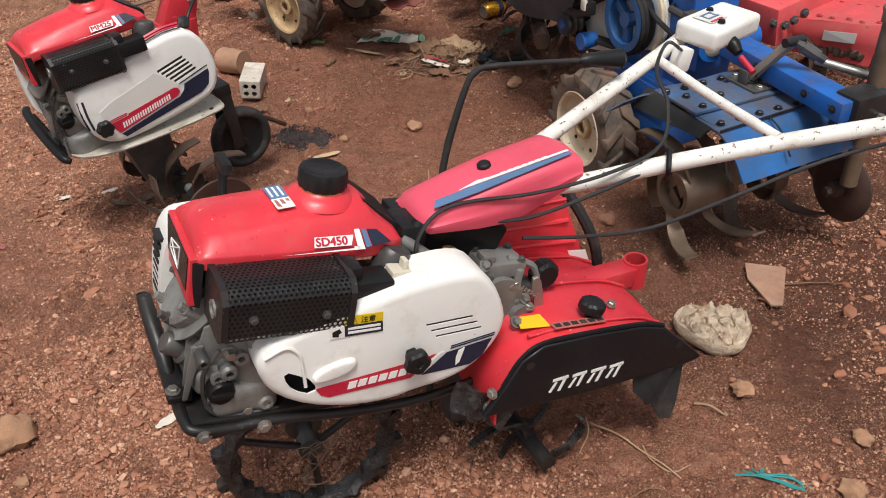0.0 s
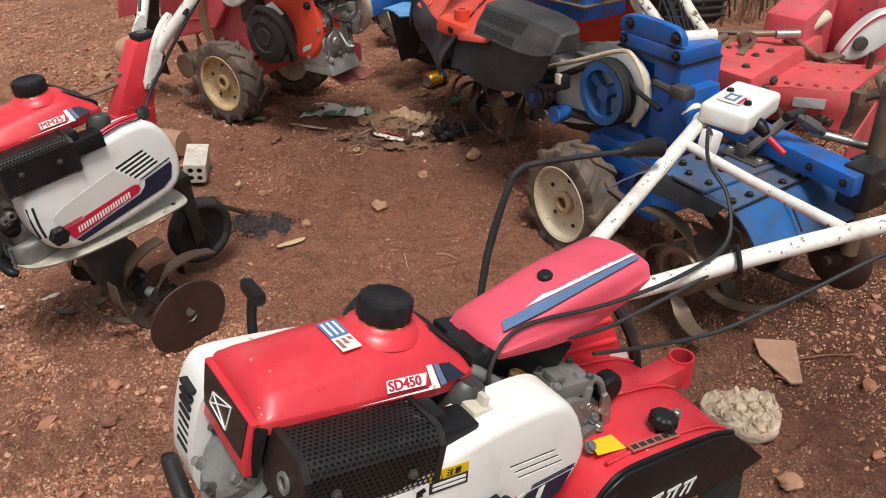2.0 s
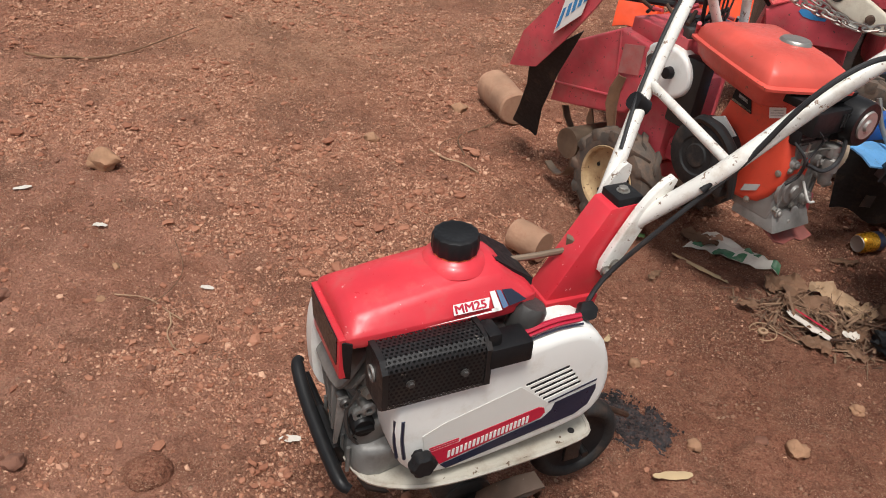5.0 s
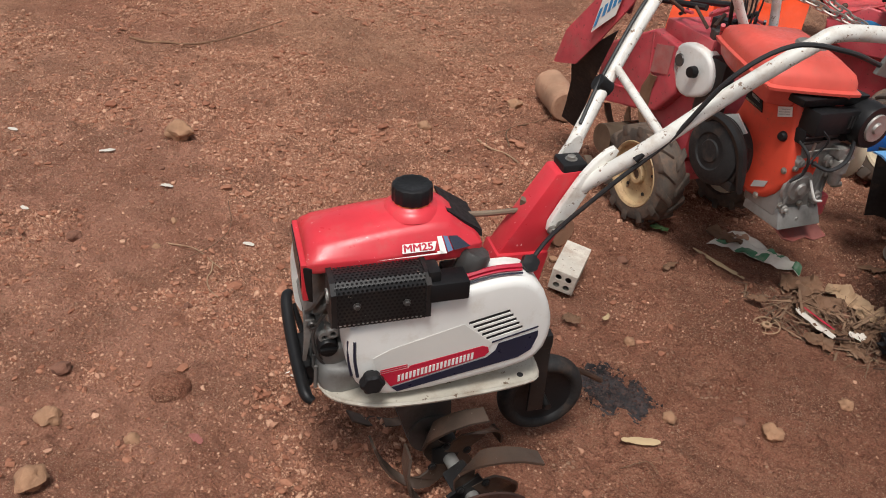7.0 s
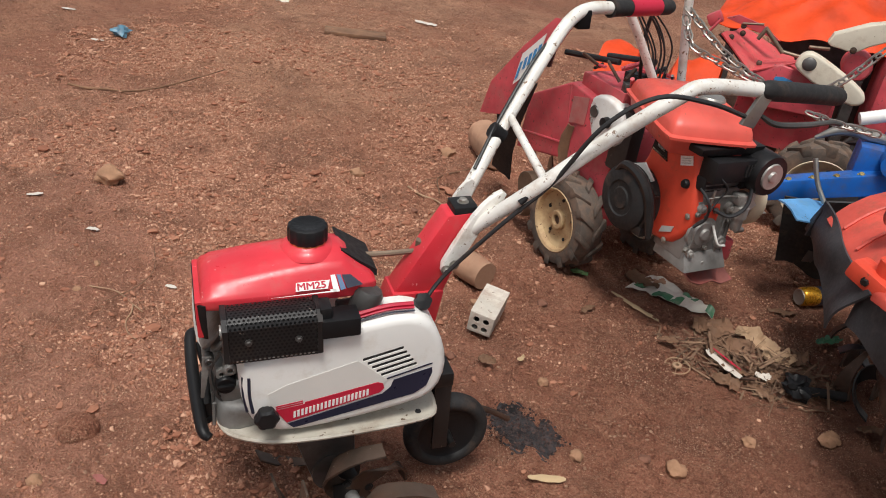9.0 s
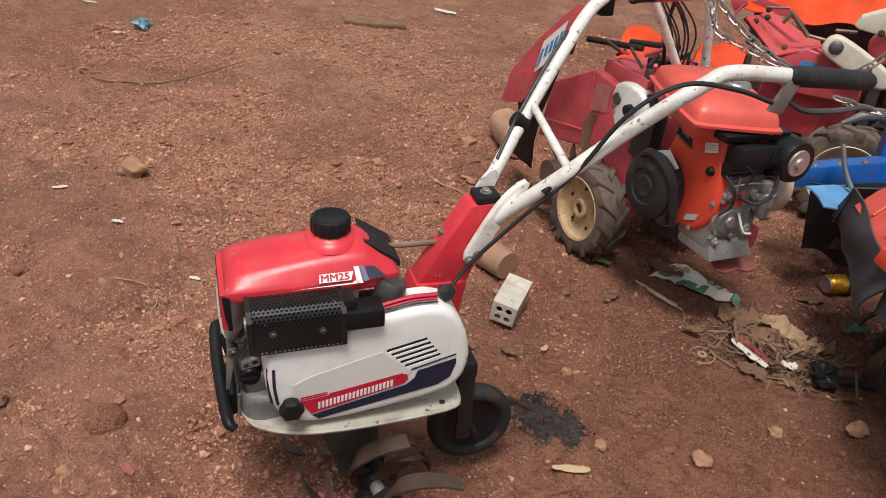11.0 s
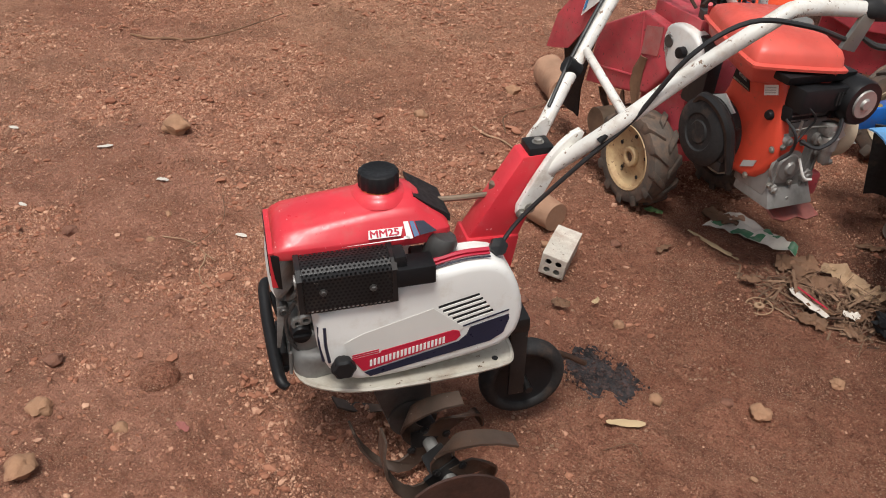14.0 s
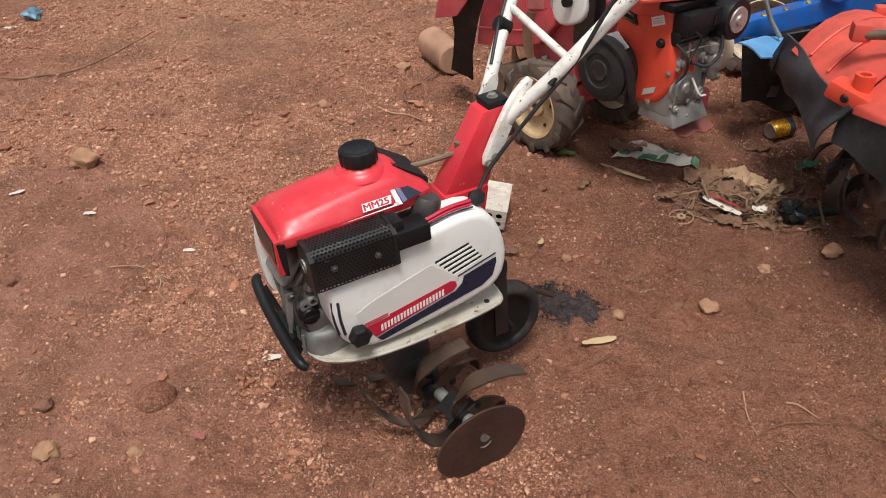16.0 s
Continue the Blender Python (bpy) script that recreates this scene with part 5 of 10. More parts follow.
def tine(c, a, r, bend, width=0.030, turn=1):
    """A curved tiller blade about an axle along y."""
    rows = []
    for i in range(9):
        s = i / 8
        ang = a + turn * 1.25 * s ** 1.4
        rad = 0.016 + (r - 0.016) * s ** 0.8
        y = c.y + bend * max(0, s - 0.45) * 2.2
        wd = width * (1 - 0.30 * s) * 0.5
        p = V(c.x + rad * math.cos(ang), y, c.z + rad * math.sin(ang))
        d = V(math.cos(ang + turn * 1.3), 0, math.sin(ang + turn * 1.3))
        side = (d * (1 - 0.8 * s) + V(0, 1, 0) * (1.9 * max(0, s - 0.25))).normalized()
        rows.append([p - side * wd, p + side * wd])
    return sheet(rows, 0.005)


build_big_tiller()


# ---- the small red and white tiller ----
def build_small_tiller():
    frame_m = Matrix.Translation((-0.801, 2.047, 0.666)) @ pose(0, 0, 0, 0, -4, 40)
    t = thing("mini_tiller", frame_m, pose(-0.72, 2.08, 0, 0, 0, 40), "small red and white walk-behind tiller on worn tines", "power tiller")

    def w(*p):
        return frame_m.inverted() @ Vector(p)
    build_engine(t, "MM25", 0.06, 0.105, False, -0.138, -0.186, -0.153)
    outline = [(-0.136, -0.200), (-0.110, -0.192), (0.010, -0.160), (0.110, -0.134), (0.172, -0.134), (0.208, -0.160), (0.230, -0.215), (0.235, -0.262), (0.222, -0.308), (0.184, -0.334), (0.034, -0.356), (-0.060, -0.361), (-0.104, -0.344), (-0.128, -0.312), (-0.140, -0.255)]
    slots = []
    for i in range(5):
        x0, z0 = 0.078 + 0.0085 * i, -0.212 - 0.0098 * i
        slots.append([(x0 - 0.003, z0 + 0.0004), (x0 + 0.071 - 0.002 * i, z0 + 0.0168), (x0 + 0.072 - 0.002 * i, z0 + 0.0102), (x0 - 0.002, z0 - 0.0064)])
    cover = part("belt_cover", slab(outline, -0.126, -0.055, 0.016, slots, 1), WHITE, t, "white belt cover with vent slots")
    # Added black sheet; makes the vent slots read as shaded openings.
    part("slot_shade", box(0.125, -0.1230, -0.225, 0.130, 0.003, 0.085, 0), HOLE, cover)
    o, u, v = V(0, -0.1268, 0), V(1, 0, 0), V(0, 0, 1)
    part("panel_print", on_plane(flat([(-0.092, -0.262), (-0.060, -0.247), (0.066, -0.214), (0.122, -0.266), (0.112, -0.278), (-0.085, -0.312)]), o, u, v), PRINT_PALE, cover)
    part("stripe_print", on_plane(moved(flat([(-0.080, -0.300), (-0.030, -0.2945), (-0.028, -0.290), (0.103, -0.268), (0.113, -0.272), (0.116, -0.283), (0.108, -0.292), (-0.062, -0.331)]), Matrix.Translation((0, 0, 0.0008))), o, u, v), PRINT_RED, cover)
    for i in range(2):
        part("stripe_print", on_plane(moved(flat([(-0.080, -0.2955 + 0.0045 * i), (-0.032, -0.290 + 0.0045 * i), (-0.032, -0.2925 + 0.0045 * i), (-0.080, -0.298 + 0.0045 * i)]), Matrix.Translation((0, 0, 0.0008))), o, u, v), PRINT_RED, cover)
    for k in range(10):
        x0, wd = 0.0142 * k, 0.0112
        sticks = [(x0, 0, 0.0042, 0.0140), (x0 + wd - 0.0042, 0, 0.0042, 0.0140)]
        cell = joined(*(flat([(x + 0.25 * z, z), (x + w0 + 0.25 * z, z), (x + w0 + 0.25 * (z + h0), z + h0), (x + 0.25 * (z + h0), z + h0)]) for x, z, w0, h0 in sticks))
        part("brand_bar", on_plane(moved(cell, Matrix.Translation((-0.050, -0.3215, 0.0018)) @ Matrix.Rotation(radians(11.5), 4, "Z")), o, u, v), LAMP_WHITE, cover)
    part("stripe_print", on_plane(flat([(-0.060, -0.335), (0.112, -0.297), (0.128, -0.283), (0.133, -0.268), (0.205, -0.251), (0.206, -0.262), (0.196, -0.292), (0.172, -0.307), (-0.050, -0.346)]), o, u, v), PRINT_NAVY, cover)
    part("stripe_print", on_plane(flat([(0.120, -0.262), (0.205, -0.240), (0.205, -0.243), (0.120, -0.265)]), o, u, v), PRINT_NAVY, cover)
    for k, (mat, dz, th) in enumerate(((PRINT_RED, 0, 0.0048), (PRINT_RED, 0.0105, 0.009), (PRINT_NAVY, -0.009, 0.0035))):
        part("rim_stripe", tube([(-0.02, -0.107 + 0.9 * dz * 0.6, -0.159 + dz * 0.4), (0.06, -0.107 + dz * 0.55, -0.1385 + dz * 0.4), (0.12, -0.107 + dz * 0.55, -0.1265 + dz * 0.4), (0.170, -0.107 + dz * 0.55, -0.1270 + dz * 0.4)], th * 0.5, 6), mat, cover)
    for k in range(2):
        part("rim_stripe", tube([(-0.1325 + 0.0095 * k, -0.1190 - 0.0065 * k, -0.222), (-0.1330 + 0.0095 * k, -0.1190 - 0.0065 * k, -0.262), (-0.1290 + 0.0095 * k, -0.1190 - 0.0065 * k, -0.300)], 0.0030, 6), PRINT_NAVY, cover)
    part("cover_knob", moved(lathe([(0.001, 0), (0.010, 0), (0.010, 0.010), (0.019, 0.012), (0.0205, 0.016), (0.0205, 0.027), (0.016, 0.031), (0.001, 0.031)], 60, "Y", 0.07, 6), Matrix.Translation((-0.098, -0.126, -0.298))), BLACK, cover)
    part("cover_knob", moved(lathe([(0.001, 0), (0.014, 0), (0.016, 0.005), (0.015, 0.018), (0.001, 0.020)], 40, "Y", 0.06, 6), Matrix.Translation((0.192, -0.078, -0.138)) @ Matrix.Rotation(radians(-40), 4, "X")), BLACK, cover)
    # base plate
    base = chaikin([V(-0.185, 0.06), V(-0.180, -0.06), (V(-0.150, -0.105)), V(-0.05, -0.138), V(0.20, -0.130), V(0.232, -0.105), V(0.225, 0.05), V(0.10, 0.09)], 2)
    part("base_plate", joined(rings([[V(p.x, p.y, -0.377 + 0.02 * max(0, -0.1 - p.x)) for p in base], [V(p.x, p.y, -0.371 + 0.02 * max(0, -0.1 - p.x)) for p in base]]), tube([V(p.x, p.y, -0.374 + 0.02 * max(0, -0.1 - p.x)) for p in [*base, base[0]]], 0.005, 6, smooth=False)), PLATE_DIRTY, t, "scuffed white base plate")
    pan = part("belly_pan", casting(-0.105, 0.005, -0.350, 0.150, 0.175, 0.070, 12, 0.005), ALU, t, "oily cast aluminium lower crankcase")
    for k in range(5):
        part("casting_rib", tube([(-0.183, -0.055 + 0.03 * k, -0.325), (-0.186, -0.055 + 0.03 * k, -0.375)], 0.0035, 6, smooth=False), ALU, pan)
    part("front_bracket", hexa([(-0.200, -0.03, -0.384), (-0.17, -0.03, -0.384), (-0.17, 0.07, -0.384), (-0.200, 0.07, -0.384)], [(-0.205, -0.03, -0.345), (-0.19, -0.03, -0.345), (-0.19, 0.07, -0.345), (-0.205, 0.07, -0.345)], 0.003), BLACK_STEEL, t)
    part("plate_hole", moved(lathe([(0.001, 0), (0.006, 0), (0.006, 0.001), (0.001, 0.001)], 16), Matrix.Translation((0.190, -0.108, -0.3705))), HOLE, t)
    part("bumper", joined(tube([(-0.196, -0.100, -0.366), (-0.207, -0.085, -0.358), (-0.213, -0.02, -0.342), (-0.217, 0.06, -0.318), (-0.216, 0.118, -0.296), (-0.208, 0.135, -0.294)], [0.008, 0.011, 0.012, 0.012, 0.011, 0.008], 12), tube([(-0.208, -0.06, -0.362), (-0.190, -0.02, -0.385), (-0.186, 0.05, -0.372), (-0.205, 0.110, -0.305)], 0.006, 8)), BLACK, t, "black rubber-coated bumper bar")
    # tines and guard disc
    ax = V(0.045, 0, -0.565)
    part("gear_leg", joined(hexa([(0.0, -0.03, -0.60), (0.09, -0.03, -0.60), (0.09, 0.03, -0.60), (0.0, 0.03, -0.60)], [(-0.06, -0.045, -0.385), (0.08, -0.045, -0.385), (0.08, 0.045, -0.385), (-0.06, 0.045, -0.385)], 0.012), moved(lathe([(0.001, -0.04), (0.05, -0.04), (0.05, 0.04), (0.001, 0.04)], 24, "Y"), Matrix.Translation((0.045, 0, -0.565)))), ALU_DARK, t)
    def turned(bm):
        c = Matrix.Translation((0.045, 0, -0.565))
        return moved(bm, c @ Matrix.Rotation(radians(9), 4, "Z") @ c.inverted())
    axle = part("tine_axle", turned(tube([(0.045, -0.27, -0.565), (0.045, 0.16, -0.565)], 0.014, 12, smooth=False)), ALU, t)
    for y in (-0.105, -0.205, 0.10):
        hub = part("tine_hub", turned(moved(joined(box(0, 0, 0, 0.074, 0.008, 0.074, 0.002), box(0, 0.030, 0.0, 0.050, 0.060, 0.050, 0.006)), Matrix.Translation((0.045, y, -0.565)) @ Matrix.Rotation(0.5 + 5 * y, 4, "Y"))), BLACK_STEEL, axle)
        for q in range(4):
            aa = 0.5 - 5 * y + math.pi * (0.25 + 0.5 * q)
            part("bolt", turned(bolt((0.045 + 0.038 * math.cos(aa), y - 0.004, -0.565 + 0.038 * math.sin(aa)), (0, -1, 0), 0.007, 0.006)), BLACK_STEEL, hub)
    for k, (y, a, b) in enumerate(((-0.105, 0.9, 0.03), (-0.105, 2.5, -0.03), (-0.105, 4.1, 0.03), (-0.105, 5.6, -0.03), (-0.205, 0.4, 0.03), (-0.205, 2.0, -0.03), (-0.205, 3.6, 0.03), (-0.205, 5.2, -0.03), (0.10, 0.9, 0.03), (0.10, 3.0, -0.03), (0.10, 5.0, 0.03))):
        part("tine", turned(tine(V(0.045, y, -0.565), a, 0.150, b * 1.4, 0.050, -1)), RUST_TINE, axle, "worn curved steel blade")
    disc = part("guard_disc", moved(lathe([(0.001, -0.002), (0.100, -0.0025), (0.103, 0), (0.100, 0.0025), (0.001, 0.002)], 64, "Y"), Matrix.Translation((0.079, -0.262, -0.583)) @ Matrix.Rotation(radians(6), 4, "X")), RUST_DISC, t, "rust-brown steel guard disc")
    part("weld_mark", moved(tube([(-0.012, 0, 0), (-0.004, 0, -0.003), (0.006, 0, 0), (0.012, 0, 0.006)], 0.0015, 6), Matrix.Translation((0.085, -0.266, -0.59))), STEEL, disc)
    # transport wheel
    wc = V(0.298, 0.020, -0.553)
    tyre = [(0.062 + 0.017 * math.cos(a) + 0.017, 0.023 * math.sin(a)) for a in np.linspace(0, 2 * math.pi, 14, endpoint=False)]
    whl = part("transport_wheel", moved(lathe(tyre, 44, "Y", closed=True), Matrix.Translation(wc)), RUBBER, t, "small black rubber transport wheel")
    part("rim", moved(lathe([(0.001, -0.006), (0.020, -0.010), (0.026, -0.006), (0.060, -0.008), (0.064, -0.014), (0.066, -0.014), (0.066, 0.014), (0.060, 0.010), (0.001, 0.008)], 40, "Y"), Matrix.Translation(wc)), BLACK, whl)
    for i in range(3):
        for j in range(20):
            a, r = 2 * math.pi * (j + 0.5 * (i % 2)) / 20, 0.033 + 0.0095 * i
            if j % 2 == 0 or i:
                part("rim_hole", moved(lathe([(0.001, 0), (0.0024, 0), (0.0024, 0.002), (0.001, 0.002)], 8, "Y"), Matrix.Translation(wc + V(r * math.cos(a), -0.0065, r * math.sin(a)))), STEEL, whl)
    part("wheel_fork", joined(box(0.270, -0.022, -0.46, 0.034, 0.008, 0.20, 0.002), box(0.270, 0.062, -0.46, 0.034, 0.008, 0.20, 0.002), box(0.265, 0.02, -0.375, 0.05, 0.095, 0.035, 0.006), tube([(0.298, -0.03, -0.553), (0.298, 0.07, -0.553)], 0.008, 10, smooth=False)), BLACK_STEEL, t)
    part("drag_stake", tube([(0.33, 0.03, -0.50), (0.40, 0.05, -0.54), (0.47, 0.07, -0.60)], 0.007, 8), RUST, t)
    # steering column
    col = part("handle_column", joined(hexa([(0.130, -0.032, -0.205), (0.238, -0.032, -0.222), (0.238, 0.030, -0.222), (0.130, 0.030, -0.205)], [(0.150, -0.036, -0.145), (0.250, -0.034, -0.150), (0.250, 0.032, -0.150), (0.150, 0.034, -0.145)], 0.005),
                                          hexa([(0.152, -0.028, -0.150), (0.250, -0.028, -0.152), (0.250, 0.028, -0.152), (0.152, 0.028, -0.150)], [(0.250, -0.026, 0.005), (0.312, -0.026, 0.008), (0.312, 0.026, 0.008), (0.250, 0.026, 0.005)], 0.004)), RED, t, "red sheet-steel handle column")
    part("column_block", box(0.284, 0.0, 0.006, 0.046, 0.048, 0.026, 0.004), BLACK, col, "dark plastic block on the column")
    part("bolt", bolt((0.284, 0.0, 0.018), (0, 0, 1), 0.008, 0.008), STEEL, col)
    part("fuel_tap", joined(tube([(0.095, 0.02, -0.085), (0.15, 0.015, -0.085), (0.205, 0.01, -0.082)], 0.0055, 8), moved(lathe([(0.001, -0.012), (0.011, -0.012), (0.011, 0.016), (0.001, 0.018)], 6), Matrix.Translation((0.212, 0.01, -0.075)))), RUST_PALE, t, "tarnished brass tension rod")
    part("column_cheek", slab([(0.232, -0.098), (0.258, -0.108), (0.278, -0.080), (0.318, -0.005), (0.355, 0.045), (0.340, 0.058), (0.298, 0.020), (0.262, -0.04)], -0.042, -0.030, 0.003), WHITE_TUBE, col)
    part("column_cheek", slab([(0.232, -0.098), (0.258, -0.108), (0.278, -0.080), (0.305, -0.005), (0.320, 0.040), (0.305, 0.050), (0.280, 0.020), (0.252, -0.04)], 0.042, 0.030, 0.003), WHITE_TUBE, col)
    for x, z in ((0.262, -0.088), (0.246, -0.097)):
        part("bolt", bolt((x, -0.042, z), (0, -1, 0), 0.007, 0.008), STEEL, col)
    # handlebars with grips
    part("handlebar", tube([w(-0.555, 2.215, 0.665), w(-0.46, 2.222, 0.768), w(-0.36, 2.275, 0.875), w(-0.275, 2.325, 0.955), w(-0.235, 2.360, 0.978), w(-0.134, 2.471, 0.969)], 0.0135, 14), WHITE_TUBE, t, "chipped white tube handlebar")
    part("handlebar", tube([w(-0.612, 2.275, 0.655), w(-0.600, 2.36, 0.735), w(-0.587, 2.449, 0.815), w(-0.560, 2.56, 0.93), w(-0.540, 2.61, 0.985), w(-0.515, 2.655, 1.005), w(-0.475, 2.724, 1.004)], 0.0135, 14), WHITE_TUBE, t, "chipped white tube handlebar")
    part("handle_brace", tube([w(-0.587, 2.445, 0.812), w(-0.445, 2.240, 0.782)], 0.008, 10, smooth=False), WHITE_TUBE, t)
    part("grip", tube([w(-0.150, 2.454, 0.971), w(-0.134, 2.471, 0.969), w(-0.07, 2.588, 0.951), w(-0.006, 2.705, 0.932), w(0.0, 2.712, 0.930)], [0.014, 0.0185, 0.019, 0.019, 0.012], 16), RUBBER, t, "black ribbed rubber grip")
    part("grip", tube([w(-0.485, 2.707, 1.004), w(-0.472, 2.728, 1.004), w(-0.43, 2.796, 1.004), w(-0.388, 2.864, 1.004), w(-0.380, 2.878, 1.004)], [0.020, 0.018, 0.0175, 0.018, 0.012], 16), RUBBER, t, "black and red rubber grip")
    part("grip_band", tube([w(-0.455, 2.757, 1.004), w(-0.405, 2.838, 1.004)], 0.0192, 16, smooth=False), PRINT_RED, t)
    lever = part("clutch_lever", tube([w(-0.135, 2.46, 0.925), w(-0.105, 2.475, 0.912), w(-0.055, 2.515, 0.913), w(-0.015, 2.555, 0.917), w(0.008, 2.58, 0.912)], [0.004, 0.006, 0.006, 0.005, 0.004], 8), ALU_DARK, t, "dark steel clutch lever under the grip")
    part("lever_bracket", hexa([w(-0.168, 2.424, 0.912), w(-0.146, 2.444, 0.905), w(-0.140, 2.438, 0.905), w(-0.162, 2.418, 0.912)], [w(-0.150, 2.445, 0.968), w(-0.130, 2.468, 0.966), w(-0.124, 2.462, 0.966), w(-0.144, 2.439, 0.968)], 0.0015), STEEL, lever, "folded zinc lever bracket")
    part("lever_clamp", joined(moved(box(0, 0, 0, 0.03, 0.03, 0.04, 0.005), Matrix.Translation(w(-0.525, 2.64, 0.985)))), BLACK, t)
    part("throttle_cable", tube([w(-0.60, 2.13, 0.53), w(-0.575, 2.17, 0.585), w(-0.50, 2.20, 0.695), w(-0.43, 2.225, 0.79), w(-0.37, 2.235, 0.905), w(-0.30, 2.27, 0.965), w(-0.22, 2.33, 0.960), w(-0.16, 2.43, 0.925)], 0.0042, 8), CABLE, t)
    part("throttle_cable", tube([w(-0.605, 2.33, 0.73), w(-0.60, 2.41, 0.80), w(-0.575, 2.53, 0.92), w(-0.545, 2.62, 0.965), w(-0.52, 2.65, 0.985)], 0.0035, 8), CABLE, t)
    for a, b in (((-0.475, 2.205, 0.745), (-0.44, 2.235, 0.795)), ((-0.605, 2.40, 0.790), (-0.585, 2.415, 0.775))):
        part("cable_tie", tube([w(*a), w(*b)], 0.0165 if a[0] < -0.5 else 0.006, 10, smooth=False), BLACK, t)
    return t


build_small_tiller()


# ---- the row of larger tillers behind ----
def agri_wheel(owner, c, r, width, rim_col, turn=0.0, lugs=12, tyre_mat=None):
    """A lugged farm tyre on a dished rim; c: its middle, axle along y, the dish towards -y for width > 0."""
    tm = tyre_mat or TYRE
    rim_r, h = r * 0.645, abs(width) / 2
    s = -1 if width > 0 else 1
    prof = [(rim_r, -h * 0.72), (rim_r + 0.004, -h * 0.95), (r * 0.78, -h), (r * 0.90, -h * 0.88), (r * 0.935, -h * 0.5), (r * 0.945, 0), (r * 0.935, h * 0.5), (r * 0.90, h * 0.88), (r * 0.78, h), (rim_r + 0.004, h * 0.95), (rim_r, h * 0.72)]
    tyre = part("tyre", moved(lathe(prof, 48, "Y", closed=True), Matrix.Translation(c)), tm, owner, "dusty lugged rubber tyre")
    for k in range(lugs):
        for side in (-1, 1):
            a0 = turn + 2 * math.pi * (k + 0.25 * (side + 1)) / lugs

            def q(rad, da, y):
                return (c.x + rad * math.cos(a0 + da), c.y + y, c.z + rad * math.sin(a0 + da))
            y0, y1 = side * h * 0.04, side * h * 1.02
            part("lug", hexa([q(r * 0.915, 0.08, y0), q(r * 0.915, 0.29, y0), q(r * 0.76, -0.01, y1), q(r * 0.76, -0.26, y1)], [q(r * 1.01, 0.10, y0), q(r * 1.01, 0.25, y0), q(r * 0.985, -0.04, y1), q(r * 0.985, -0.22, y1)], 0.006), tm, tyre)
    d = lambda v: s * v
    rim = part("rim", moved(lathe([(0.001, d(-h * 0.42)), (r * 0.30, d(-h * 0.42)), (r * 0.34, d(-h * 0.36)), (r * 0.50, d(-h * 0.40)), (r * 0.585, d(-h * 0.58)), (r * 0.61, d(-h * 0.92)), (r * 0.655, d(-h * 1.0)), (r * 0.675, d(-h * 0.92)), (r * 0.645, d(-h * 0.7)), (r * 0.62, d(h * 0.8)), (0.001, d(h * 0.3))], 44, "Y"), Matrix.Translation(c)), rim_col, owner, "cream painted wheel rim with round holes")
    for k in range(5):
        a = turn + 2 * math.pi * k / 5
        part("rim_hole", moved(lathe([(0.001, 0), (r * 0.036, 0), (r * 0.036, 0.003), (0.001, 0.003)], 14, "Y"), Matrix.Translation(c + V(r * 0.42 * math.cos(a), s * h * 0.385 + (0.004 if s > 0 else 0.0), r * 0.42 * math.sin(a)))), HOLE, rim)
    part("hub", moved(lathe([(r * 0.105, d(-h * 0.45)), (r * 0.105, d(-h * 0.72)), (r * 0.125, d(-h * 0.76)), (r * 0.185, d(-h * 0.74)), (r * 0.205, d(-h * 0.66)), (r * 0.205, d(-h * 0.40))], 28, "Y"), Matrix.Translation(c)), RIM_RUST, rim)
    part("axle_end", moved(lathe([(0.001, d(-h * 0.60)), (r * 0.085, d(-h * 0.60)), (r * 0.095, d(-h * 0.55)), (r * 0.100, d(-h * 0.45)), (0.001, d(-h * 0.44))], 16, "Y"), Matrix.Translation(c)), RUST, rim)
    return tyre


STENCIL = surf("worn stencil paint", (0.50, 0.20, 0.18), 0.6, dirt=0.7, dirt_col=(0.48, 0.06, 0.06), var=0.2)


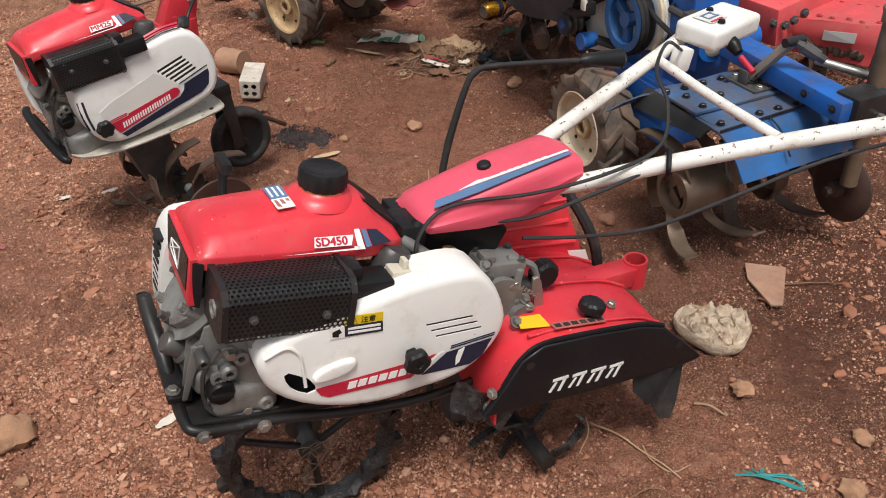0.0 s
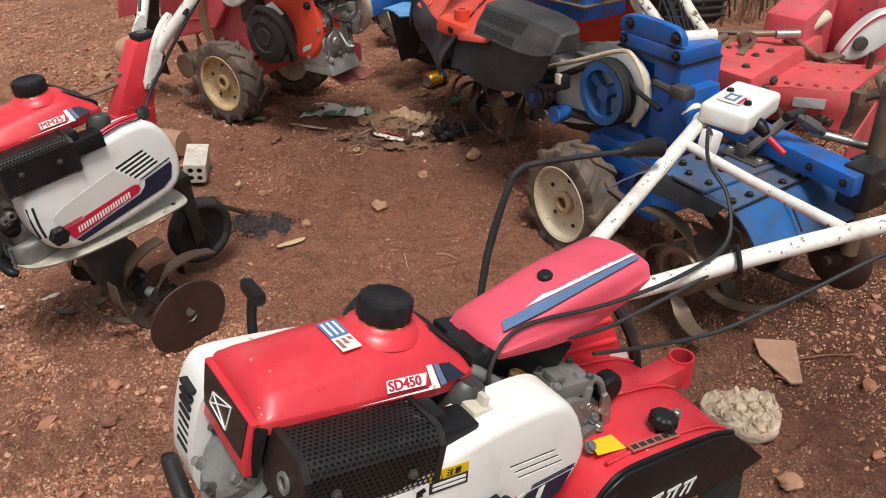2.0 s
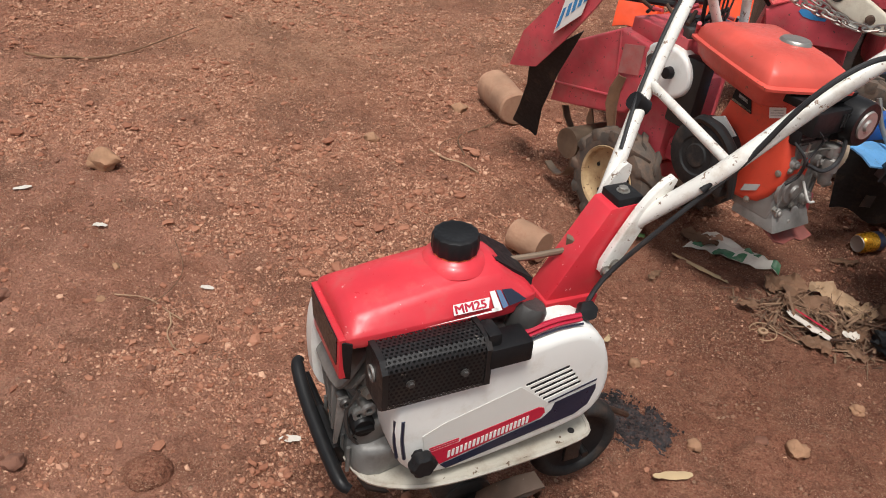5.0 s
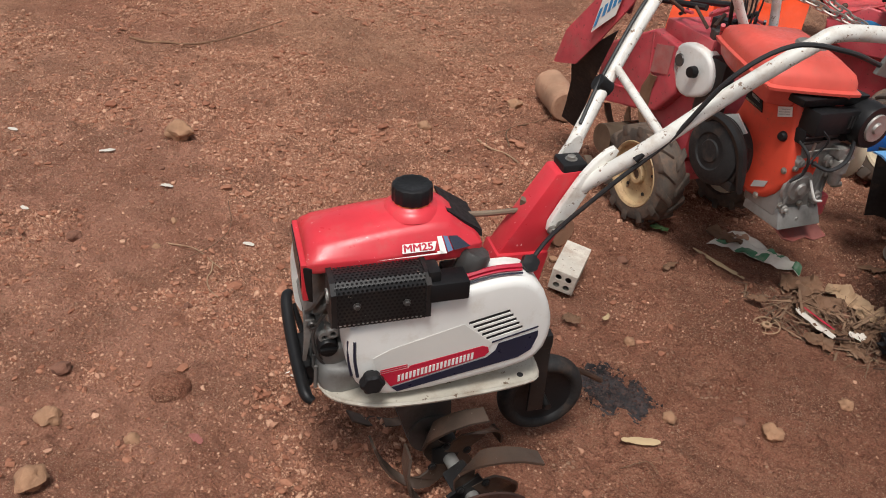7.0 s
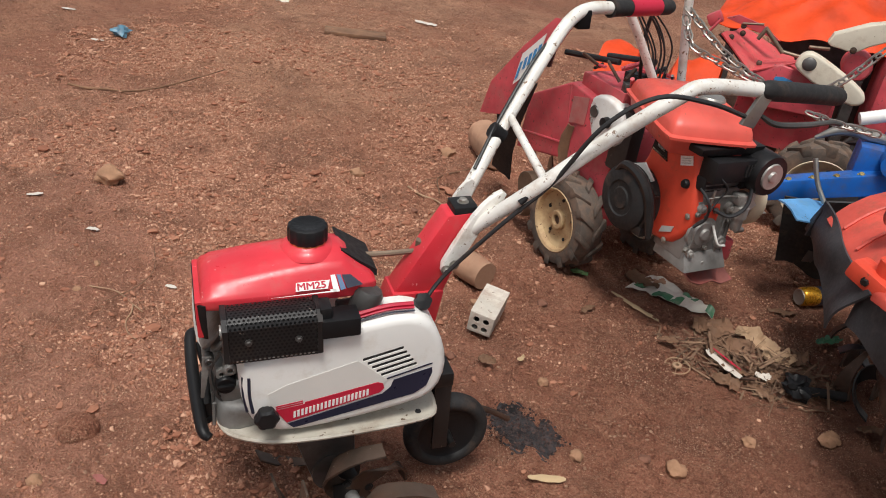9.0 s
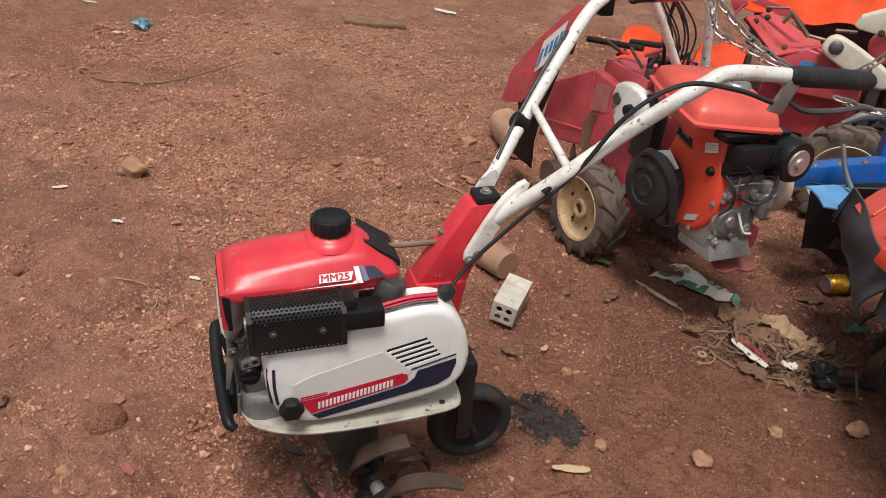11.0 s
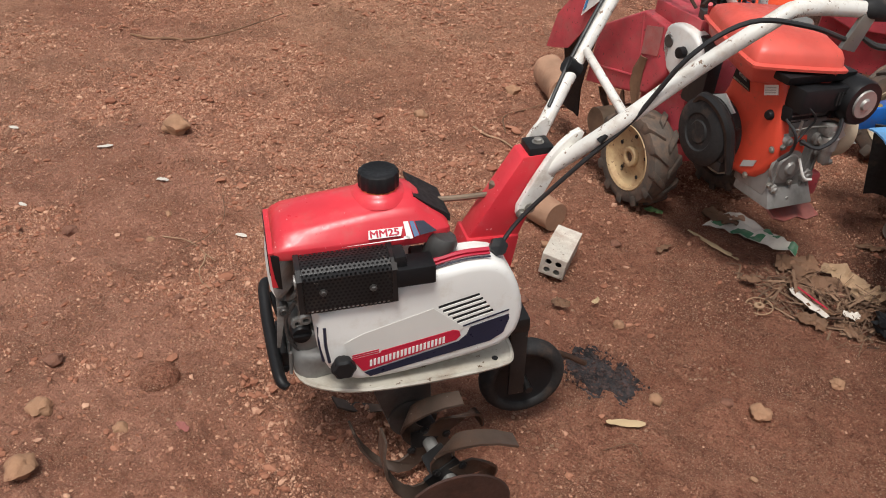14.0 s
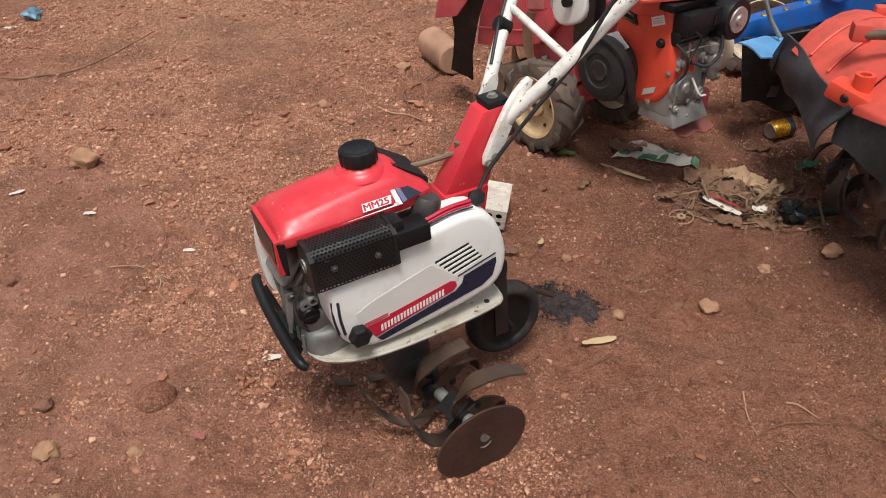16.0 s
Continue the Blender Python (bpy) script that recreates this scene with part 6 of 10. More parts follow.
def build_orange_engine_tiller():
    m = pose(-0.63, 3.40, 0, 0, 0, 139)
    t = thing("power_tiller", m, m, "red tiller with an orange engine and lugged tyres", "power tiller", "parked tillers")
    agri_wheel(t, V(0, -0.045, 0.165), 0.165, -0.10, RIM_RUST, 0.3)
    agri_wheel(t, V(0, -0.42, 0.165), 0.165, 0.10, CREAM, 0.7)
    # engine
    def near(bm, x, y, z):
        return moved(bm, Matrix.Translation((x, y, z)) @ Matrix.Rotation(math.pi, 4, "Z"))
    shell = part("recoil_housing", slab([(-0.300, 0.515), (-0.318, 0.600), (-0.36, 0.642), (-0.498, 0.645), (-0.512, 0.55), (-0.546, 0.43), (-0.502, 0.345), (-0.435, 0.318), (-0.36, 0.33), (-0.29, 0.38), (-0.265, 0.45)], -0.035, -0.13, 0.020, (), 1), ORANGE, t, "orange pressed-steel engine cowl, chipped")
    drum = part("recoil_starter", near(lathe([(0.001, 0.060), (0.030, 0.060), (0.034, 0.056), (0.050, 0.056), (0.054, 0.060), (0.082, 0.058), (0.096, 0.048), (0.100, 0.030), (0.100, -0.01), (0.001, -0.01)], 48, "Y"), -0.312, -0.030, 0.402), RUBBER, shell, "scuffed black recoil starter drum")
    part("starter_bracket", joined(tube([(-0.262, 0.020, 0.470), (-0.300, 0.024, 0.502), (-0.360, 0.020, 0.492), (-0.405, 0.012, 0.450), (-0.425, 0.005, 0.385), (-0.435, 0.0, 0.330)], [0.008, 0.013, 0.015, 0.016, 0.014, 0.008], 8), box(-0.398, -0.008, 0.40, 0.030, 0.035, 0.10, 0.005), box(-0.36, -0.008, 0.335, 0.10, 0.04, 0.03, 0.006)), BLACK_STEEL, drum, "black steel starter bracket")
    part("bolt", bolt((-0.415, 0.012, 0.43), (0, 1, 0), 0.008, 0.008), STEEL, drum)
    for k in range(4):
        part("vent_slot", box(-0.33 - 0.012 * k, 0.0135, 0.330, 0.005, 0.002, 0.018, 0), HOLE, drum)
    part("white_strip", plate([(-0.290, -0.016, 0.500), (-0.332, -0.016, 0.521), (-0.384, -0.016, 0.486), (-0.350, -0.016, 0.460)], (0, 1, 0), 0.006), PRINT_PALE, shell, "scraped pale strip")
    lab = part("white_label", plate([(-0.436, -0.0335, 0.585), (-0.479, -0.0335, 0.602), (-0.488, -0.0335, 0.578), (-0.445, -0.0335, 0.560)], (0, 1, 0), 0.002), LAMP_WHITE, shell, "small white rating label")
    for k in range(3):
        part("print_bar", plate([(-0.441 - 0.002 * k, -0.0325, 0.581 - 0.006 * k), (-0.476 - 0.002 * k, -0.0325, 0.595 - 0.006 * k), (-0.477 - 0.002 * k, -0.0325, 0.592 - 0.006 * k), (-0.442 - 0.002 * k, -0.0325, 0.578 - 0.006 * k)], (0, 1, 0), 0.001), PRINT_GREY, lab)
    part("white_label", plate([(-0.436, -0.0335, 0.350), (-0.480, -0.0335, 0.372), (-0.486, -0.0335, 0.392), (-0.442, -0.0335, 0.372)], (0, 1, 0), 0.002), PRINT_GREY, shell)
    name = part("brand_plate", plate([(-0.326, -0.0335, 0.592), (-0.378, -0.0335, 0.584), (-0.392, -0.0335, 0.548), (-0.322, -0.0335, 0.560)], (0, 1, 0), 0.002), BLACK, shell, "black name plate with an orange stripe")
    part("brand_bar", plate([(-0.340, -0.0325, 0.584), (-0.370, -0.0325, 0.578), (-0.374, -0.0325, 0.569), (-0.342, -0.0325, 0.575)], (0, 1, 0), 0.001), LAMP_WHITE, name)
    part("stripe_print", plate([(-0.325, -0.0325, 0.566), (-0.388, -0.0325, 0.555), (-0.390, -0.0325, 0.550), (-0.324, -0.0325, 0.561)], (0, 1, 0), 0.001), CREAM, name)
    part("stop_button", near(lathe([(0.001, 0.012), (0.010, 0.011), (0.013, 0.006), (0.014, 0), (0.001, 0)], 18, "Y"), -0.481, -0.035, 0.521), BLACK, shell)
    for x, z in ((-0.345, 0.622), (-0.485, 0.628), (-0.520, 0.44), (-0.46, 0.335)):
        part("bolt", bolt((x, -0.036, z), (0, 1, 0), 0.007, 0.005), STEEL, shell)
    tm = Matrix.Translation((-0.331, -0.120, 0)) @ Matrix.Rotation(radians(-21), 4, "Z")
    plan = chaikin([V(-1, -0.84), V(-0.9, -1), V(0.9, -1), V(1, -0.84), V(1, 0.84), V(0.9, 1), V(-0.9, 1), V(-1, 0.84)], 2)
    tank = part("fuel_tank", moved(rings([[V(p.x * 0.200 * k, p.y * 0.124 * k, z) for p in plan] for k, z in ((0.80, 0.600), (0.90, 0.618), (0.95, 0.648), (1.04, 0.652), (1.045, 0.659), (0.975, 0.663), (0.955, 0.682), (0.90, 0.698), (0.74, 0.712), (0.70, 0.716), (0.3, 0.720))]), tm), ORANGE_FADED, t, "faded orange pressed-steel fuel tank with a seam flange")
    part("tank_cap", moved(lathe([(0.001, 0.012), (0.036, 0.012), (0.04, 0.008), (0.042, 0)], 28, "Z"), tm @ Matrix.Translation((-0.02, -0.045, 0.716))), STEEL, tank)
    blk = part("engine_block", joined(box(-0.470, -0.122, 0.395, 0.125, 0.150, 0.190, 0.010, 3), box(-0.478, -0.128, 0.500, 0.110, 0.130, 0.050, 0.008), hexa([(-0.560, -0.205, 0.278), (-0.42, -0.205, 0.278), (-0.42, -0.045, 0.278), (-0.560, -0.045, 0.278)], [(-0.536, -0.195, 0.330), (-0.42, -0.195, 0.330), (-0.42, -0.050, 0.330), (-0.536, -0.050, 0.330)], 0.006)), ALU, t, "dirty cast aluminium engine block")
    head = part("cylinder_head", joined(box(-0.485, -0.115, 0.570, 0.080, 0.120, 0.095, 0.006), box(-0.520, -0.150, 0.560, 0.040, 0.060, 0.060, 0.008)), ALU_DARK, blk, "soot-dark finned cylinder head")
    for k in range(7):
        part("cooling_fin", box(-0.503, -0.112, 0.528 + 0.0135 * k, 0.078, 0.134, 0.0045, 0.001), ALU_DARK, head)
    part("crank_cover", moved(lathe([(0.001, -0.016), (0.014, -0.016), (0.018, -0.010), (0.034, -0.008), (0.038, -0.002), (0.050, 0.0), (0.052, 0.008), (0.001, 0.008)], 30, "X"), Matrix.Translation((-0.536, -0.092, 0.392))), ALU_LIGHT, blk)
    for y, z, h in ((-0.185, 0.40, 0.17), (-0.160, 0.40, 0.15), (-0.060, 0.35, 0.07), (-0.125, 0.325, 0.03)):
        part("casting_rib", box(-0.535, y, z, 0.010, 0.006, h, 0.0015), ALU, blk)
    for y, z, r in ((-0.165, 0.465, 0.016), (-0.178, 0.430, 0.013), (-0.060, 0.470, 0.012), (-0.170, 0.355, 0.018), (-0.065, 0.330, 0.012), (-0.115, 0.300, 0.010)):
        part("boss", moved(lathe([(0.001, -0.016), (r * 0.5, -0.016), (r * 0.55, -0.010), (r, -0.009), (r * 1.1, 0.006), (0.001, 0.006)], 16, "X"), Matrix.Translation((-0.536, y, z))), ALU_LIGHT, blk)
    for y, z in ((-0.045, 0.345), (-0.115, 0.345), (-0.05, 0.455), (-0.115, 0.46), (-0.165, 0.30), (-0.06, 0.30)):
        part("bolt", bolt((-0.538, y, z), (-1, 0, 0), 0.007, 0.008), STEEL, blk)
    carb = part("carburettor", joined(moved(lathe([(0.001, -0.050), (0.013, -0.050), (0.016, -0.042), (0.016, -0.012), (0.021, -0.010), (0.021, 0.022), (0.012, 0.026), (0.012, 0.040), (0.001, 0.042)], 20), Matrix.Translation((-0.560, -0.185, 0.455))), box(-0.548, -0.185, 0.497, 0.040, 0.046, 0.032, 0.006)), ALU_LIGHT, t, "bright aluminium carburettor bowl")
    part("drain_boss", moved(lathe([(0.001, 0), (0.008, 0), (0.008, 0.026), (0.001, 0.026)], 12, "Y"), Matrix.Translation((-0.560, -0.19, 0.402))), STEEL, carb)
    part("governor_rod", joined(tube([(-0.548, -0.06, 0.505), (-0.556, -0.12, 0.512), (-0.556, -0.175, 0.505)], 0.0025, 6), tube([(-0.548, -0.075, 0.47), (-0.55, -0.075, 0.53)], 0.004, 6, smooth=False)), STEEL, t)
    part("wiring", tube([(-0.53, -0.05, 0.60), (-0.56, -0.07, 0.57), (-0.565, -0.10, 0.54), (-0.555, -0.09, 0.50), (-0.56, -0.055, 0.455)], 0.003, 6), CABLE, t)
    part("fuel_hose", tube([(-0.555, -0.085, 0.475), (-0.580, -0.125, 0.462), (-0.585, -0.170, 0.490), (-0.57, -0.185, 0.545), (-0.54, -0.18, 0.60)], 0.0055, 8), CABLE, t)
    part("fuel_hose", tube([(-0.550, -0.110, 0.42), (-0.575, -0.120, 0.375), (-0.575, -0.15, 0.365)], 0.0035, 8), PRINT_PALE, t)
    part("ignition_lead", tube([(-0.53, -0.04, 0.53), (-0.565, -0.05, 0.50), (-0.56, -0.06, 0.45), (-0.545, -0.04, 0.42)], 0.004, 8), CABLE, t)
    part("side_shroud", hexa([(-0.53, -0.005, 0.622), (-0.42, -0.005, 0.622), (-0.42, -0.22, 0.617), (-0.53, -0.22, 0.617)], [(-0.538, 0.0, 0.645), (-0.42, 0.0, 0.645), (-0.42, -0.23, 0.645), (-0.538, -0.23, 0.645)], 0.006), BLACK, t, "black heat shield under the tank")
    part("belt_strap", sheet([[V(-0.535 + 0.01 * i, -0.218 - 0.04 * s - 0.012 * i * i, 0.50 - 0.03 * i) for s in (0, 1)] for i in range(4)], 0.006), PRINT_PALE, t, "pale plastic shield")
    filt = part("air_filter", joined(moved(lathe([(0.001, 0), (0.056, 0), (0.060, 0.01), (0.060, 0.11), (0.054, 0.12), (0.001, 0.12)], 32, "X"), Matrix.Translation((-0.585, -0.228, 0.575))), box(-0.50, -0.235, 0.575, 0.08, 0.10, 0.10, 0.02)), BLACK, t, "black canister air filter")
    part("filter_box", joined(box(-0.533, -0.126, 0.585, 0.060, 0.168, 0.064, 0.008), box(-0.515, -0.075, 0.540, 0.050, 0.070, 0.040, 0.006), box(-0.520, -0.190, 0.550, 0.060, 0.050, 0.05, 0.006)), BLACK, filt, "black plastic filter box")
    for k in range(5):
        part("vent_slot", box(-0.5658, -0.196 + 0.011 * k, 0.588, 0.003, 0.005, 0.034, 0), HOLE, filt)
    part("filter_face", moved(lathe([(0.001, -0.004), (0.012, -0.004), (0.016, 0.002), (0.036, 0.0), (0.038, 0.006), (0.001, 0.006)], 28, "X"), Matrix.Translation((-0.590, -0.228, 0.575))), ALU_LIGHT, filt)
    part("belt_shroud", moved(lathe([(0.001, 0), (0.085, 0), (0.09, 0.01), (0.09, 0.05), (0.001, 0.05)], 30, "Y"), Matrix.Translation((-0.43, -0.285, 0.44))), CREAM, t)
    part("front_stand", sheet([[V(-0.42 - 0.042 * i, -0.10 - 0.042 * j, 0.285 - 0.016 * i - 0.004 * j - (0.012 if i == 3 and j in (1, 3) else 0)) for j in range(5)] for i in range(4)], 0.006), WORN_PRINT, t, "scraped red steel front stand plate")
    part("chassis", joined(box(-0.20, -0.20, 0.30, 0.62, 0.14, 0.07, 0.012), box(0.02, -0.20, 0.38, 0.22, 0.20, 0.26, 0.02), box(-0.02, -0.22, 0.20, 0.12, 0.36, 0.08, 0.02)), RED_OLD, t, "dusty red chassis and transmission case")
    part("case_guard", box(-0.135, -0.10, 0.50, 0.09, 0.05, 0.20, 0.01), BLACK_STEEL, t)
    chain = part("chain_cover", slab([(0.045, 0.560), (-0.005, 0.615), (-0.12, 0.605), (-0.160, 0.545), (-0.14, 0.480), (-0.02, 0.440)], -0.06, -0.11, 0.012, (), 2), WHITE, t, "white chain cover with a black knob")
    part("cover_knob", moved(lathe([(0.001, 0.03), (0.016, 0.028), (0.018, 0.01), (0.008, 0.0)], 16, "Y"), Matrix.Translation((-0.09, -0.058, 0.545)) @ Matrix.Rotation(math.pi, 4, "Z")), BLACK, chain)
    part("cover_disc", moved(lathe([(0.001, 0.004), (0.018, 0.004), (0.020, 0)], 18, "Y"), Matrix.Translation((-0.005, -0.059, 0.550)) @ Matrix.Rotation(math.pi, 4, "Z")), ALU_DARK, chain)
    # rotary with its wide side wing
    wing = part("side_wing", sheet([[V(0.485, 0.06, 0.37), V(0.425, 0.055, 0.385), V(0.365, 0.05, 0.405)], [V(0.44, 0.062, 0.50), V(0.35, 0.057, 0.51), V(0.255, 0.050, 0.53)], [V(0.30, 0.05, 0.665), V(0.24, 0.047, 0.66), V(0.165, 0.040, 0.655)], [V(0.175, 0.03, 0.795), V(0.135, 0.025, 0.80), V(0.10, 0.015, 0.79)]], 0.006), RED_OLD, t, "dusty red steel wing with a diamond decal")
    part("wing_decal", plate([(0.293, 0.0655, 0.539), (0.272, 0.0620, 0.650), (0.176, 0.0500, 0.745), (0.200, 0.0545, 0.625)], (0, 1, -0.1), 0.002), LAMP_WHITE, wing, "white and blue diamond decal")
    part("wing_decal", plate([(0.286, 0.0672, 0.556), (0.272, 0.0640, 0.622), (0.262, 0.0630, 0.630), (0.274, 0.0662, 0.570)], (0, 1, -0.1), 0.002), PRINT_SKY, wing)
    for k in range(4):
        part("wing_decal", plate([(0.258 - 0.019 * k, 0.0628 - 0.0022 * k, 0.600 + 0.020 * k), (0.254 - 0.019 * k, 0.0612 - 0.0022 * k, 0.640 + 0.020 * k), (0.243 - 0.019 * k, 0.0600 - 0.0022 * k, 0.650 + 0.020 * k), (0.247 - 0.019 * k, 0.0616 - 0.0022 * k, 0.610 + 0.020 * k)], (0, 1, -0.1), 0.002), PRINT_SKY, wing)
    # Flap drawn longer than real; its black fills in the shaded underside.
    part("wing_flap_and_shade", sheet([[V(0.42 - 0.055 * i, 0.030, 0.41 + 0.042 * i), V(0.48 - 0.035 * i, -0.03, 0.30 + 0.020 * i), V(0.58 - 0.030 * i, -0.10, 0.17 + 0.008 * i), V(0.66 - 0.036 * i, -0.15, 0.07 + 0.006 * math.sin(3 * i))] for i in range(5)], 0.006), RUBBER, t, "black rubber flap, lengthened to stand in for the dark underside")
    part("rotary_box", joined(slab([(0.388, 0.268), (0.360, 0.480), (0.140, 0.598), (-0.010, 0.582), (-0.022, 0.450), (0.050, 0.360), (0.155, 0.325)], -0.06, -0.36, 0.010, (), 0), box(0.02, -0.21, 0.612, 0.22, 0.24, 0.05, 0.006)), RED_OLD, t, "dented red rotary cover box")
    part("pressed_fold", tube([(0.378, -0.0585, 0.338), (0.22, -0.0575, 0.372), (0.09, -0.0585, 0.398)], 0.004, 6), RED_OLD, t)
    part("pressed_fold", tube([(0.136, -0.0585, 0.590), (0.115, -0.0575, 0.480), (0.098, -0.0585, 0.380)], 0.0035, 6), RED_OLD, t)
    part("box_print", plate([(0.11, -0.0585, 0.47), (0.03, -0.0585, 0.49), (0.03, -0.0585, 0.58), (0.11, -0.0585, 0.56)], (0, 1, 0), 0.002), STENCIL, t, "worn pale stencil patch")
    part("cloth_scrap", sheet([[V(0.10 - 0.012 * i + 0.02 * math.sin(j), -0.05 + 0.008 * math.sin(i + j), 0.47 - 0.05 * j) for i in range(4)] for j in range(5)], 0.003), DRY_LEAF, t, "hanging dirty cloth strip")
    axle = part("tine_axle", tube([(0.20, -0.34, 0.20), (0.20, 0.0, 0.20)], 0.05, 18, smooth=False), RUST_PALE, t)
    for k in range(7):
        part("tine", tine(V(0.20, -0.32 + 0.05 * k, 0.20), k * 1.75, 0.19, 0.03 * (1 if k % 2 else -1), 0.04), RUST_PALE, axle)
    # raised handlebars with their cables
    for a in (((-0.1, -0.19, 0.66), (-0.1, -0.164, 0.70), (-0.1, -0.002, 0.905), (-0.1, 0.178, 1.035), (-0.1, 0.34, 1.14)), ((-0.1, -0.295, 0.65), (-0.1, -0.286, 0.70), (-0.1, -0.238, 0.90), (-0.1, -0.228, 0.985), (-0.1, -0.20, 1.022), (-0.1, -0.052, 1.055), (-0.1, 0.1, 1.08))):
        part("handlebar", tube(a, 0.0135, 12), WHITE_TUBE, t, "chipped white tube handlebar")
    rr = random.Random(8)
    for i in range(7):
        o = V(-0.014 * rr.random(), 0.014 * i - 0.045, 0.02 * rr.random())
        part("cable", tube([V(-0.08, -0.20, 0.65) + o * 0.6, V(-0.085, -0.185 + 0.01 * rr.random(), 0.76) + o, V(-0.095, -0.11 + 0.02 * rr.random(), 0.86) + o * 0.8, V(-0.108, -0.022, 0.915) + o * 0.25, V(-0.110, 0.075, 0.985) + o * 0.2, V(-0.105, 0.165, 1.050) + o * 0.3], 0.0028, 6), CABLE, t)
    part("gear_lever", joined(tube([(-0.06, -0.17, 0.62), (-0.08, -0.12, 0.80), (-0.1, -0.115, 0.93)], 0.006, 8), tube([(-0.1, -0.115, 0.93), (-0.1, -0.113, 0.99)], 0.014, 10, smooth=False)), BLACK_STEEL, t)
    part("blue_rag", sheet([[V(-0.05 - 0.03 * i, -0.24 - 0.03 * j, 0.655 + 0.02 * math.sin(2.1 * i + 1.3 * j)) for j in range(4)] for i in range(5)], 0.004), PRINT_BLUE, t)
    # linkage on the rotary box
    rr = random.Random(31)
    for k in range(16):
        p = V(0.10 - 0.20 * rr.random(), -0.08 - 0.22 * rr.random(), 0.645 + 0.03 * rr.random())
        q = p + V(0.13 * (rr.random() - 0.5), 0.13 * (rr.random() - 0.5), 0.05 * rr.random())
        part("link_rod", tube([p, q], 0.004 + 0.006 * rr.random(), 8, smooth=False), (BLACK_STEEL, RUST, ALU_DARK, RED_OLD)[k % 4], t)
    for k in range(7):
        p = V(0.08 - 0.18 * rr.random(), -0.09 - 0.20 * rr.random(), 0.640 + 0.02 * rr.random())
        part("bracket", moved(box(0, 0, 0, 0.03 + 0.04 * rr.random(), 0.02 + 0.03 * rr.random(), 0.02 + 0.03 * rr.random(), 0.003), Matrix.Translation(p) @ Matrix.Rotation(rr.random() * 3, 4, "Z")), (ALU_DARK, BLACK_STEEL, RED_OLD)[k % 3], t)
    for p, q in (((0.26, -0.10, 0.66), (0.05, -0.16, 0.69)), ((0.22, -0.25, 0.66), (0.02, -0.28, 0.70)), ((0.30, -0.07, 0.60), (0.25, -0.05, 0.74))):
        part("link_rod", tube([p, q], 0.010, 8, smooth=False), BLACK_STEEL, t)
    return t


build_orange_engine_tiller()


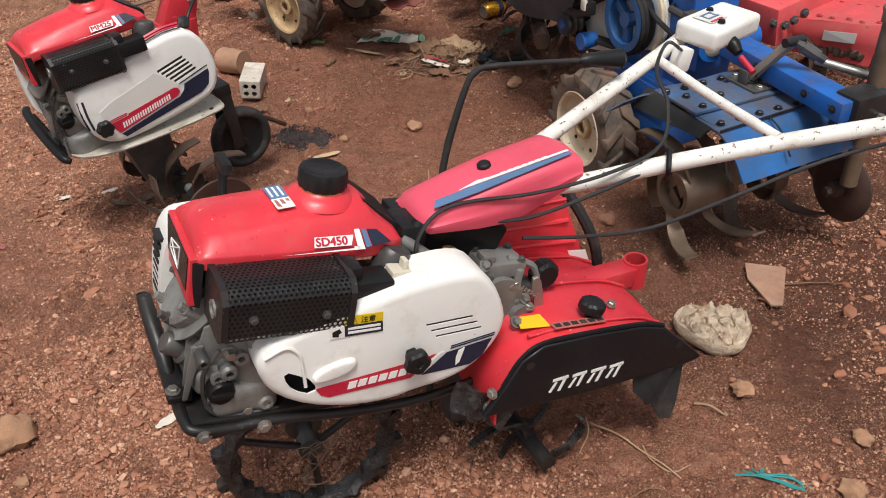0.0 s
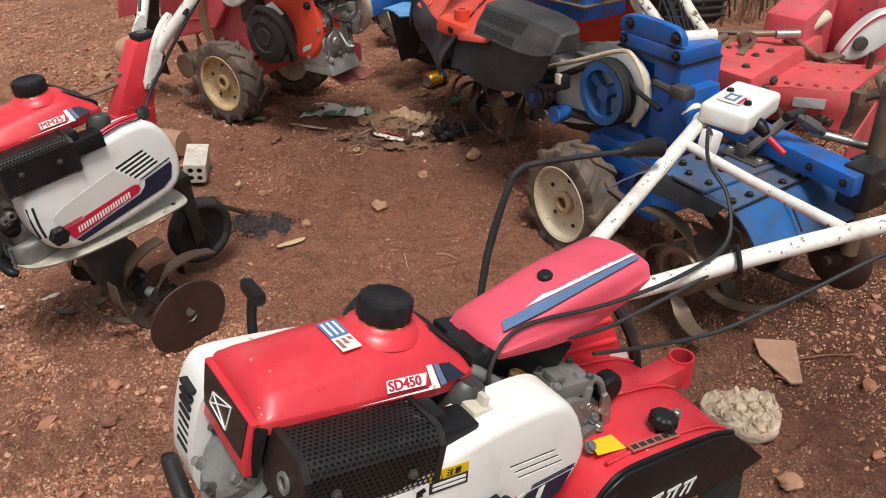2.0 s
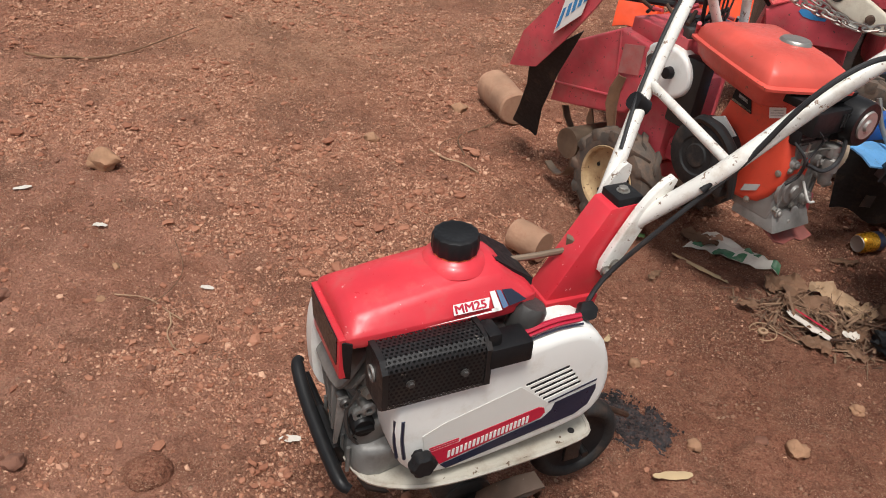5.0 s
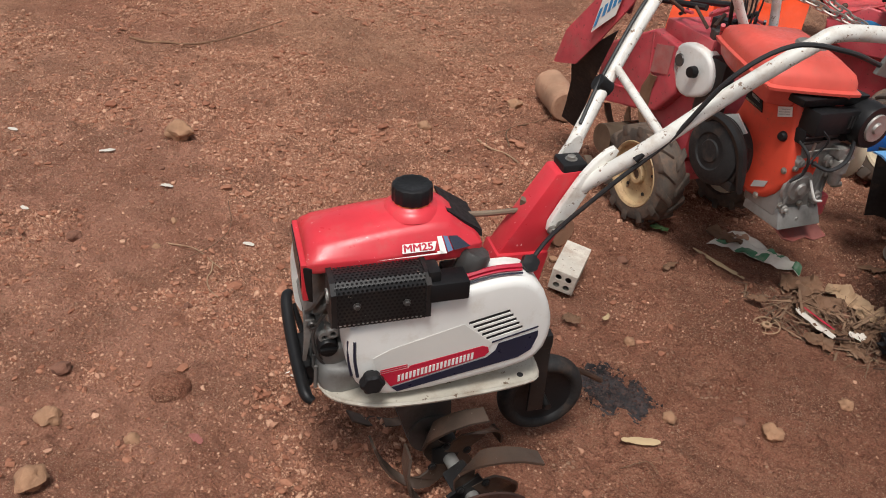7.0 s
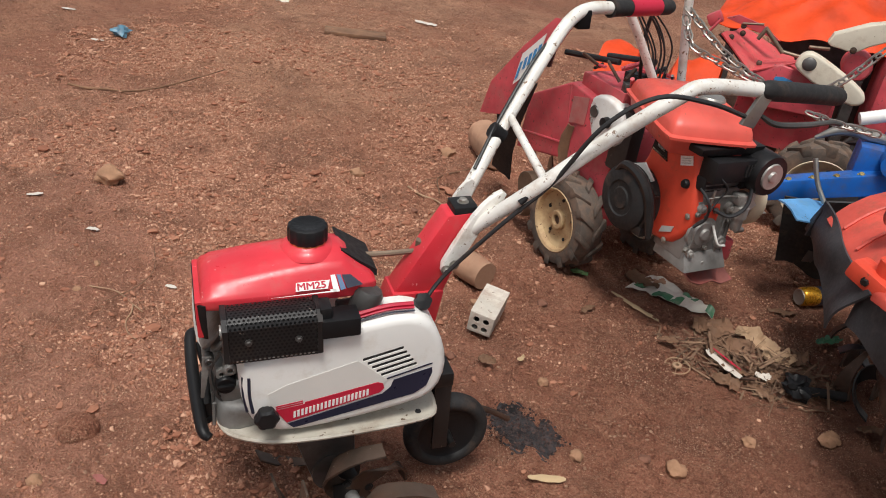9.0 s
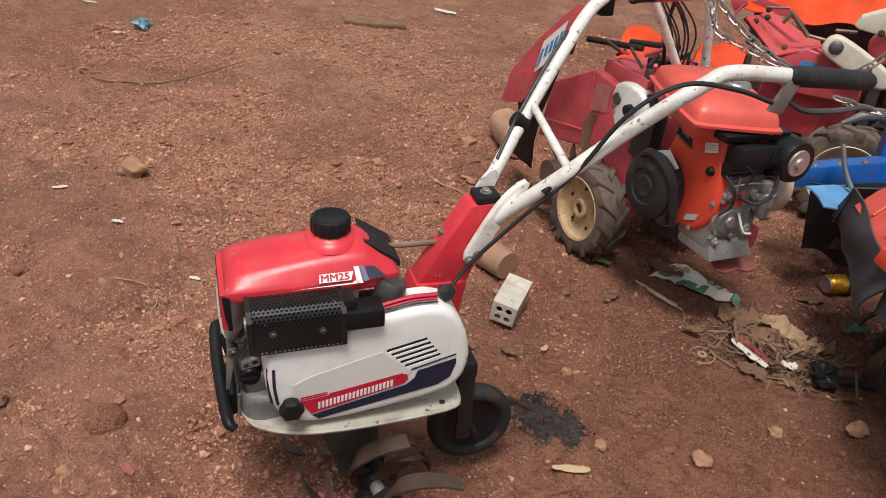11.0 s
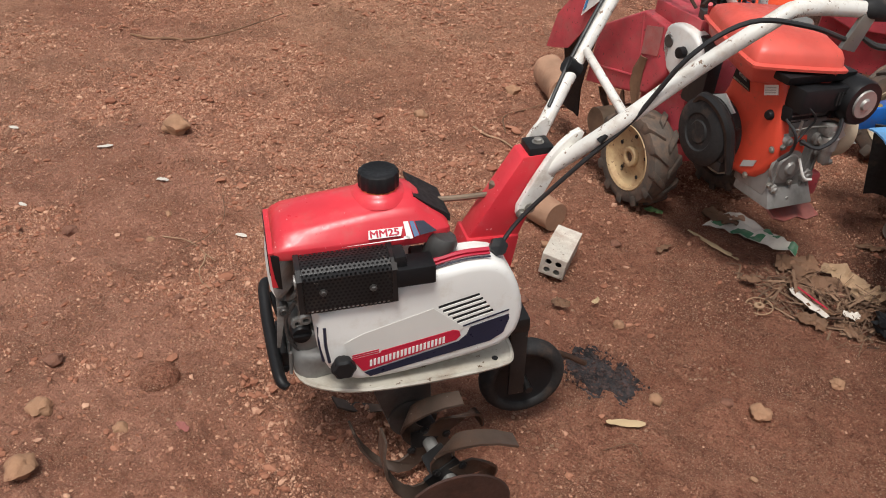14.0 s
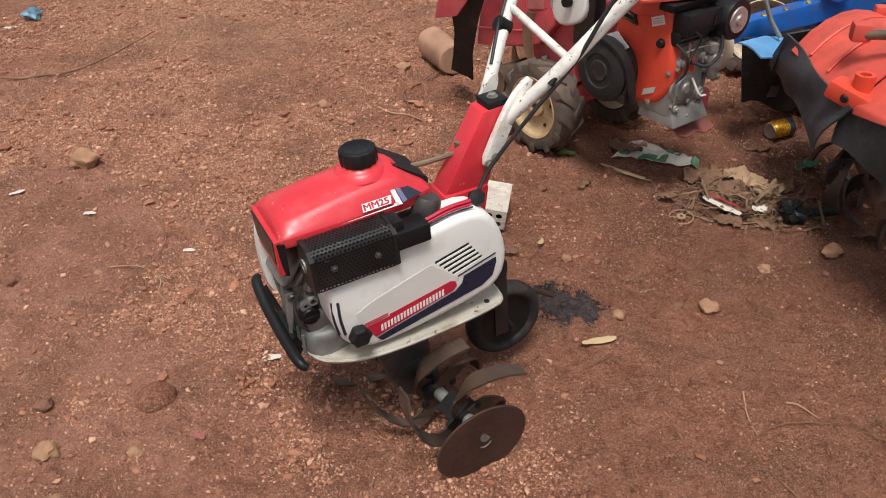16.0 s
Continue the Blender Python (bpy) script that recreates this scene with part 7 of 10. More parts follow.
def build_blue_tiller():
    m = pose(0.464, 2.266, 0, 0, 0, -65)
    t = thing("power_tiller", m, m, "blue belt-drive tiller with a scuffed rotary cover", "power tiller", "parked tillers")

    def w(*p):
        return m.inverted() @ Vector(p)
    agri_wheel(t, V(-0.003, 0.041, 0.136), 0.170, 0.11, CREAM, 0.2)
    # gearbox column
    gear = part("gearbox", joined(box(0.160, 0.262, 0.40, 0.094, 0.145, 0.34, 0.006), box(0.060, 0.275, 0.44, 0.13, 0.12, 0.24, 0.008), box(0.095, 0.265, 0.27, 0.22, 0.14, 0.12, 0.008)), BLUE, t, "bright blue cast gearbox")
    part("shaft_housing", box(0.20, 0.25, 0.43, 0.08, 0.12, 0.15, 0.012), BLUE, t)
    part("lower_case", joined(box(0.05, 0.245, 0.225, 0.28, 0.16, 0.13, 0.006), box(0.05, 0.163, 0.225, 0.24, 0.008, 0.10, 0.002)), BLUE, t)
    part("top_plate", joined(box(0.095, 0.255, 0.583, 0.225, 0.145, 0.036, 0.006), box(0.095, 0.255, 0.555, 0.18, 0.12, 0.03, 0.004)), BLUE, t)
    for x, y, z, ax in ((0.19, 0.183, 0.585, (0, -1, 0)), (0.00, 0.183, 0.585, (0, -1, 0)), (0.126, 0.188, 0.50, (0, -1, 0)), (0.128, 0.188, 0.335, (0, -1, 0)), (0.194, 0.188, 0.335, (0, -1, 0)), (0.194, 0.188, 0.50, (0, -1, 0)), (0.12, 0.18, 0.22, (0, -1, 0)), (-0.02, 0.18, 0.22, (0, -1, 0))):
        part("bolt", bolt((x, y, z), ax, 0.010, 0.010), BLACK_STEEL, gear)
    part("front_chassis", joined(box(-0.05, 0.25, 0.20, 0.16, 0.13, 0.08, 0.01), hexa([(-0.12, 0.155, 0.12), (0.20, 0.155, 0.12), (0.20, 0.30, 0.12), (-0.12, 0.30, 0.12)], [(-0.05, 0.17, 0.30), (0.17, 0.17, 0.30), (0.17, 0.30, 0.30), (-0.05, 0.30, 0.30)], 0.01)), BLUE, t)
    part("number_patch", plate([(0.02, 0.150, 0.20), (0.08, 0.150, 0.20), (0.08, 0.152, 0.225), (0.02, 0.152, 0.225)], (0, -1, 0), 0.002), PRINT_NAVY, t)
    part("blue_spindle", tube([(0.18, 0.24, 0.43), (0.27, 0.21, 0.43)], 0.035, 20, smooth=False), BLUE, t)
    kn = w(0.765, 2.138, 0.435)
    bm = bmesh.new()
    bmesh.ops.create_uvsphere(bm, u_segments=24, v_segments=14, radius=0.036)
    part("light_knob", moved(bm, Matrix.Translation(kn) @ Matrix.Diagonal((1.2, 0.9, 0.95, 1))), KNOB, t, "cream plastic cap")
    part("knob_socket", moved(lathe([(0.001, -0.05), (0.040, -0.05), (0.046, -0.02), (0.046, 0.015), (0.036, 0.03), (0.001, 0.03)], 28, "Y"), Matrix.Translation(kn + V(0.012, 0.078, 0.004))), BLUE, t)
    part("gasket", box(0.095, 0.255, 0.5625, 0.232, 0.152, 0.006, 0.001), BLACK_STEEL, t)
    part("top_bracket", slab([(-0.03, 0.600), (-0.02, 0.640), (0.02, 0.655), (0.16, 0.655), (0.20, 0.640), (0.205, 0.602)], 0.186, 0.205, 0.004), BLUE, t, "blue handle bracket with dark bolts")
    for x in (0.015, 0.18):
        part("bolt", bolt((x, 0.186, 0.628), (0, -1, 0), 0.012, 0.010), BLACK_STEEL, t)
    part("shift_rod", tube([(0.02, 0.165, 0.50), (0.10, 0.150, 0.475), (0.20, 0.14, 0.455)], 0.007, 8), BLACK_STEEL, t)
    part("shift_fork", joined(tube([(0.16, 0.15, 0.515), (0.24, 0.15, 0.510)], 0.010, 8, smooth=False), box(0.25, 0.155, 0.515, 0.05, 0.04, 0.03, 0.005)), ALU_DARK, t)
    # belt drive
    part("belt_case", slab([(-0.365, 0.345), (-0.345, 0.400), (-0.25, 0.445), (-0.02, 0.545), (0.06, 0.548), (0.110, 0.50), (0.118, 0.43), (0.08, 0.37), (0.0, 0.345), (-0.12, 0.295), (-0.29, 0.255), (-0.35, 0.285)], 0.178, 0.190, 0.004, (), 1), WHITE, t, "white sheet-steel belt case back")
    part("case_rim", tube([(-0.36, 0.178, 0.31), (-0.355, 0.170, 0.37), (-0.32, 0.168, 0.415), (-0.15, 0.166, 0.488), (0.0, 0.165, 0.552), (0.06, 0.162, 0.555), (0.115, 0.160, 0.50), (0.12, 0.160, 0.43), (0.09, 0.162, 0.37)], 0.007, 8), CREAM, t)
    big = V(-0.012, 0.150, 0.437)
    pul = part("drive_pulley", moved(lathe([(0.066, -0.024), (0.086, -0.026), (0.088, -0.02), (0.080, -0.008), (0.088, 0.004), (0.080, 0.016), (0.088, 0.026), (0.066, 0.026)], 44, "Y", closed=True), Matrix.Translation(big)), BLUE_GRIME, t, "grimy blue cast drive pulley")
    for k in range(3):
        a = 0.5 + 2 * math.pi * k / 3
        part("spoke", hexa([big + V(0.015 * math.cos(a) - dx * math.sin(a), -0.012 + dy, 0.015 * math.sin(a) + dx * math.cos(a)) for dx, dy in ((-0.011, 0), (0.011, 0), (0.011, 0.02), (-0.011, 0.02))], [big + V(0.070 * math.cos(a) - dx * math.sin(a), -0.012 + dy, 0.070 * math.sin(a) + dx * math.cos(a)) for dx, dy in ((-0.013, 0), (0.013, 0), (0.013, 0.02), (-0.013, 0.02))], 0.003), BLUE_GRIME, pul)
    part("pulley_hub", moved(lathe([(0.001, -0.024), (0.02, -0.024), (0.022, 0.02), (0.001, 0.02)], 18, "Y"), Matrix.Translation(big)), BLUE_GRIME, pul)
    small = V(-0.279, 0.124, 0.350)
    p2 = part("engine_pulley", moved(lathe([(0.001, -0.028), (0.034, -0.028), (0.038, -0.02), (0.026, -0.010), (0.038, 0.0), (0.026, 0.010), (0.038, 0.02), (0.034, 0.03), (0.001, 0.03)], 32, "Y"), Matrix.Translation(small)), ALU_DARK, t)
    part("pulley_cap", moved(lathe([(0.001, 0.036), (0.012, 0.036), (0.014, 0.030), (0.033, 0.030), (0.034, 0.022), (0.001, 0.022)], 28, "Y"), Matrix.Translation(small)), BLUE_GRIME, p2)
    idle = part("idler", moved(lathe([(0.014, 0.05), (0.024, 0.052), (0.027, 0.048), (0.022, 0.0), (0.001, 0.0), (0.001, 0.02), (0.014, 0.02)], 26, "Y"), Matrix.Translation((-0.168, 0.141, 0.331))), BLUE_WORN, t, "blue tension roller")
    for dy in (0.135, 0.149, 0.163):
        a0 = math.atan2(big.z - small.z, big.x - small.x)
        pts = [big + V(0.087 * math.cos(a0 + s), 0, 0.087 * math.sin(a0 + s)) for s in np.linspace(math.pi * 0.56, -math.pi * 0.56, 14)]
        pts += [small + V(0.037 * math.cos(a0 + s), 0, 0.037 * math.sin(a0 + s)) for s in np.linspace(-math.pi * 0.56, -math.pi * 1.44, 8)]
        pts = [V(p.x, dy, p.z) for p in pts]
        part("drive_belt", tube([*pts, pts[0]], 0.0085, 6, smooth=False), RUBBER, t, "black rubber V-belt")
    part("tension_arm", joined(tube([(-0.25, 0.10, 0.40), (-0.19, 0.09, 0.41), (-0.14, 0.09, 0.43)], 0.012, 8), box(-0.13, 0.09, 0.445, 0.03, 0.03, 0.04, 0.006)), BLACK_STEEL, t)
    part("white_clip", box(-0.135, 0.075, 0.455, 0.022, 0.012, 0.03, 0.004), PAPER, t)
    # engine with its slotted exhaust guard
    blk = part("engine_block", casting(-0.36, 0.27, 0.36, 0.24, 0.20, 0.20, 2, 0.01), ALU_DARK, t, "oily black diesel-stained engine block")
    part("cylinder_head", casting(-0.20, 0.31, 0.43, 0.13, 0.12, 0.13, 5, 0.01), ALU, t)
    part("engine_base", joined(casting(-0.24, 0.275, 0.265, 0.30, 0.11, 0.07, 8, 0.008), casting(-0.385, 0.215, 0.365, 0.07, 0.09, 0.16, 12, 0.010), tube([(-0.37, 0.20, 0.30), (-0.34, 0.20, 0.268), (-0.28, 0.21, 0.258)], 0.014, 8)), BLACK_STEEL, t, "greasy black engine base")
    for i in range(5):
        part("cooling_fin", box(-0.20, 0.30, 0.40 + 0.018 * i, 0.10, 0.14, 0.005, 0.001), ALU, blk)
    sec = [(-0.002, 0.522), (0.012, 0.556), (0.046, 0.602), (0.070, 0.608), (0.150, 0.608), (0.150, 0.522)]
    def gp(x, s):
        """A point of the guard's two near facets; s runs 0 to 1 up the lower, 1 to 2 up the upper one."""
        k = 0.0 if x < -0.24 else (x + 0.24) / 0.12
        (y0, z0), (y1, z1) = (sec[0], sec[1]) if s < 1 else (sec[1], sec[2])
        f = s if s < 1 else s - 1
        return V(x, y0 + (y1 - y0) * f + 0.045 * k * k, z0 + (z1 - z0) * f + k * k * (0.020 if s < 0.5 else -0.022 * max(0, s - 1)))
    loops = []
    for x, k in ((-0.462, 0.90), (-0.455, 1.0), (-0.30, 1.0), (-0.24, 1.0), (-0.20, 0.96), (-0.155, 0.88), (-0.115, 0.66), (-0.106, 0.5)):
        loops.append([V(x, 0.075 + (y - 0.075) * k, 0.562 + (z - 0.562) * k) for y, z in sec])
    guard = part("muffler_guard", rings(loops), GUARD_GREY, t, "dusty black slotted muffler guard", 25)
    for s0, s1, n0, x0, lean in ((0.22, 0.88, 16, -0.446, 0.0), (1.16, 1.80, 18, -0.448, 0.006)):
        for i in range(n0):
            x = x0 + 0.0118 * i
            a, b2, c, d = gp(x, s0), gp(x + 0.0062, s0), gp(x + 0.0062 + lean, s1), gp(x + lean, s1)
            o = V(0, -0.0006, 0.0004)
            q = V(0, 0.004, -0.001)
            part("vent_slot", hexa([a + o, b2 + o, c + o, d + o], [a + q, b2 + q, c + q, d + q], 0), HOLE, guard)
    def block(x0, x1, y0, y1, z0, z1, grow, r):
        return hexa([V(x0 - grow, y0 - grow, z0), V(x1 + grow, y0 - grow, z0 + 0.02), V(x1 + grow, y1 + grow, z0 + 0.02), V(x0 - grow, y1 + grow, z0)], [V(x0 - grow, y0 - grow, z1), V(x1 + grow, y0 - grow, z1 + 0.02), V(x1 + grow, y1 + grow, z1 + 0.02), V(x0 - grow, y1 + grow, z1)], r)
    tank = part("fuel_tank", block(-0.520, -0.195, 0.205, 0.405, 0.600, 0.655, 0, 0.020), BLUE_TANK, t, "blue fuel tank with rust patches and a seam")
    part("tank_bottom", block(-0.505, -0.215, 0.220, 0.390, 0.548, 0.605, 0, 0.018), BLUE_TANK, tank)
    part("tank_seam", block(-0.520, -0.195, 0.205, 0.405, 0.600, 0.606, 0.008, 0.002), RUST_PALE, tank)
    part("tank_cap", moved(lathe([(0.001, 0.03), (0.028, 0.028), (0.031, 0.022), (0.031, 0)], 30, wave=0.03, waves=18), Matrix.Translation((-0.345, 0.285, 0.660))), BLACK, tank)
    # handlebars swung forward over the engine
    for a in ((w(0.745, 2.245, 0.600), w(0.72, 2.285, 0.615), w(0.66, 2.44, 0.70), w(0.58, 2.62, 0.755), w(0.44, 2.95, 0.87), w(0.36, 3.12, 0.93)), (w(0.83, 2.255, 0.600), w(0.82, 2.32, 0.62), w(0.80, 2.50, 0.70), w(0.78, 2.70, 0.79), w(0.75, 2.95, 0.89))):
        part("handlebar", tube(a, 0.0145, 12), TUBE_RUSTY, t, "white tube with rust blisters")
    part("handle_cross", tube([w(0.735, 2.255, 0.603), w(0.845, 2.262, 0.603)], 0.018, 12, smooth=False), WHITE_TUBE, t)
    part("yellowed_hose", tube([w(0.70, 2.40, 0.62), w(0.67, 2.42, 0.665), w(0.69, 2.45, 0.70), w(0.74, 2.50, 0.70)], 0.009, 8), CREAM, t)
    rr = random.Random(3)
    for i in range(7):
        part("cable", tube([w(0.76 + 0.01 * i, 2.32, 0.60), w(0.74 + 0.012 * i + 0.02 * rr.random(), 2.46, 0.68 + 0.02 * rr.random()), w(0.72 + 0.01 * i, 2.62, 0.75 + 0.03 * rr.random()), w(0.62 + 0.02 * i, 2.90, 0.86 + 0.02 * rr.random())], 0.0035, 6), CABLE, t)
    # rotary cover: bolted plate, sloping rear skirt, black front sheet
    cover = part("rotary_cover", hexa([(0.36, -0.030, 0.393), (0.61, -0.042, 0.395), (0.595, 0.29, 0.400), (0.36, 0.30, 0.400)], [(0.36, -0.030, 0.400), (0.61, -0.042, 0.402), (0.595, 0.29, 0.407), (0.36, 0.30, 0.407)], 0.002), BLUE_DULL, t, "blue rotary cover worn to grey steel")
    part("front_sheet", sheet([[V(0.335 + 0.031 * i, -0.030 - 0.013 * j, 0.402 - 0.005 * j * j * (1 - 0.07 * i)) for j in range(4)] for i in range(9)], 0.004), BLACK_STEEL, cover, "bent sooty lip along the cover's edge")
    part("front_lip", sheet([[V(0.368 - 0.021 * j - 0.004 * math.sin(2.0 * i), -0.03 + 0.055 * i - 0.034 * j * (i == 0), 0.402 - 0.004 * j * j - 0.006 * j * (i == 0)) for i in range(7)] for j in range(4)], 0.004), BLUE_DULL, cover, "bent front edge of the cover, worn to grey steel")
    skirt = part("rear_skirt", sheet([[V(0.605 + 0.020 * j - 0.0025 * i, -0.042 + 0.062 * i + 0.006 * j, 0.403 - 0.011 * j - 0.0035 * j * j) for i in range(7)] for j in range(5)], 0.005), BLUE_GRIME, cover, "scraped blue sloping rear skirt")
    part("skirt_side", sheet([[V(0.50 + 0.045 * i, -0.036, 0.395 - 0.012 * i), V(0.52 + 0.042 * i, -0.030, 0.36 - 0.016 * i), V(0.55 + 0.036 * i, -0.020, 0.33 - 0.012 * i)] for i in range(4)], 0.004), BLACK_STEEL, cover)
    part("seam", tube([(0.612, -0.04, 0.4045), (0.604, 0.13, 0.4065), (0.597, 0.285, 0.409)], 0.0028, 6), BLACK_STEEL, cover)
    part("seam", tube([(0.608, 0.10, 0.4055), (0.645, 0.105, 0.384), (0.68, 0.11, 0.336)], 0.0022, 6), BLACK_STEEL, cover)
    part("cover_strip", box(0.475, 0.10, 0.409, 0.10, 0.28, 0.008, 0.002), BLUE_DULL, cover)
    for i in range(6):
        for x in (0.385, 0.582):
            part("bolt", bolt((x, -0.015 + 0.054 * i, 0.404), (0, 0, 1), 0.0075, 0.008), BLACK_STEEL, cover)
    for x, y in ((0.445, -0.005), (0.505, -0.005), (0.445, 0.21), (0.505, 0.21), (0.475, 0.07)):
        part("bolt", bolt((x, y, 0.412), (0, 0, 1), 0.0075, 0.009), BLACK_STEEL, cover)
    beam = part("drawbar", joined(hexa([(0.30, 0.205, 0.425), (0.735, 0.165, 0.425), (0.735, 0.235, 0.425), (0.30, 0.275, 0.425)], [(0.30, 0.205, 0.472), (0.735, 0.165, 0.472), (0.735, 0.235, 0.472), (0.30, 0.275, 0.472)], 0.006)), BLUE, t, "blue folded steel drawbar")
    for x in (0.62, 0.71, 0.45):
        part("bolt", bolt((x, 0.165 + 0.09 * (0.735 - x), 0.450), (0, -1, 0), 0.007, 0.006), BLACK_STEEL, beam)
    part("depth_bracket", joined(box(0.715, 0.24, 0.43, 0.07, 0.09, 0.10, 0.012)), BLACK_STEEL, t)
    part("depth_post", joined(tube([(0.668, 0.335, 0.20), (0.668, 0.335, 0.615)], 0.020, 16, smooth=False), moved(lathe([(0.001, 0), (0.026, 0), (0.026, 0.03), (0.001, 0.03)], 6), Matrix.Translation((0.668, 0.335, 0.60))), tube([(0.668, 0.335, 0.585), (0.60, 0.40, 0.60)], 0.014, 10, smooth=False)), RUST_PALE, t, "grey steel depth post with a crank")
    part("depth_clamp", box(0.675, 0.315, 0.42, 0.07, 0.07, 0.07, 0.01), BLACK_STEEL, t)
    br = part("link_bracket", joined(box(0.455, 0.165, 0.4155, 0.11, 0.05, 0.006, 0.002), box(0.455, 0.150, 0.432, 0.03, 0.005, 0.04, 0.002), box(0.455, 0.180, 0.432, 0.03, 0.005, 0.04, 0.002)), ALU_DARK, cover, "bolted steel link bracket")
    for x in (0.412, 0.498):
        part("bolt", bolt((x, 0.165, 0.418), (0, 0, 1), 0.0075, 0.008), STEEL, br)
    link = part("link_arm", joined(*(hexa([(0.447, y0, 0.428), (0.463, y0, 0.420), (0.463, y0 + 0.004, 0.420), (0.447, y0 + 0.004, 0.428)], [(0.531, y0 + 0.032, 0.546), (0.547, y0 + 0.032, 0.538), (0.547, y0 + 0.036, 0.538), (0.531, y0 + 0.036, 0.546)], 0.001) for y0 in (0.153, 0.175))), STEEL, t, "greasy double steel link arm")
    part("pivot_bolt", tube([(0.540, 0.172, 0.541), (0.540, 0.226, 0.541)], 0.011, 10, smooth=False), BLACK_STEEL, link)
    part("turnbuckle", joined(tube([(0.540, 0.20, 0.541), (0.585, 0.255, 0.500)], 0.010, 8, smooth=False), tube([(0.552, 0.215, 0.530), (0.575, 0.243, 0.509)], 0.014, 8, smooth=False)), ALU_DARK, link)
    part("link_rod", tube([(0.52, 0.30, 0.47), (0.70, 0.42, 0.44)], 0.010, 10, smooth=False), STEEL, t)
    part("spring_rod", tube([(0.60, 0.30, 0.42), (0.78, 0.26, 0.43)], 0.008, 8, smooth=False), STEEL, t)
    # rotor
    drum = [(0.046, 0.045), (0.060, 0.045), (0.064, 0.038), (0.064, -0.10), (0.058, -0.11), (0.022, -0.11), (0.022, -0.02), (0.046, 0.0)]
    axle = part("rotor_drum", moved(lathe(drum, 36, "Y", closed=True), Matrix.Translation((0.487, 0.0, 0.185))), RUST_PALE, t, "soil-polished hollow rotor drum")
    part("rotor_shaft", tube([(0.487, 0.0, 0.185), (0.487, 0.46, 0.185)], 0.022, 14, smooth=False), RUST, t)
    for k, (y, tip) in enumerate(((-0.03, 2.2), (-0.025, 3.95), (-0.02, 5.55), (0.075, 5.75), (0.08, 1.2), (0.085, 3.4), (0.19, 0.6), (0.19, 2.9), (0.20, 5.0), (0.29, 1.5), (0.30, 3.8), (0.30, 5.6), (0.40, 0.2), (0.40, 2.2))):
        part("tine", tine(V(0.487, y, 0.185), tip - 1.25, 0.170, 0.035 * (1 if k % 2 else -1), 0.052), RUST_PALE if k < 6 else RUST_TINE, axle, "curved rotary blade")
    disc = part("side_disc", moved(lathe([(0.001, 0.030), (0.020, 0.030), (0.024, 0.006), (0.060, 0.012), (0.084, 0.0), (0.090, -0.004), (0.088, -0.010), (0.060, 0.004), (0.001, -0.006)], 44, "Y"), Matrix.Translation((0.632, 0.355, 0.165))), RUST_DISC, t, "rusty dished steel disc with a hub")
    part("hub_nut", bolt((0.632, 0.325, 0.165), (0, -1, 0), 0.013, 0.018), RUST, disc)
    part("disc_arm", tube([(0.632, 0.37, 0.165), (0.64, 0.36, 0.26), (0.665, 0.34, 0.33)], 0.014, 10), BLACK_STEEL, t)
    part("rotor_case", box(0.43, 0.27, 0.28, 0.12, 0.05, 0.24, 0.02), BLUE, t)
    return t


build_blue_tiller()


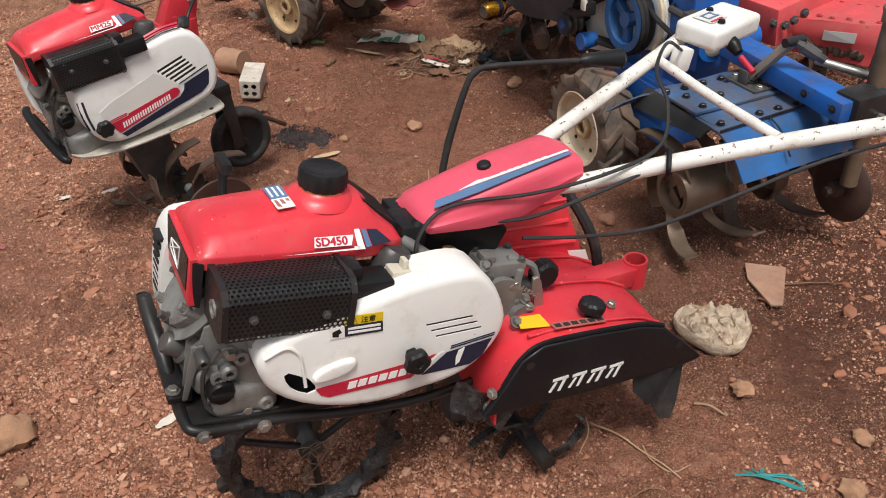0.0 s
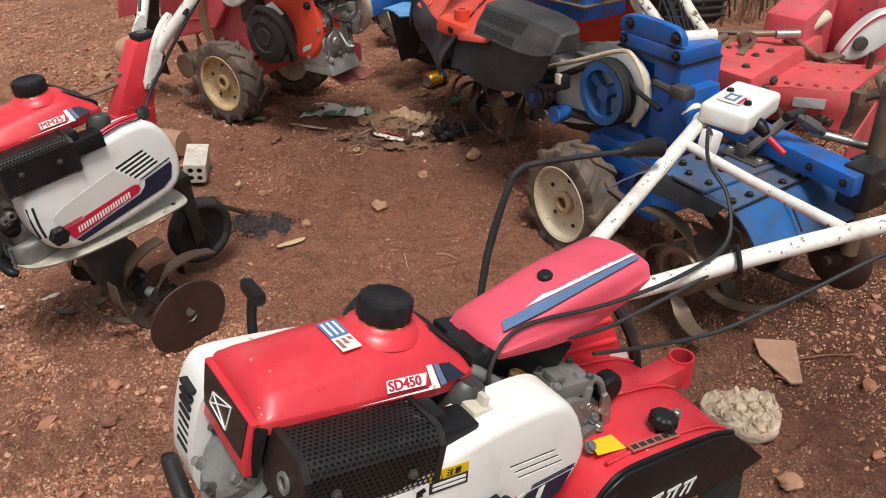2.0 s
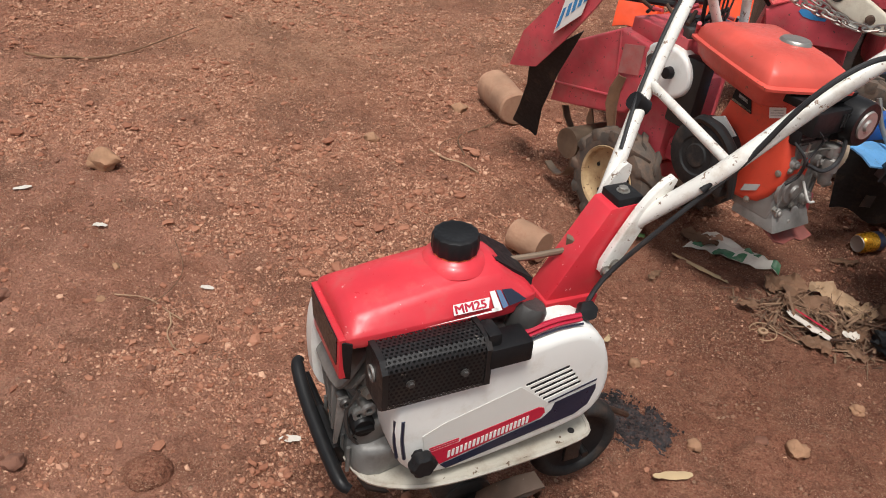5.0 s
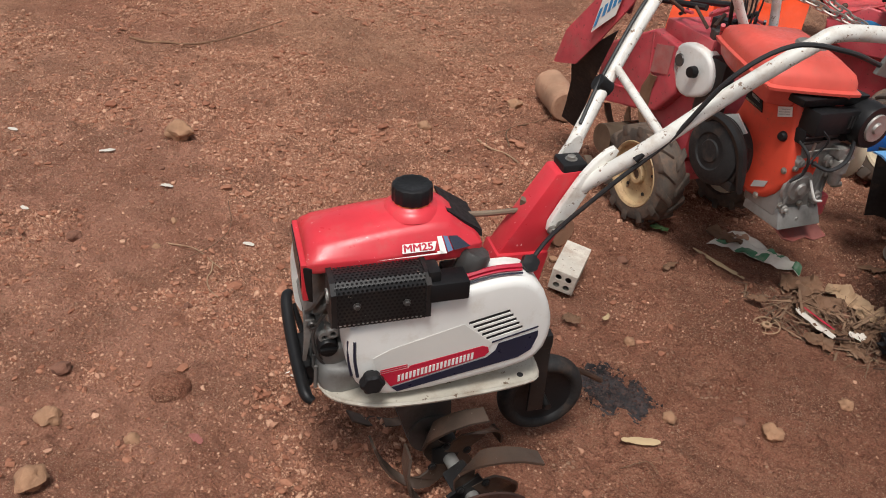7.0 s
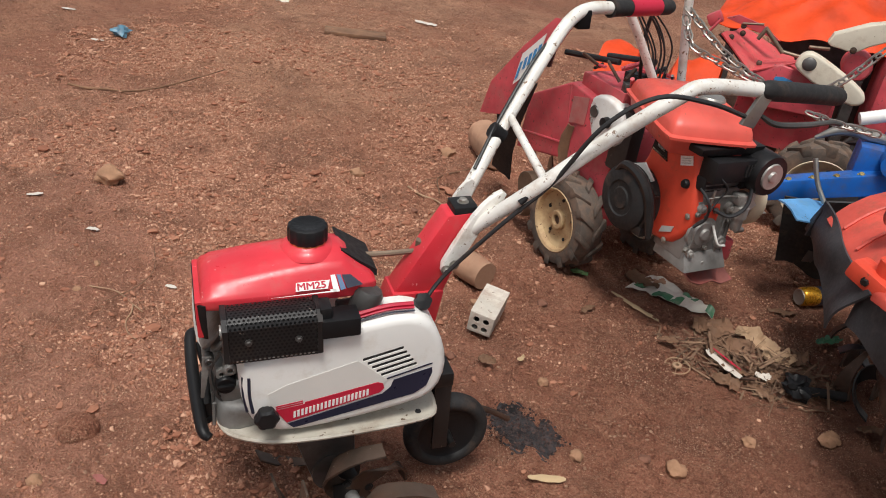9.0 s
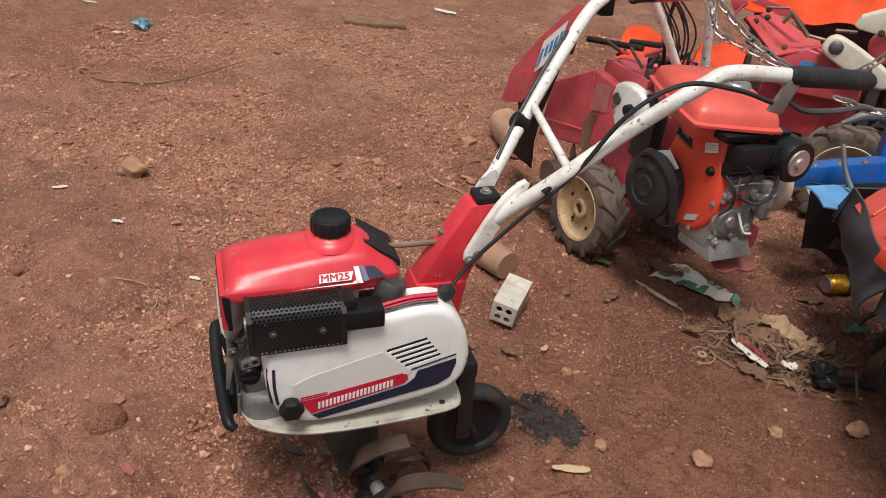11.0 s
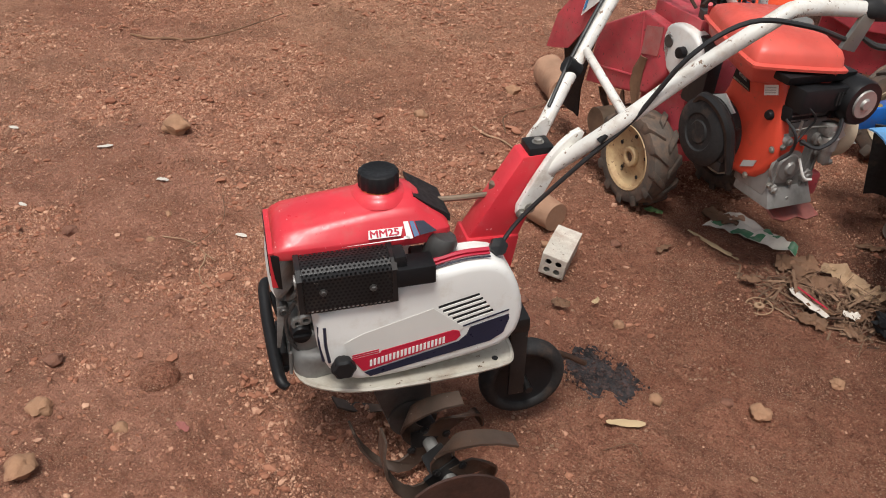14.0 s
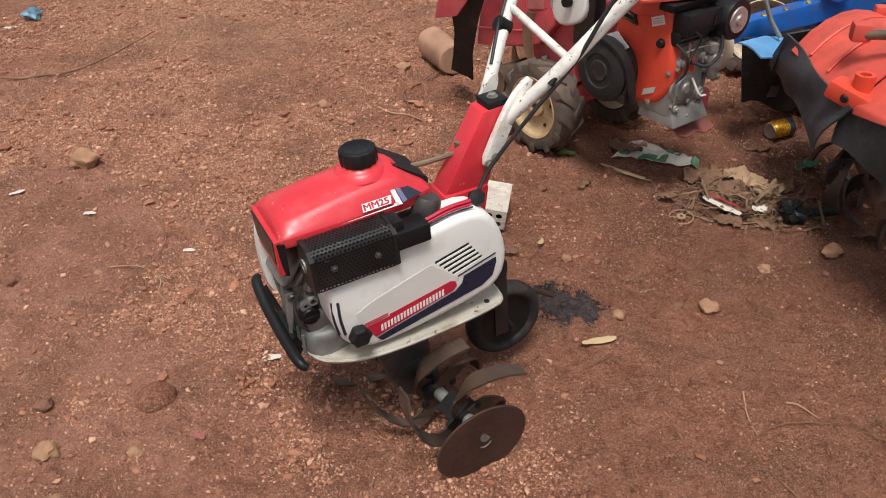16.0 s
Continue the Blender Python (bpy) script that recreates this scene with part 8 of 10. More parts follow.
def build_orange_rotary():
    m = pose(0.33, 3.10, 0)
    t = thing("power_tiller", m, m, "bleached orange rotary tiller with grey rubber aprons", "power tiller", "parked tillers")

    def w(x, y, z):
        return V(x - 0.33, y - 3.10, z)
    A, B, C, E = (0.150, 3.34, 0.490), (0.42, 3.52, 0.510), (0.50, 3.06, 0.555), (0.250, 2.96, 0.475)
    rows = []
    for j in range(7):
        v = j / 6
        row = []
        for i in range(9):
            u = i / 8
            near = Vector(A).lerp(Vector(E), u)
            far = Vector(B).lerp(Vector(C), u)
            p = near.lerp(far, v)
            p.z += 0.045 * math.sin(math.pi * v) ** 0.8 + 0.008 * math.sin(u * 9) * v - 0.045 * (1 - v) ** 3
            row.append(w(*p))
        rows.append(row)
    cover = part("rotary_cover", sheet(rows, 0.005), FADED_ORANGE, t, "bleached orange pressed-steel rotary cover")
    for k, u in enumerate((0.25, 0.55)):
        part("pressed_rib", tube([w(*(Vector(A).lerp(Vector(E), u).lerp(Vector(B).lerp(Vector(C), u), v) + V(0, 0, 0.045 * math.sin(math.pi * v) ** 0.8 - 0.045 * (1 - v) ** 3 + 0.004))) for v in np.linspace(0.05, 0.95, 7)], 0.005, 6), FADED_ORANGE, cover)
    part("cover_corner", hexa([w(0.25, 2.93, 0.425), w(0.315, 2.73, 0.470), w(0.44, 2.86, 0.49), w(0.36, 3.02, 0.47)], [w(0.255, 2.95, 0.445), w(0.315, 2.74, 0.480), w(0.44, 2.88, 0.55), w(0.37, 3.03, 0.545)], 0.006), FADED_ORANGE, cover)
    clamp = part("clamp_bracket", joined(moved(box(0, 0, 0, 0.12, 0.07, 0.05, 0.012), Matrix.Translation(w(0.255, 2.985, 0.455)) @ pose(0, 0, 0, 0, 12, -38)), moved(lathe([(0.014, -0.02), (0.026, -0.02), (0.026, 0.03), (0.014, 0.03)], 20, closed=True), Matrix.Translation(w(0.275, 2.985, 0.485)))), ORANGE, t, "orange cast bracket")
    part("bolt", bolt(w(0.235, 2.96, 0.455), (-0.5, -0.8, 0), 0.010, 0.01), BLACK_STEEL, clamp)
    # rubber aprons
    flap = []
    for i in range(15):
        u = i / 14
        top = Vector((0.145, 3.42, 0.470)).lerp(Vector((0.245, 2.93, 0.440)), u)
        hem = Vector((0.140, 3.54, 0.320)).lerp(Vector((0.198, 2.985, 0.280)), u)
        hem += V(0.012 * math.sin(9 * u), 0, 0.030 * math.sin(math.pi * u) + 0.008 * math.sin(13 * u))
        flap.append([w(*(top.lerp(hem, s) + V(-0.010 * math.sin(math.pi * s) + 0.008 * math.sin(8 * u + 4 * s), 0, 0.012 * math.sin(6 * u + 3 * s) * s))) for s in np.linspace(0, 1, 8)])
    part("rubber_apron", sheet(flap, 0.006), MAT_RUBBER, t, "dusty grey rubber apron with wavy hem")
    flap = []
    for i in range(15):
        u = i / 14
        top = Vector((0.245, 2.97, 0.450)).lerp(Vector((0.47, 2.52, 0.500)), u)
        hem = Vector((0.225, 2.985, 0.315)).lerp(Vector((0.440, 2.560, 0.330)), u)
        flap.append([w(*(top.lerp(hem, s) + V(-0.008 * math.sin(math.pi * s) + 0.010 * math.sin(7 * u + 2 * s), 0, 0.010 * math.sin(9 * u) * s))) for s in np.linspace(0, 1, 8)])
    part("rubber_apron", sheet(flap, 0.006), MAT_RUBBER, t, "dusty grey rubber apron with wavy hem")
    flap = [[w(0.145 + 0.25 * u - 0.02 * s, 3.42 + 0.12 * u + 0.05 * s, 0.470 - 0.14 * s + 0.02 * u) for s in np.linspace(0, 1, 4)] for u in np.linspace(0, 1, 7)]
    part("rubber_apron", sheet(flap, 0.006), MAT_RUBBER, t)
    axle = part("tine_axle", tube([w(0.40, 3.40, 0.17), w(0.40, 2.90, 0.17)], 0.03, 14, smooth=False), RUST, t)
    for k in range(8):
        part("tine", moved(tine(V(0, 0, 0), k * 1.7, 0.14, 0.03 * (1 if k % 2 else -1), 0.05), Matrix.Translation(w(0.40, 2.98 + 0.05 * k, 0.17))), BLACK_STEEL, axle)
    for x, y, a in ((0.365, 3.34, 20), (0.435, 3.215, 50), (0.50, 3.06, 10), (0.44, 2.98, 70), (0.34, 3.17, 120)):
        blade = sheet([[V(-0.030 + 0.004 * k, 0.016 * math.sin(k * 0.5), 0.004 + 0.022 * k), V(0.030 - 0.004 * k, 0.016 * math.sin(k * 0.5) + 0.012, 0.004 + 0.022 * k)] for k in range(9)], 0.009)
        part("tine_blade", moved(blade, Matrix.Translation(w(x, y, 0)) @ pose(0, 0, 0, 8, 0, a)), RUST, axle, "soil-caked worn blade")
    # linkage, column and engine behind
    part("link_rod", tube([w(0.27, 3.09, 0.585), w(0.38, 3.02, 0.61), w(0.50, 2.98, 0.60)], 0.013, 10), RUST_PALE, t)
    part("link_rod", tube([w(0.42, 3.05, 0.60), w(0.47, 2.86, 0.60), w(0.50, 2.78, 0.58)], 0.009, 8), RUST_PALE, t)
    part("link_lug", box(-0.065, 0.0, 0.59, 0.05, 0.05, 0.05, 0.01), FADED_ORANGE, t)
    part("link_lug", moved(box(0, 0, 0, 0.06, 0.04, 0.03, 0.008), Matrix.Translation(w(0.41, 3.45, 0.545))), FADED_ORANGE, t)
    part("column", joined(hexa([w(0.47, 2.92, 0.30), w(0.62, 2.98, 0.30), w(0.60, 3.16, 0.30), w(0.46, 3.12, 0.30)], [w(0.50, 2.98, 0.64), w(0.60, 3.02, 0.64), w(0.60, 3.14, 0.64), w(0.50, 3.12, 0.64)], 0.015), moved(box(0, 0, 0, 0.16, 0.07, 0.07, 0.015), Matrix.Translation(w(0.57, 3.14, 0.64)) @ pose(0, 0, 0, 0, -15, 30))), ORANGE, t, "orange-red cast column")
    part("engine_block", joined(moved(box(0, 0, 0, 0.34, 0.30, 0.30, 0.03), Matrix.Translation(w(0.86, 3.30, 0.46))), moved(box(0, 0, 0, 0.25, 0.2, 0.1, 0.02), Matrix.Translation(w(0.80, 3.22, 0.60)))), ORANGE, t, "orange engine block")
    part("engine_cowl", hexa([w(0.58, 3.12, 0.615), w(0.80, 3.10, 0.615), w(0.86, 3.26, 0.615), w(0.62, 3.30, 0.615)], [w(0.62, 3.16, 0.69), w(0.77, 3.15, 0.68), w(0.82, 3.25, 0.68), w(0.66, 3.28, 0.69)], 0.02), WHITE, t, "white plastic engine cowl")
    part("red_panel", hexa([w(0.70, 3.02, 0.52), w(0.92, 3.02, 0.50), w(0.95, 3.14, 0.50), w(0.72, 3.14, 0.52)], [w(0.71, 3.04, 0.60), w(0.91, 3.04, 0.58), w(0.93, 3.13, 0.58), w(0.73, 3.13, 0.60)], 0.01), RED_OLD, t)
    part("hose", tube([w(0.46, 3.10, 0.60), w(0.47, 3.14, 0.67), w(0.52, 3.20, 0.71), w(0.60, 3.26, 0.70)], 0.024, 12), WHITE, t, "white plastic hose")
    for x in (0.60, 0.95):
        part("stand_leg", moved(box(0, 0, 0.16, 0.05, 0.05, 0.32, 0.006), Matrix.Translation(w(x, 3.22, 0))), ALU_DARK, t)
    return t


build_orange_rotary()


def lump_flat(r, seed):
    bm = bmesh.new()
    bmesh.ops.create_icosphere(bm, subdivisions=2, radius=r)
    for v in bm.verts:
        v.co *= 1 + 0.5 * noise.noise(v.co * 120 + V(seed, 0, seed))
        v.co.y *= 0.22
    return bm


def build_red_rotary():
    m = pose(1.20, 2.45, 0)
    t = thing("power_tiller", m, m, "old red rotary tiller with a bolted steel cover", "power tiller", "parked tillers")

    def w(x, y, z):
        return V(x - 1.20, y - 2.45, z)
    a = part("rotary_cover", hexa([w(0.915, 2.50, 0.34), w(1.015, 2.335, 0.34), w(1.42, 2.67, 0.34), w(1.14, 2.72, 0.34)], [w(0.905, 2.49, 0.455), w(1.005, 2.335, 0.450), w(1.40, 2.685, 0.450), w(1.13, 2.70, 0.455)], 0.008), RED_DUSTY, t, "faded red bolted rotary cover box")
    def top(u, v):
        """A point of the lower plate, u along its folded edge, v towards the box."""
        p = Vector((1.055, 2.395, 0.402)).lerp(Vector((1.287, 2.300, 0.408)), u)
        q = Vector((1.30, 2.60, 0.400)).lerp(Vector((1.445, 2.410, 0.432)), u)
        return w(*(p.lerp(q, v) + V(0, 0, 0.004 * math.sin(5 * u + 3 * v))))
    b = part("cover_plate", sheet([[top(u, v) for v in np.linspace(0, 1, 6)] for u in np.linspace(0, 1, 7)], 0.006), RED_DUSTY, t, "faded red steel cover plate")
    def drop(u, s):
        p = Vector((1.055, 2.395, 0.402)).lerp(Vector((1.287, 2.300, 0.408)), u)
        q = Vector((1.070, 2.425, 0.300)).lerp(Vector((1.272, 2.290, 0.292)), u)
        return w(*(p.lerp(q, s) + V(0, -0.012 * math.sin(math.pi * min(1, s * 1.4)), 0)))
    skirt = part("front_skirt", sheet([[drop(u, s) for s in np.linspace(0, 1, 5)] for u in np.linspace(0, 1, 7)], 0.005), RED_DUSTY, t, "scraped red front skirt with a pale label")
    part("plate_label", sheet([[drop(u, s) + V(-0.002, -0.0055, 0.002) for s in (0.22, 0.48)] for u in (0.40, 0.75)], 0.002), PRINT_GREY, skirt)
    for k in range(9):
        part("rust_scab", moved(lump_flat(0.010 + 0.008 * ((k * 37) % 5) / 5, k), Matrix.Translation(drop(0.36 + 0.065 * k, 0.72 + 0.05 * (k % 3)) + V(0, -0.003, 0))), RUST, skirt)
    for k in range(6):
        part("bolt", bolt(top(0.10 + 0.16 * k, 0.10 + 0.04 * (k % 2)) + V(0, 0, 0.002), (0, 0, 1), 0.0065, 0.005), RED_OLD, b)
    for k in range(4):
        part("bolt", bolt(top(0.15 + 0.22 * k, 0.72), (0, 0, 1), 0.0065, 0.005), RED_OLD, b)
    for x, y, z in ((1.03, 2.35, 0.405), (1.065, 2.38, 0.408), (1.10, 2.405, 0.42), (1.00, 2.36, 0.41)):
        part("bolt", bolt(w(x, y - 0.012, z), (0.3, -1, 0), 0.010, 0.012), ALU_DARK, a)
    for x, y in ((0.945, 2.50), (0.99, 2.545), (1.05, 2.60), (1.10, 2.52), (1.16, 2.55), (1.03, 2.43), (1.25, 2.63)):
        part("bolt", bolt(w(x, y, 0.452), (0, 0, 1), 0.010, 0.008), RUST, a)
    part("link_bracket", joined(moved(box(0, 0, 0, 0.075, 0.022, 0.008, 0.002), Matrix.Translation(w(1.075, 2.555, 0.458)) @ pose(0, 0, 0, 0, 0, 55)), moved(lathe([(0.010, -0.012), (0.026, -0.012), (0.026, 0.012), (0.010, 0.012)], 20, "Y", closed=True), Matrix.Translation(w(1.10, 2.59, 0.480)))), RUST_PALE, t)
    for p, q, r in (((1.215, 2.60, 0.487), (1.375, 2.595, 0.375), 0.008), ((1.240, 2.595, 0.485), (1.390, 2.580, 0.370), 0.008), ((1.225, 2.60, 0.490), (1.10, 2.66, 0.475), 0.010), ((1.225, 2.60, 0.490), (1.06, 2.70, 0.472), 0.008), ((0.96, 2.58, 0.468), (1.06, 2.66, 0.470), 0.014)):
        part("link_rod", tube([w(*p), w(*q)], r, 10, smooth=False), RUST_PALE, t)
    part("link_pin", tube([w(1.195, 2.60, 0.487), w(1.265, 2.592, 0.487)], 0.014, 12, smooth=False), STEEL, t)
    part("link_foot", moved(box(0, 0, 0, 0.07, 0.05, 0.008, 0.002), Matrix.Translation(w(1.375, 2.575, 0.415)) @ pose(0, 0, 0, 0, 0, 20)), RUST_PALE, t)
    part("pin", tube([w(1.405, 2.42, 0.425), w(1.405, 2.42, 0.475)], 0.009, 10, smooth=False), RUST, t)
    part("hitch_rod", tube([w(1.31, 2.30, 0.385), w(1.50, 2.34, 0.40)], 0.016, 12, smooth=False), RUST, t)
    part("hitch_cap", moved(lathe([(0.001, 0), (0.02, 0), (0.02, 0.035), (0.001, 0.037)], 6), Matrix.Translation(w(1.315, 2.30, 0.37))), RUST_PALE, t)
    part("chassis", joined(hexa([w(1.28, 2.60, 0.20), w(1.50, 2.80, 0.20), w(1.42, 2.92, 0.20), w(1.20, 2.72, 0.20)], [w(1.30, 2.62, 0.52), w(1.50, 2.80, 0.56), w(1.42, 2.92, 0.56), w(1.22, 2.74, 0.52)], 0.02), moved(box(0, 0, 0, 0.45, 0.28, 0.26, 0.03), Matrix.Translation(w(1.72, 2.92, 0.45)) @ pose(0, 0, 0, 0, 0, 25))), RED_OLD, t, "dusty red gear housing")
    part("blue_label", plate([w(1.50, 2.62, 0.60), w(1.60, 2.66, 0.60), w(1.60, 2.66, 0.64), w(1.50, 2.62, 0.64)], (0.3, -1, 0), 0.003), PRINT_SKY, t)
    cov = part("chain_cover", moved(slab([(-0.02, -0.05), (0.03, 0.035), (0.09, 0.085), (0.155, 0.085), (0.17, 0.03), (0.12, -0.03), (0.05, -0.075), (0.0, -0.075)], 0, 0.05, 0.012, (), 2), Matrix.Translation(w(1.47, 2.66, 0.44)) @ pose(0, 0, 0, 0, 0, -10)), WHITE, t, "white chain cover with a black centre")
    part("cover_disc", moved(lathe([(0.001, 0.012), (0.022, 0.01), (0.024, 0)], 20, "Y"), Matrix.Translation(w(1.51, 2.65, 0.425))), ALU_DARK, cov)
    part("cover_border", moved(tube([(-0.012, -0.003, -0.045), (0.035, -0.003, 0.03), (0.09, -0.003, 0.074), (0.145, -0.003, 0.074)], 0.003, 6), Matrix.Translation(w(1.47, 2.66, 0.44)) @ pose(0, 0, 0, 0, 0, -10)), PRINT_RED, cov)
    part("yellow_tube", tube([w(1.33, 2.68, 0.47), w(1.42, 2.72, 0.50)], 0.02, 12, smooth=False), CREAM, t)
    axle = part("tine_axle", tube([w(1.02, 2.36, 0.19), w(1.36, 2.70, 0.19)], 0.03, 12, smooth=False), RUST, t)
    for k in range(7):
        part("tine", moved(tine(V(0, 0, 0), k * 1.7, 0.18, 0.04, 0.05), Matrix.Translation(w(1.04 + 0.05 * k, 2.38 + 0.05 * k, 0.19)) @ pose(0, 0, 0, 0, 0, -45)), RUST, axle)
    part("side_skirt", sheet([[w(1.17 + 0.07 * i, 2.08 + 0.075 * i, 0.34 - 0.05 * j + 0.01 * i) for j in range(4)] for i in range(5)], 0.005), RED_OLD, t, "faded red side skirt")
    part("far_engine", casting(-0.10, 0.66, 0.50, 0.26, 0.20, 0.22, 41, 0.012), ALU_DARK, t, "dark finned engine")
    for k in range(5):
        part("cooling_fin", box(-0.10, 0.555, 0.44 + 0.026 * k, 0.22, 0.02, 0.009, 0.002), ALU_DARK, t)
    part("exhaust_pipe", tube([w(1.0, 3.05, 0.62), w(1.08, 3.02, 0.66), w(1.20, 3.04, 0.64)], 0.020, 10), ALU_DARK, t)
    for k in range(5):
        part("cable", tube([w(0.86 + 0.05 * k, 2.86, 0.50), w(0.92 + 0.05 * k, 2.90, 0.66 + 0.02 * k), w(1.04 + 0.05 * k, 2.98, 0.70 + 0.01 * k), w(1.22 + 0.03 * k, 3.06, 0.60)], 0.004, 6), CABLE, t)
    for x, y in ((1.32, 2.74), (1.70, 2.95)):
        part("stand_leg", moved(box(0, 0, 0.12, 0.06, 0.06, 0.25, 0.006), Matrix.Translation(w(x, y, 0))), ALU_DARK, t)
    return t


build_red_rotary()


def build_far_machines():
    # blue tiller half hidden behind the orange ones
    m = pose(0.25, 3.85, 0)
    t = thing("power_tiller", m, m, "blue tiller with a bleached blue foot plate", "power tiller", "parked tillers")

    def w(x, y, z):
        return V(x - 0.25, y - 3.85, z)
    part("foot_plate", sheet([[w(0.03 + 0.09 * i + 0.02 * j, 3.60 + 0.07 * i - 0.045 * j, 0.37 - 0.006 * i + 0.012 * math.sin(2 * i + j)) for j in range(4)] for i in range(4)], 0.005), LIGHT_BLUE, t, "bleached blue sheet-steel plate")
    part("drawbar", hexa([w(-0.02, 3.72, 0.30), w(0.40, 3.80, 0.42), w(0.40, 3.88, 0.42), w(-0.02, 3.80, 0.30)], [w(-0.02, 3.72, 0.37), w(0.40, 3.80, 0.50), w(0.40, 3.88, 0.50), w(-0.02, 3.80, 0.37)], 0.008), BLUE, t, "blue steel drawbar")
    part("gearbox", joined(moved(box(0, 0, 0, 0.20, 0.2, 0.30, 0.02), Matrix.Translation(w(0.42, 3.98, 0.42))), moved(box(0, 0, 0, 0.14, 0.14, 0.14, 0.02), Matrix.Translation(w(0.30, 3.90, 0.47))), moved(lathe([(0.001, -0.06), (0.04, -0.06), (0.045, 0.06), (0.001, 0.06)], 20, "Y"), Matrix.Translation(w(0.34, 3.82, 0.52)))), BLUE, t, "blue cast gearbox")
    for i in range(5):
        part("bolt", bolt(w(0.05 + 0.07 * i, 3.755 + 0.013 * i, 0.385 + 0.022 * i), (0, -0.3, 1), 0.010, 0.012), BRASS, t)
    part("lever", tube([w(0.10, 3.70, 0.50), w(0.13, 3.68, 0.43), w(0.17, 3.66, 0.375)], 0.008, 8), STEEL, t)
    part("silver_lever", tube([w(0.09, 3.86, 0.52), w(0.17, 3.88, 0.565), w(0.26, 3.90, 0.56), w(0.36, 3.92, 0.545)], [0.006, 0.022, 0.020, 0.014], 10), STEEL, t, "polished clutch lever")
    part("white_grip", tube([w(0.205, 3.90, 0.605), w(0.30, 3.92, 0.640)], 0.022, 12, smooth=False), WHITE, t)
    apron = []
    for i in range(13):
        u = i / 12
        top = Vector((0.05, 3.68, 0.360)).lerp(Vector((0.42, 3.70, 0.350)), u)
        hem = Vector((0.10, 3.74, 0.10)).lerp(Vector((0.44, 3.78, 0.07)), u) + V(0, 0, 0.02 * math.sin(11 * u))
        apron.append([w(*(top.lerp(hem, q) + V(0, 0.012 * math.sin(9 * u + 3 * q), 0))) for q in np.linspace(0, 1, 6)])
    part("rubber_apron", sheet(apron, 0.006), RUBBER, t, "black rubber apron hanging under the plate")
    part("undercarriage", joined(casting(0.26, 0.22, 0.17, 0.62, 0.30, 0.20, 31, 0.012), casting(0.16, 0.04, 0.22, 0.22, 0.14, 0.14, 33, 0.010)), BLACK_STEEL, t, "oily black undercarriage")
    far_axle = part("tine_axle", tube([w(0.17, 3.83, 0.15), w(0.44, 3.86, 0.15)], 0.025, 12, smooth=False), RUST, t)
    for k in range(6):
        part("tine", moved(tine(V(0, 0, 0), 1.9 * k, 0.145, 0.03 * (1 if k % 2 else -1), 0.045), Matrix.Translation(w(0.18 + 0.045 * k, 3.83 + 0.005 * k, 0.15)) @ pose(0, 0, 0, 0, 0, 90)), RUST, far_axle)
    part("engine", casting(0.42, 0.30, 0.46, 0.28, 0.24, 0.30, 35, 0.012), BLUE_GRIME, t, "grimy blue engine")
    for k in range(6):
        part("cooling_fin", box(0.42, 0.175, 0.38 + 0.028 * k, 0.24, 0.02, 0.010, 0.002), BLUE_GRIME, t)
    part("starter_cover", moved(lathe([(0.001, 0.05), (0.06, 0.05), (0.068, 0.03), (0.068, -0.04), (0.001, -0.04)], 26, "Y"), Matrix.Translation((0.60, 0.16, 0.47))), BLUE_GRIME, t)
    agri_wheel(t, w(0.20, 4.30, 0.20), 0.20, 0.12, CREAM, 0.1)
    agri_wheel(t, w(0.62, 3.98, 0.19), 0.19, 0.12, CREAM, 0.1, 12, RUBBER)
    part("stand_leg", moved(box(0, 0, 0.14, 0.06, 0.06, 0.28, 0.006), Matrix.Translation(w(0.38, 3.92, 0))), ALU_DARK, t)
    # red tiller under the tarpaulin
    m2 = pose(0.0, 4.9, 0)
    r = thing("power_tiller", m2, m2, "red tiller partly covered by an orange tarpaulin", "power tiller", "parked tillers")

    def v(x, y, z):
        return V(x, y - 4.9, z)
    part("rotary_cover", sheet([[Vector(p).lerp(Vector(q), s) + V(0, -4.9, 0.006 * math.sin(9 * s)) for s in np.linspace(0, 1, 6)] for p, q in (((-0.330, 4.60, 0.650), (-0.255, 4.90, 0.640)), ((-0.255, 4.59, 0.590), (-0.18, 4.90, 0.612)), ((-0.178, 4.58, 0.528), (-0.10, 4.90, 0.580)), ((-0.006, 4.60, 0.600), (-0.02, 4.90, 0.560)))], 0.006), RED_DUSTY, r, "dusty pink-red rotary cover")
    part("cover_rim", tube([v(-0.338, 4.635, 0.640), v(-0.26, 4.635, 0.580), v(-0.185, 4.635, 0.508)], 0.008, 8), BLACK_STEEL, r)
    part("back_plate", slab([(-0.335, 0.690), (-0.288, 0.712), (-0.176, 0.690), (-0.095, 0.640), (-0.244, 0.670)], -0.14, -0.16, 0.004, (), 0), RED_OLD, r)
    part("cover_body", hexa([v(-0.20, 4.70, 0.20), v(0.18, 4.66, 0.20), v(0.24, 5.0, 0.20), v(-0.2, 5.05, 0.20)], [v(-0.19, 4.68, 0.49), v(0.16, 4.66, 0.49), v(0.22, 4.98, 0.52), v(-0.14, 5.0, 0.52)], 0.015), RED_OLD, r)
    low = part("side_panel", slab([(-0.199, 0.500), (-0.065, 0.580), (0.145, 0.548), (0.182, 0.475), (0.170, 0.40), (-0.077, 0.39), (-0.18, 0.43)], -0.31, -0.27, 0.008, (), 0), RED_OLD, r, "dark red side panel with a blue decal")
    part("blue_decal", slab([(-0.086, 0.525), (-0.026, 0.534), (0.056, 0.497), (-0.045, 0.493)], -0.3125, -0.3105, 0, (), 1), PRINT_SKY, low)
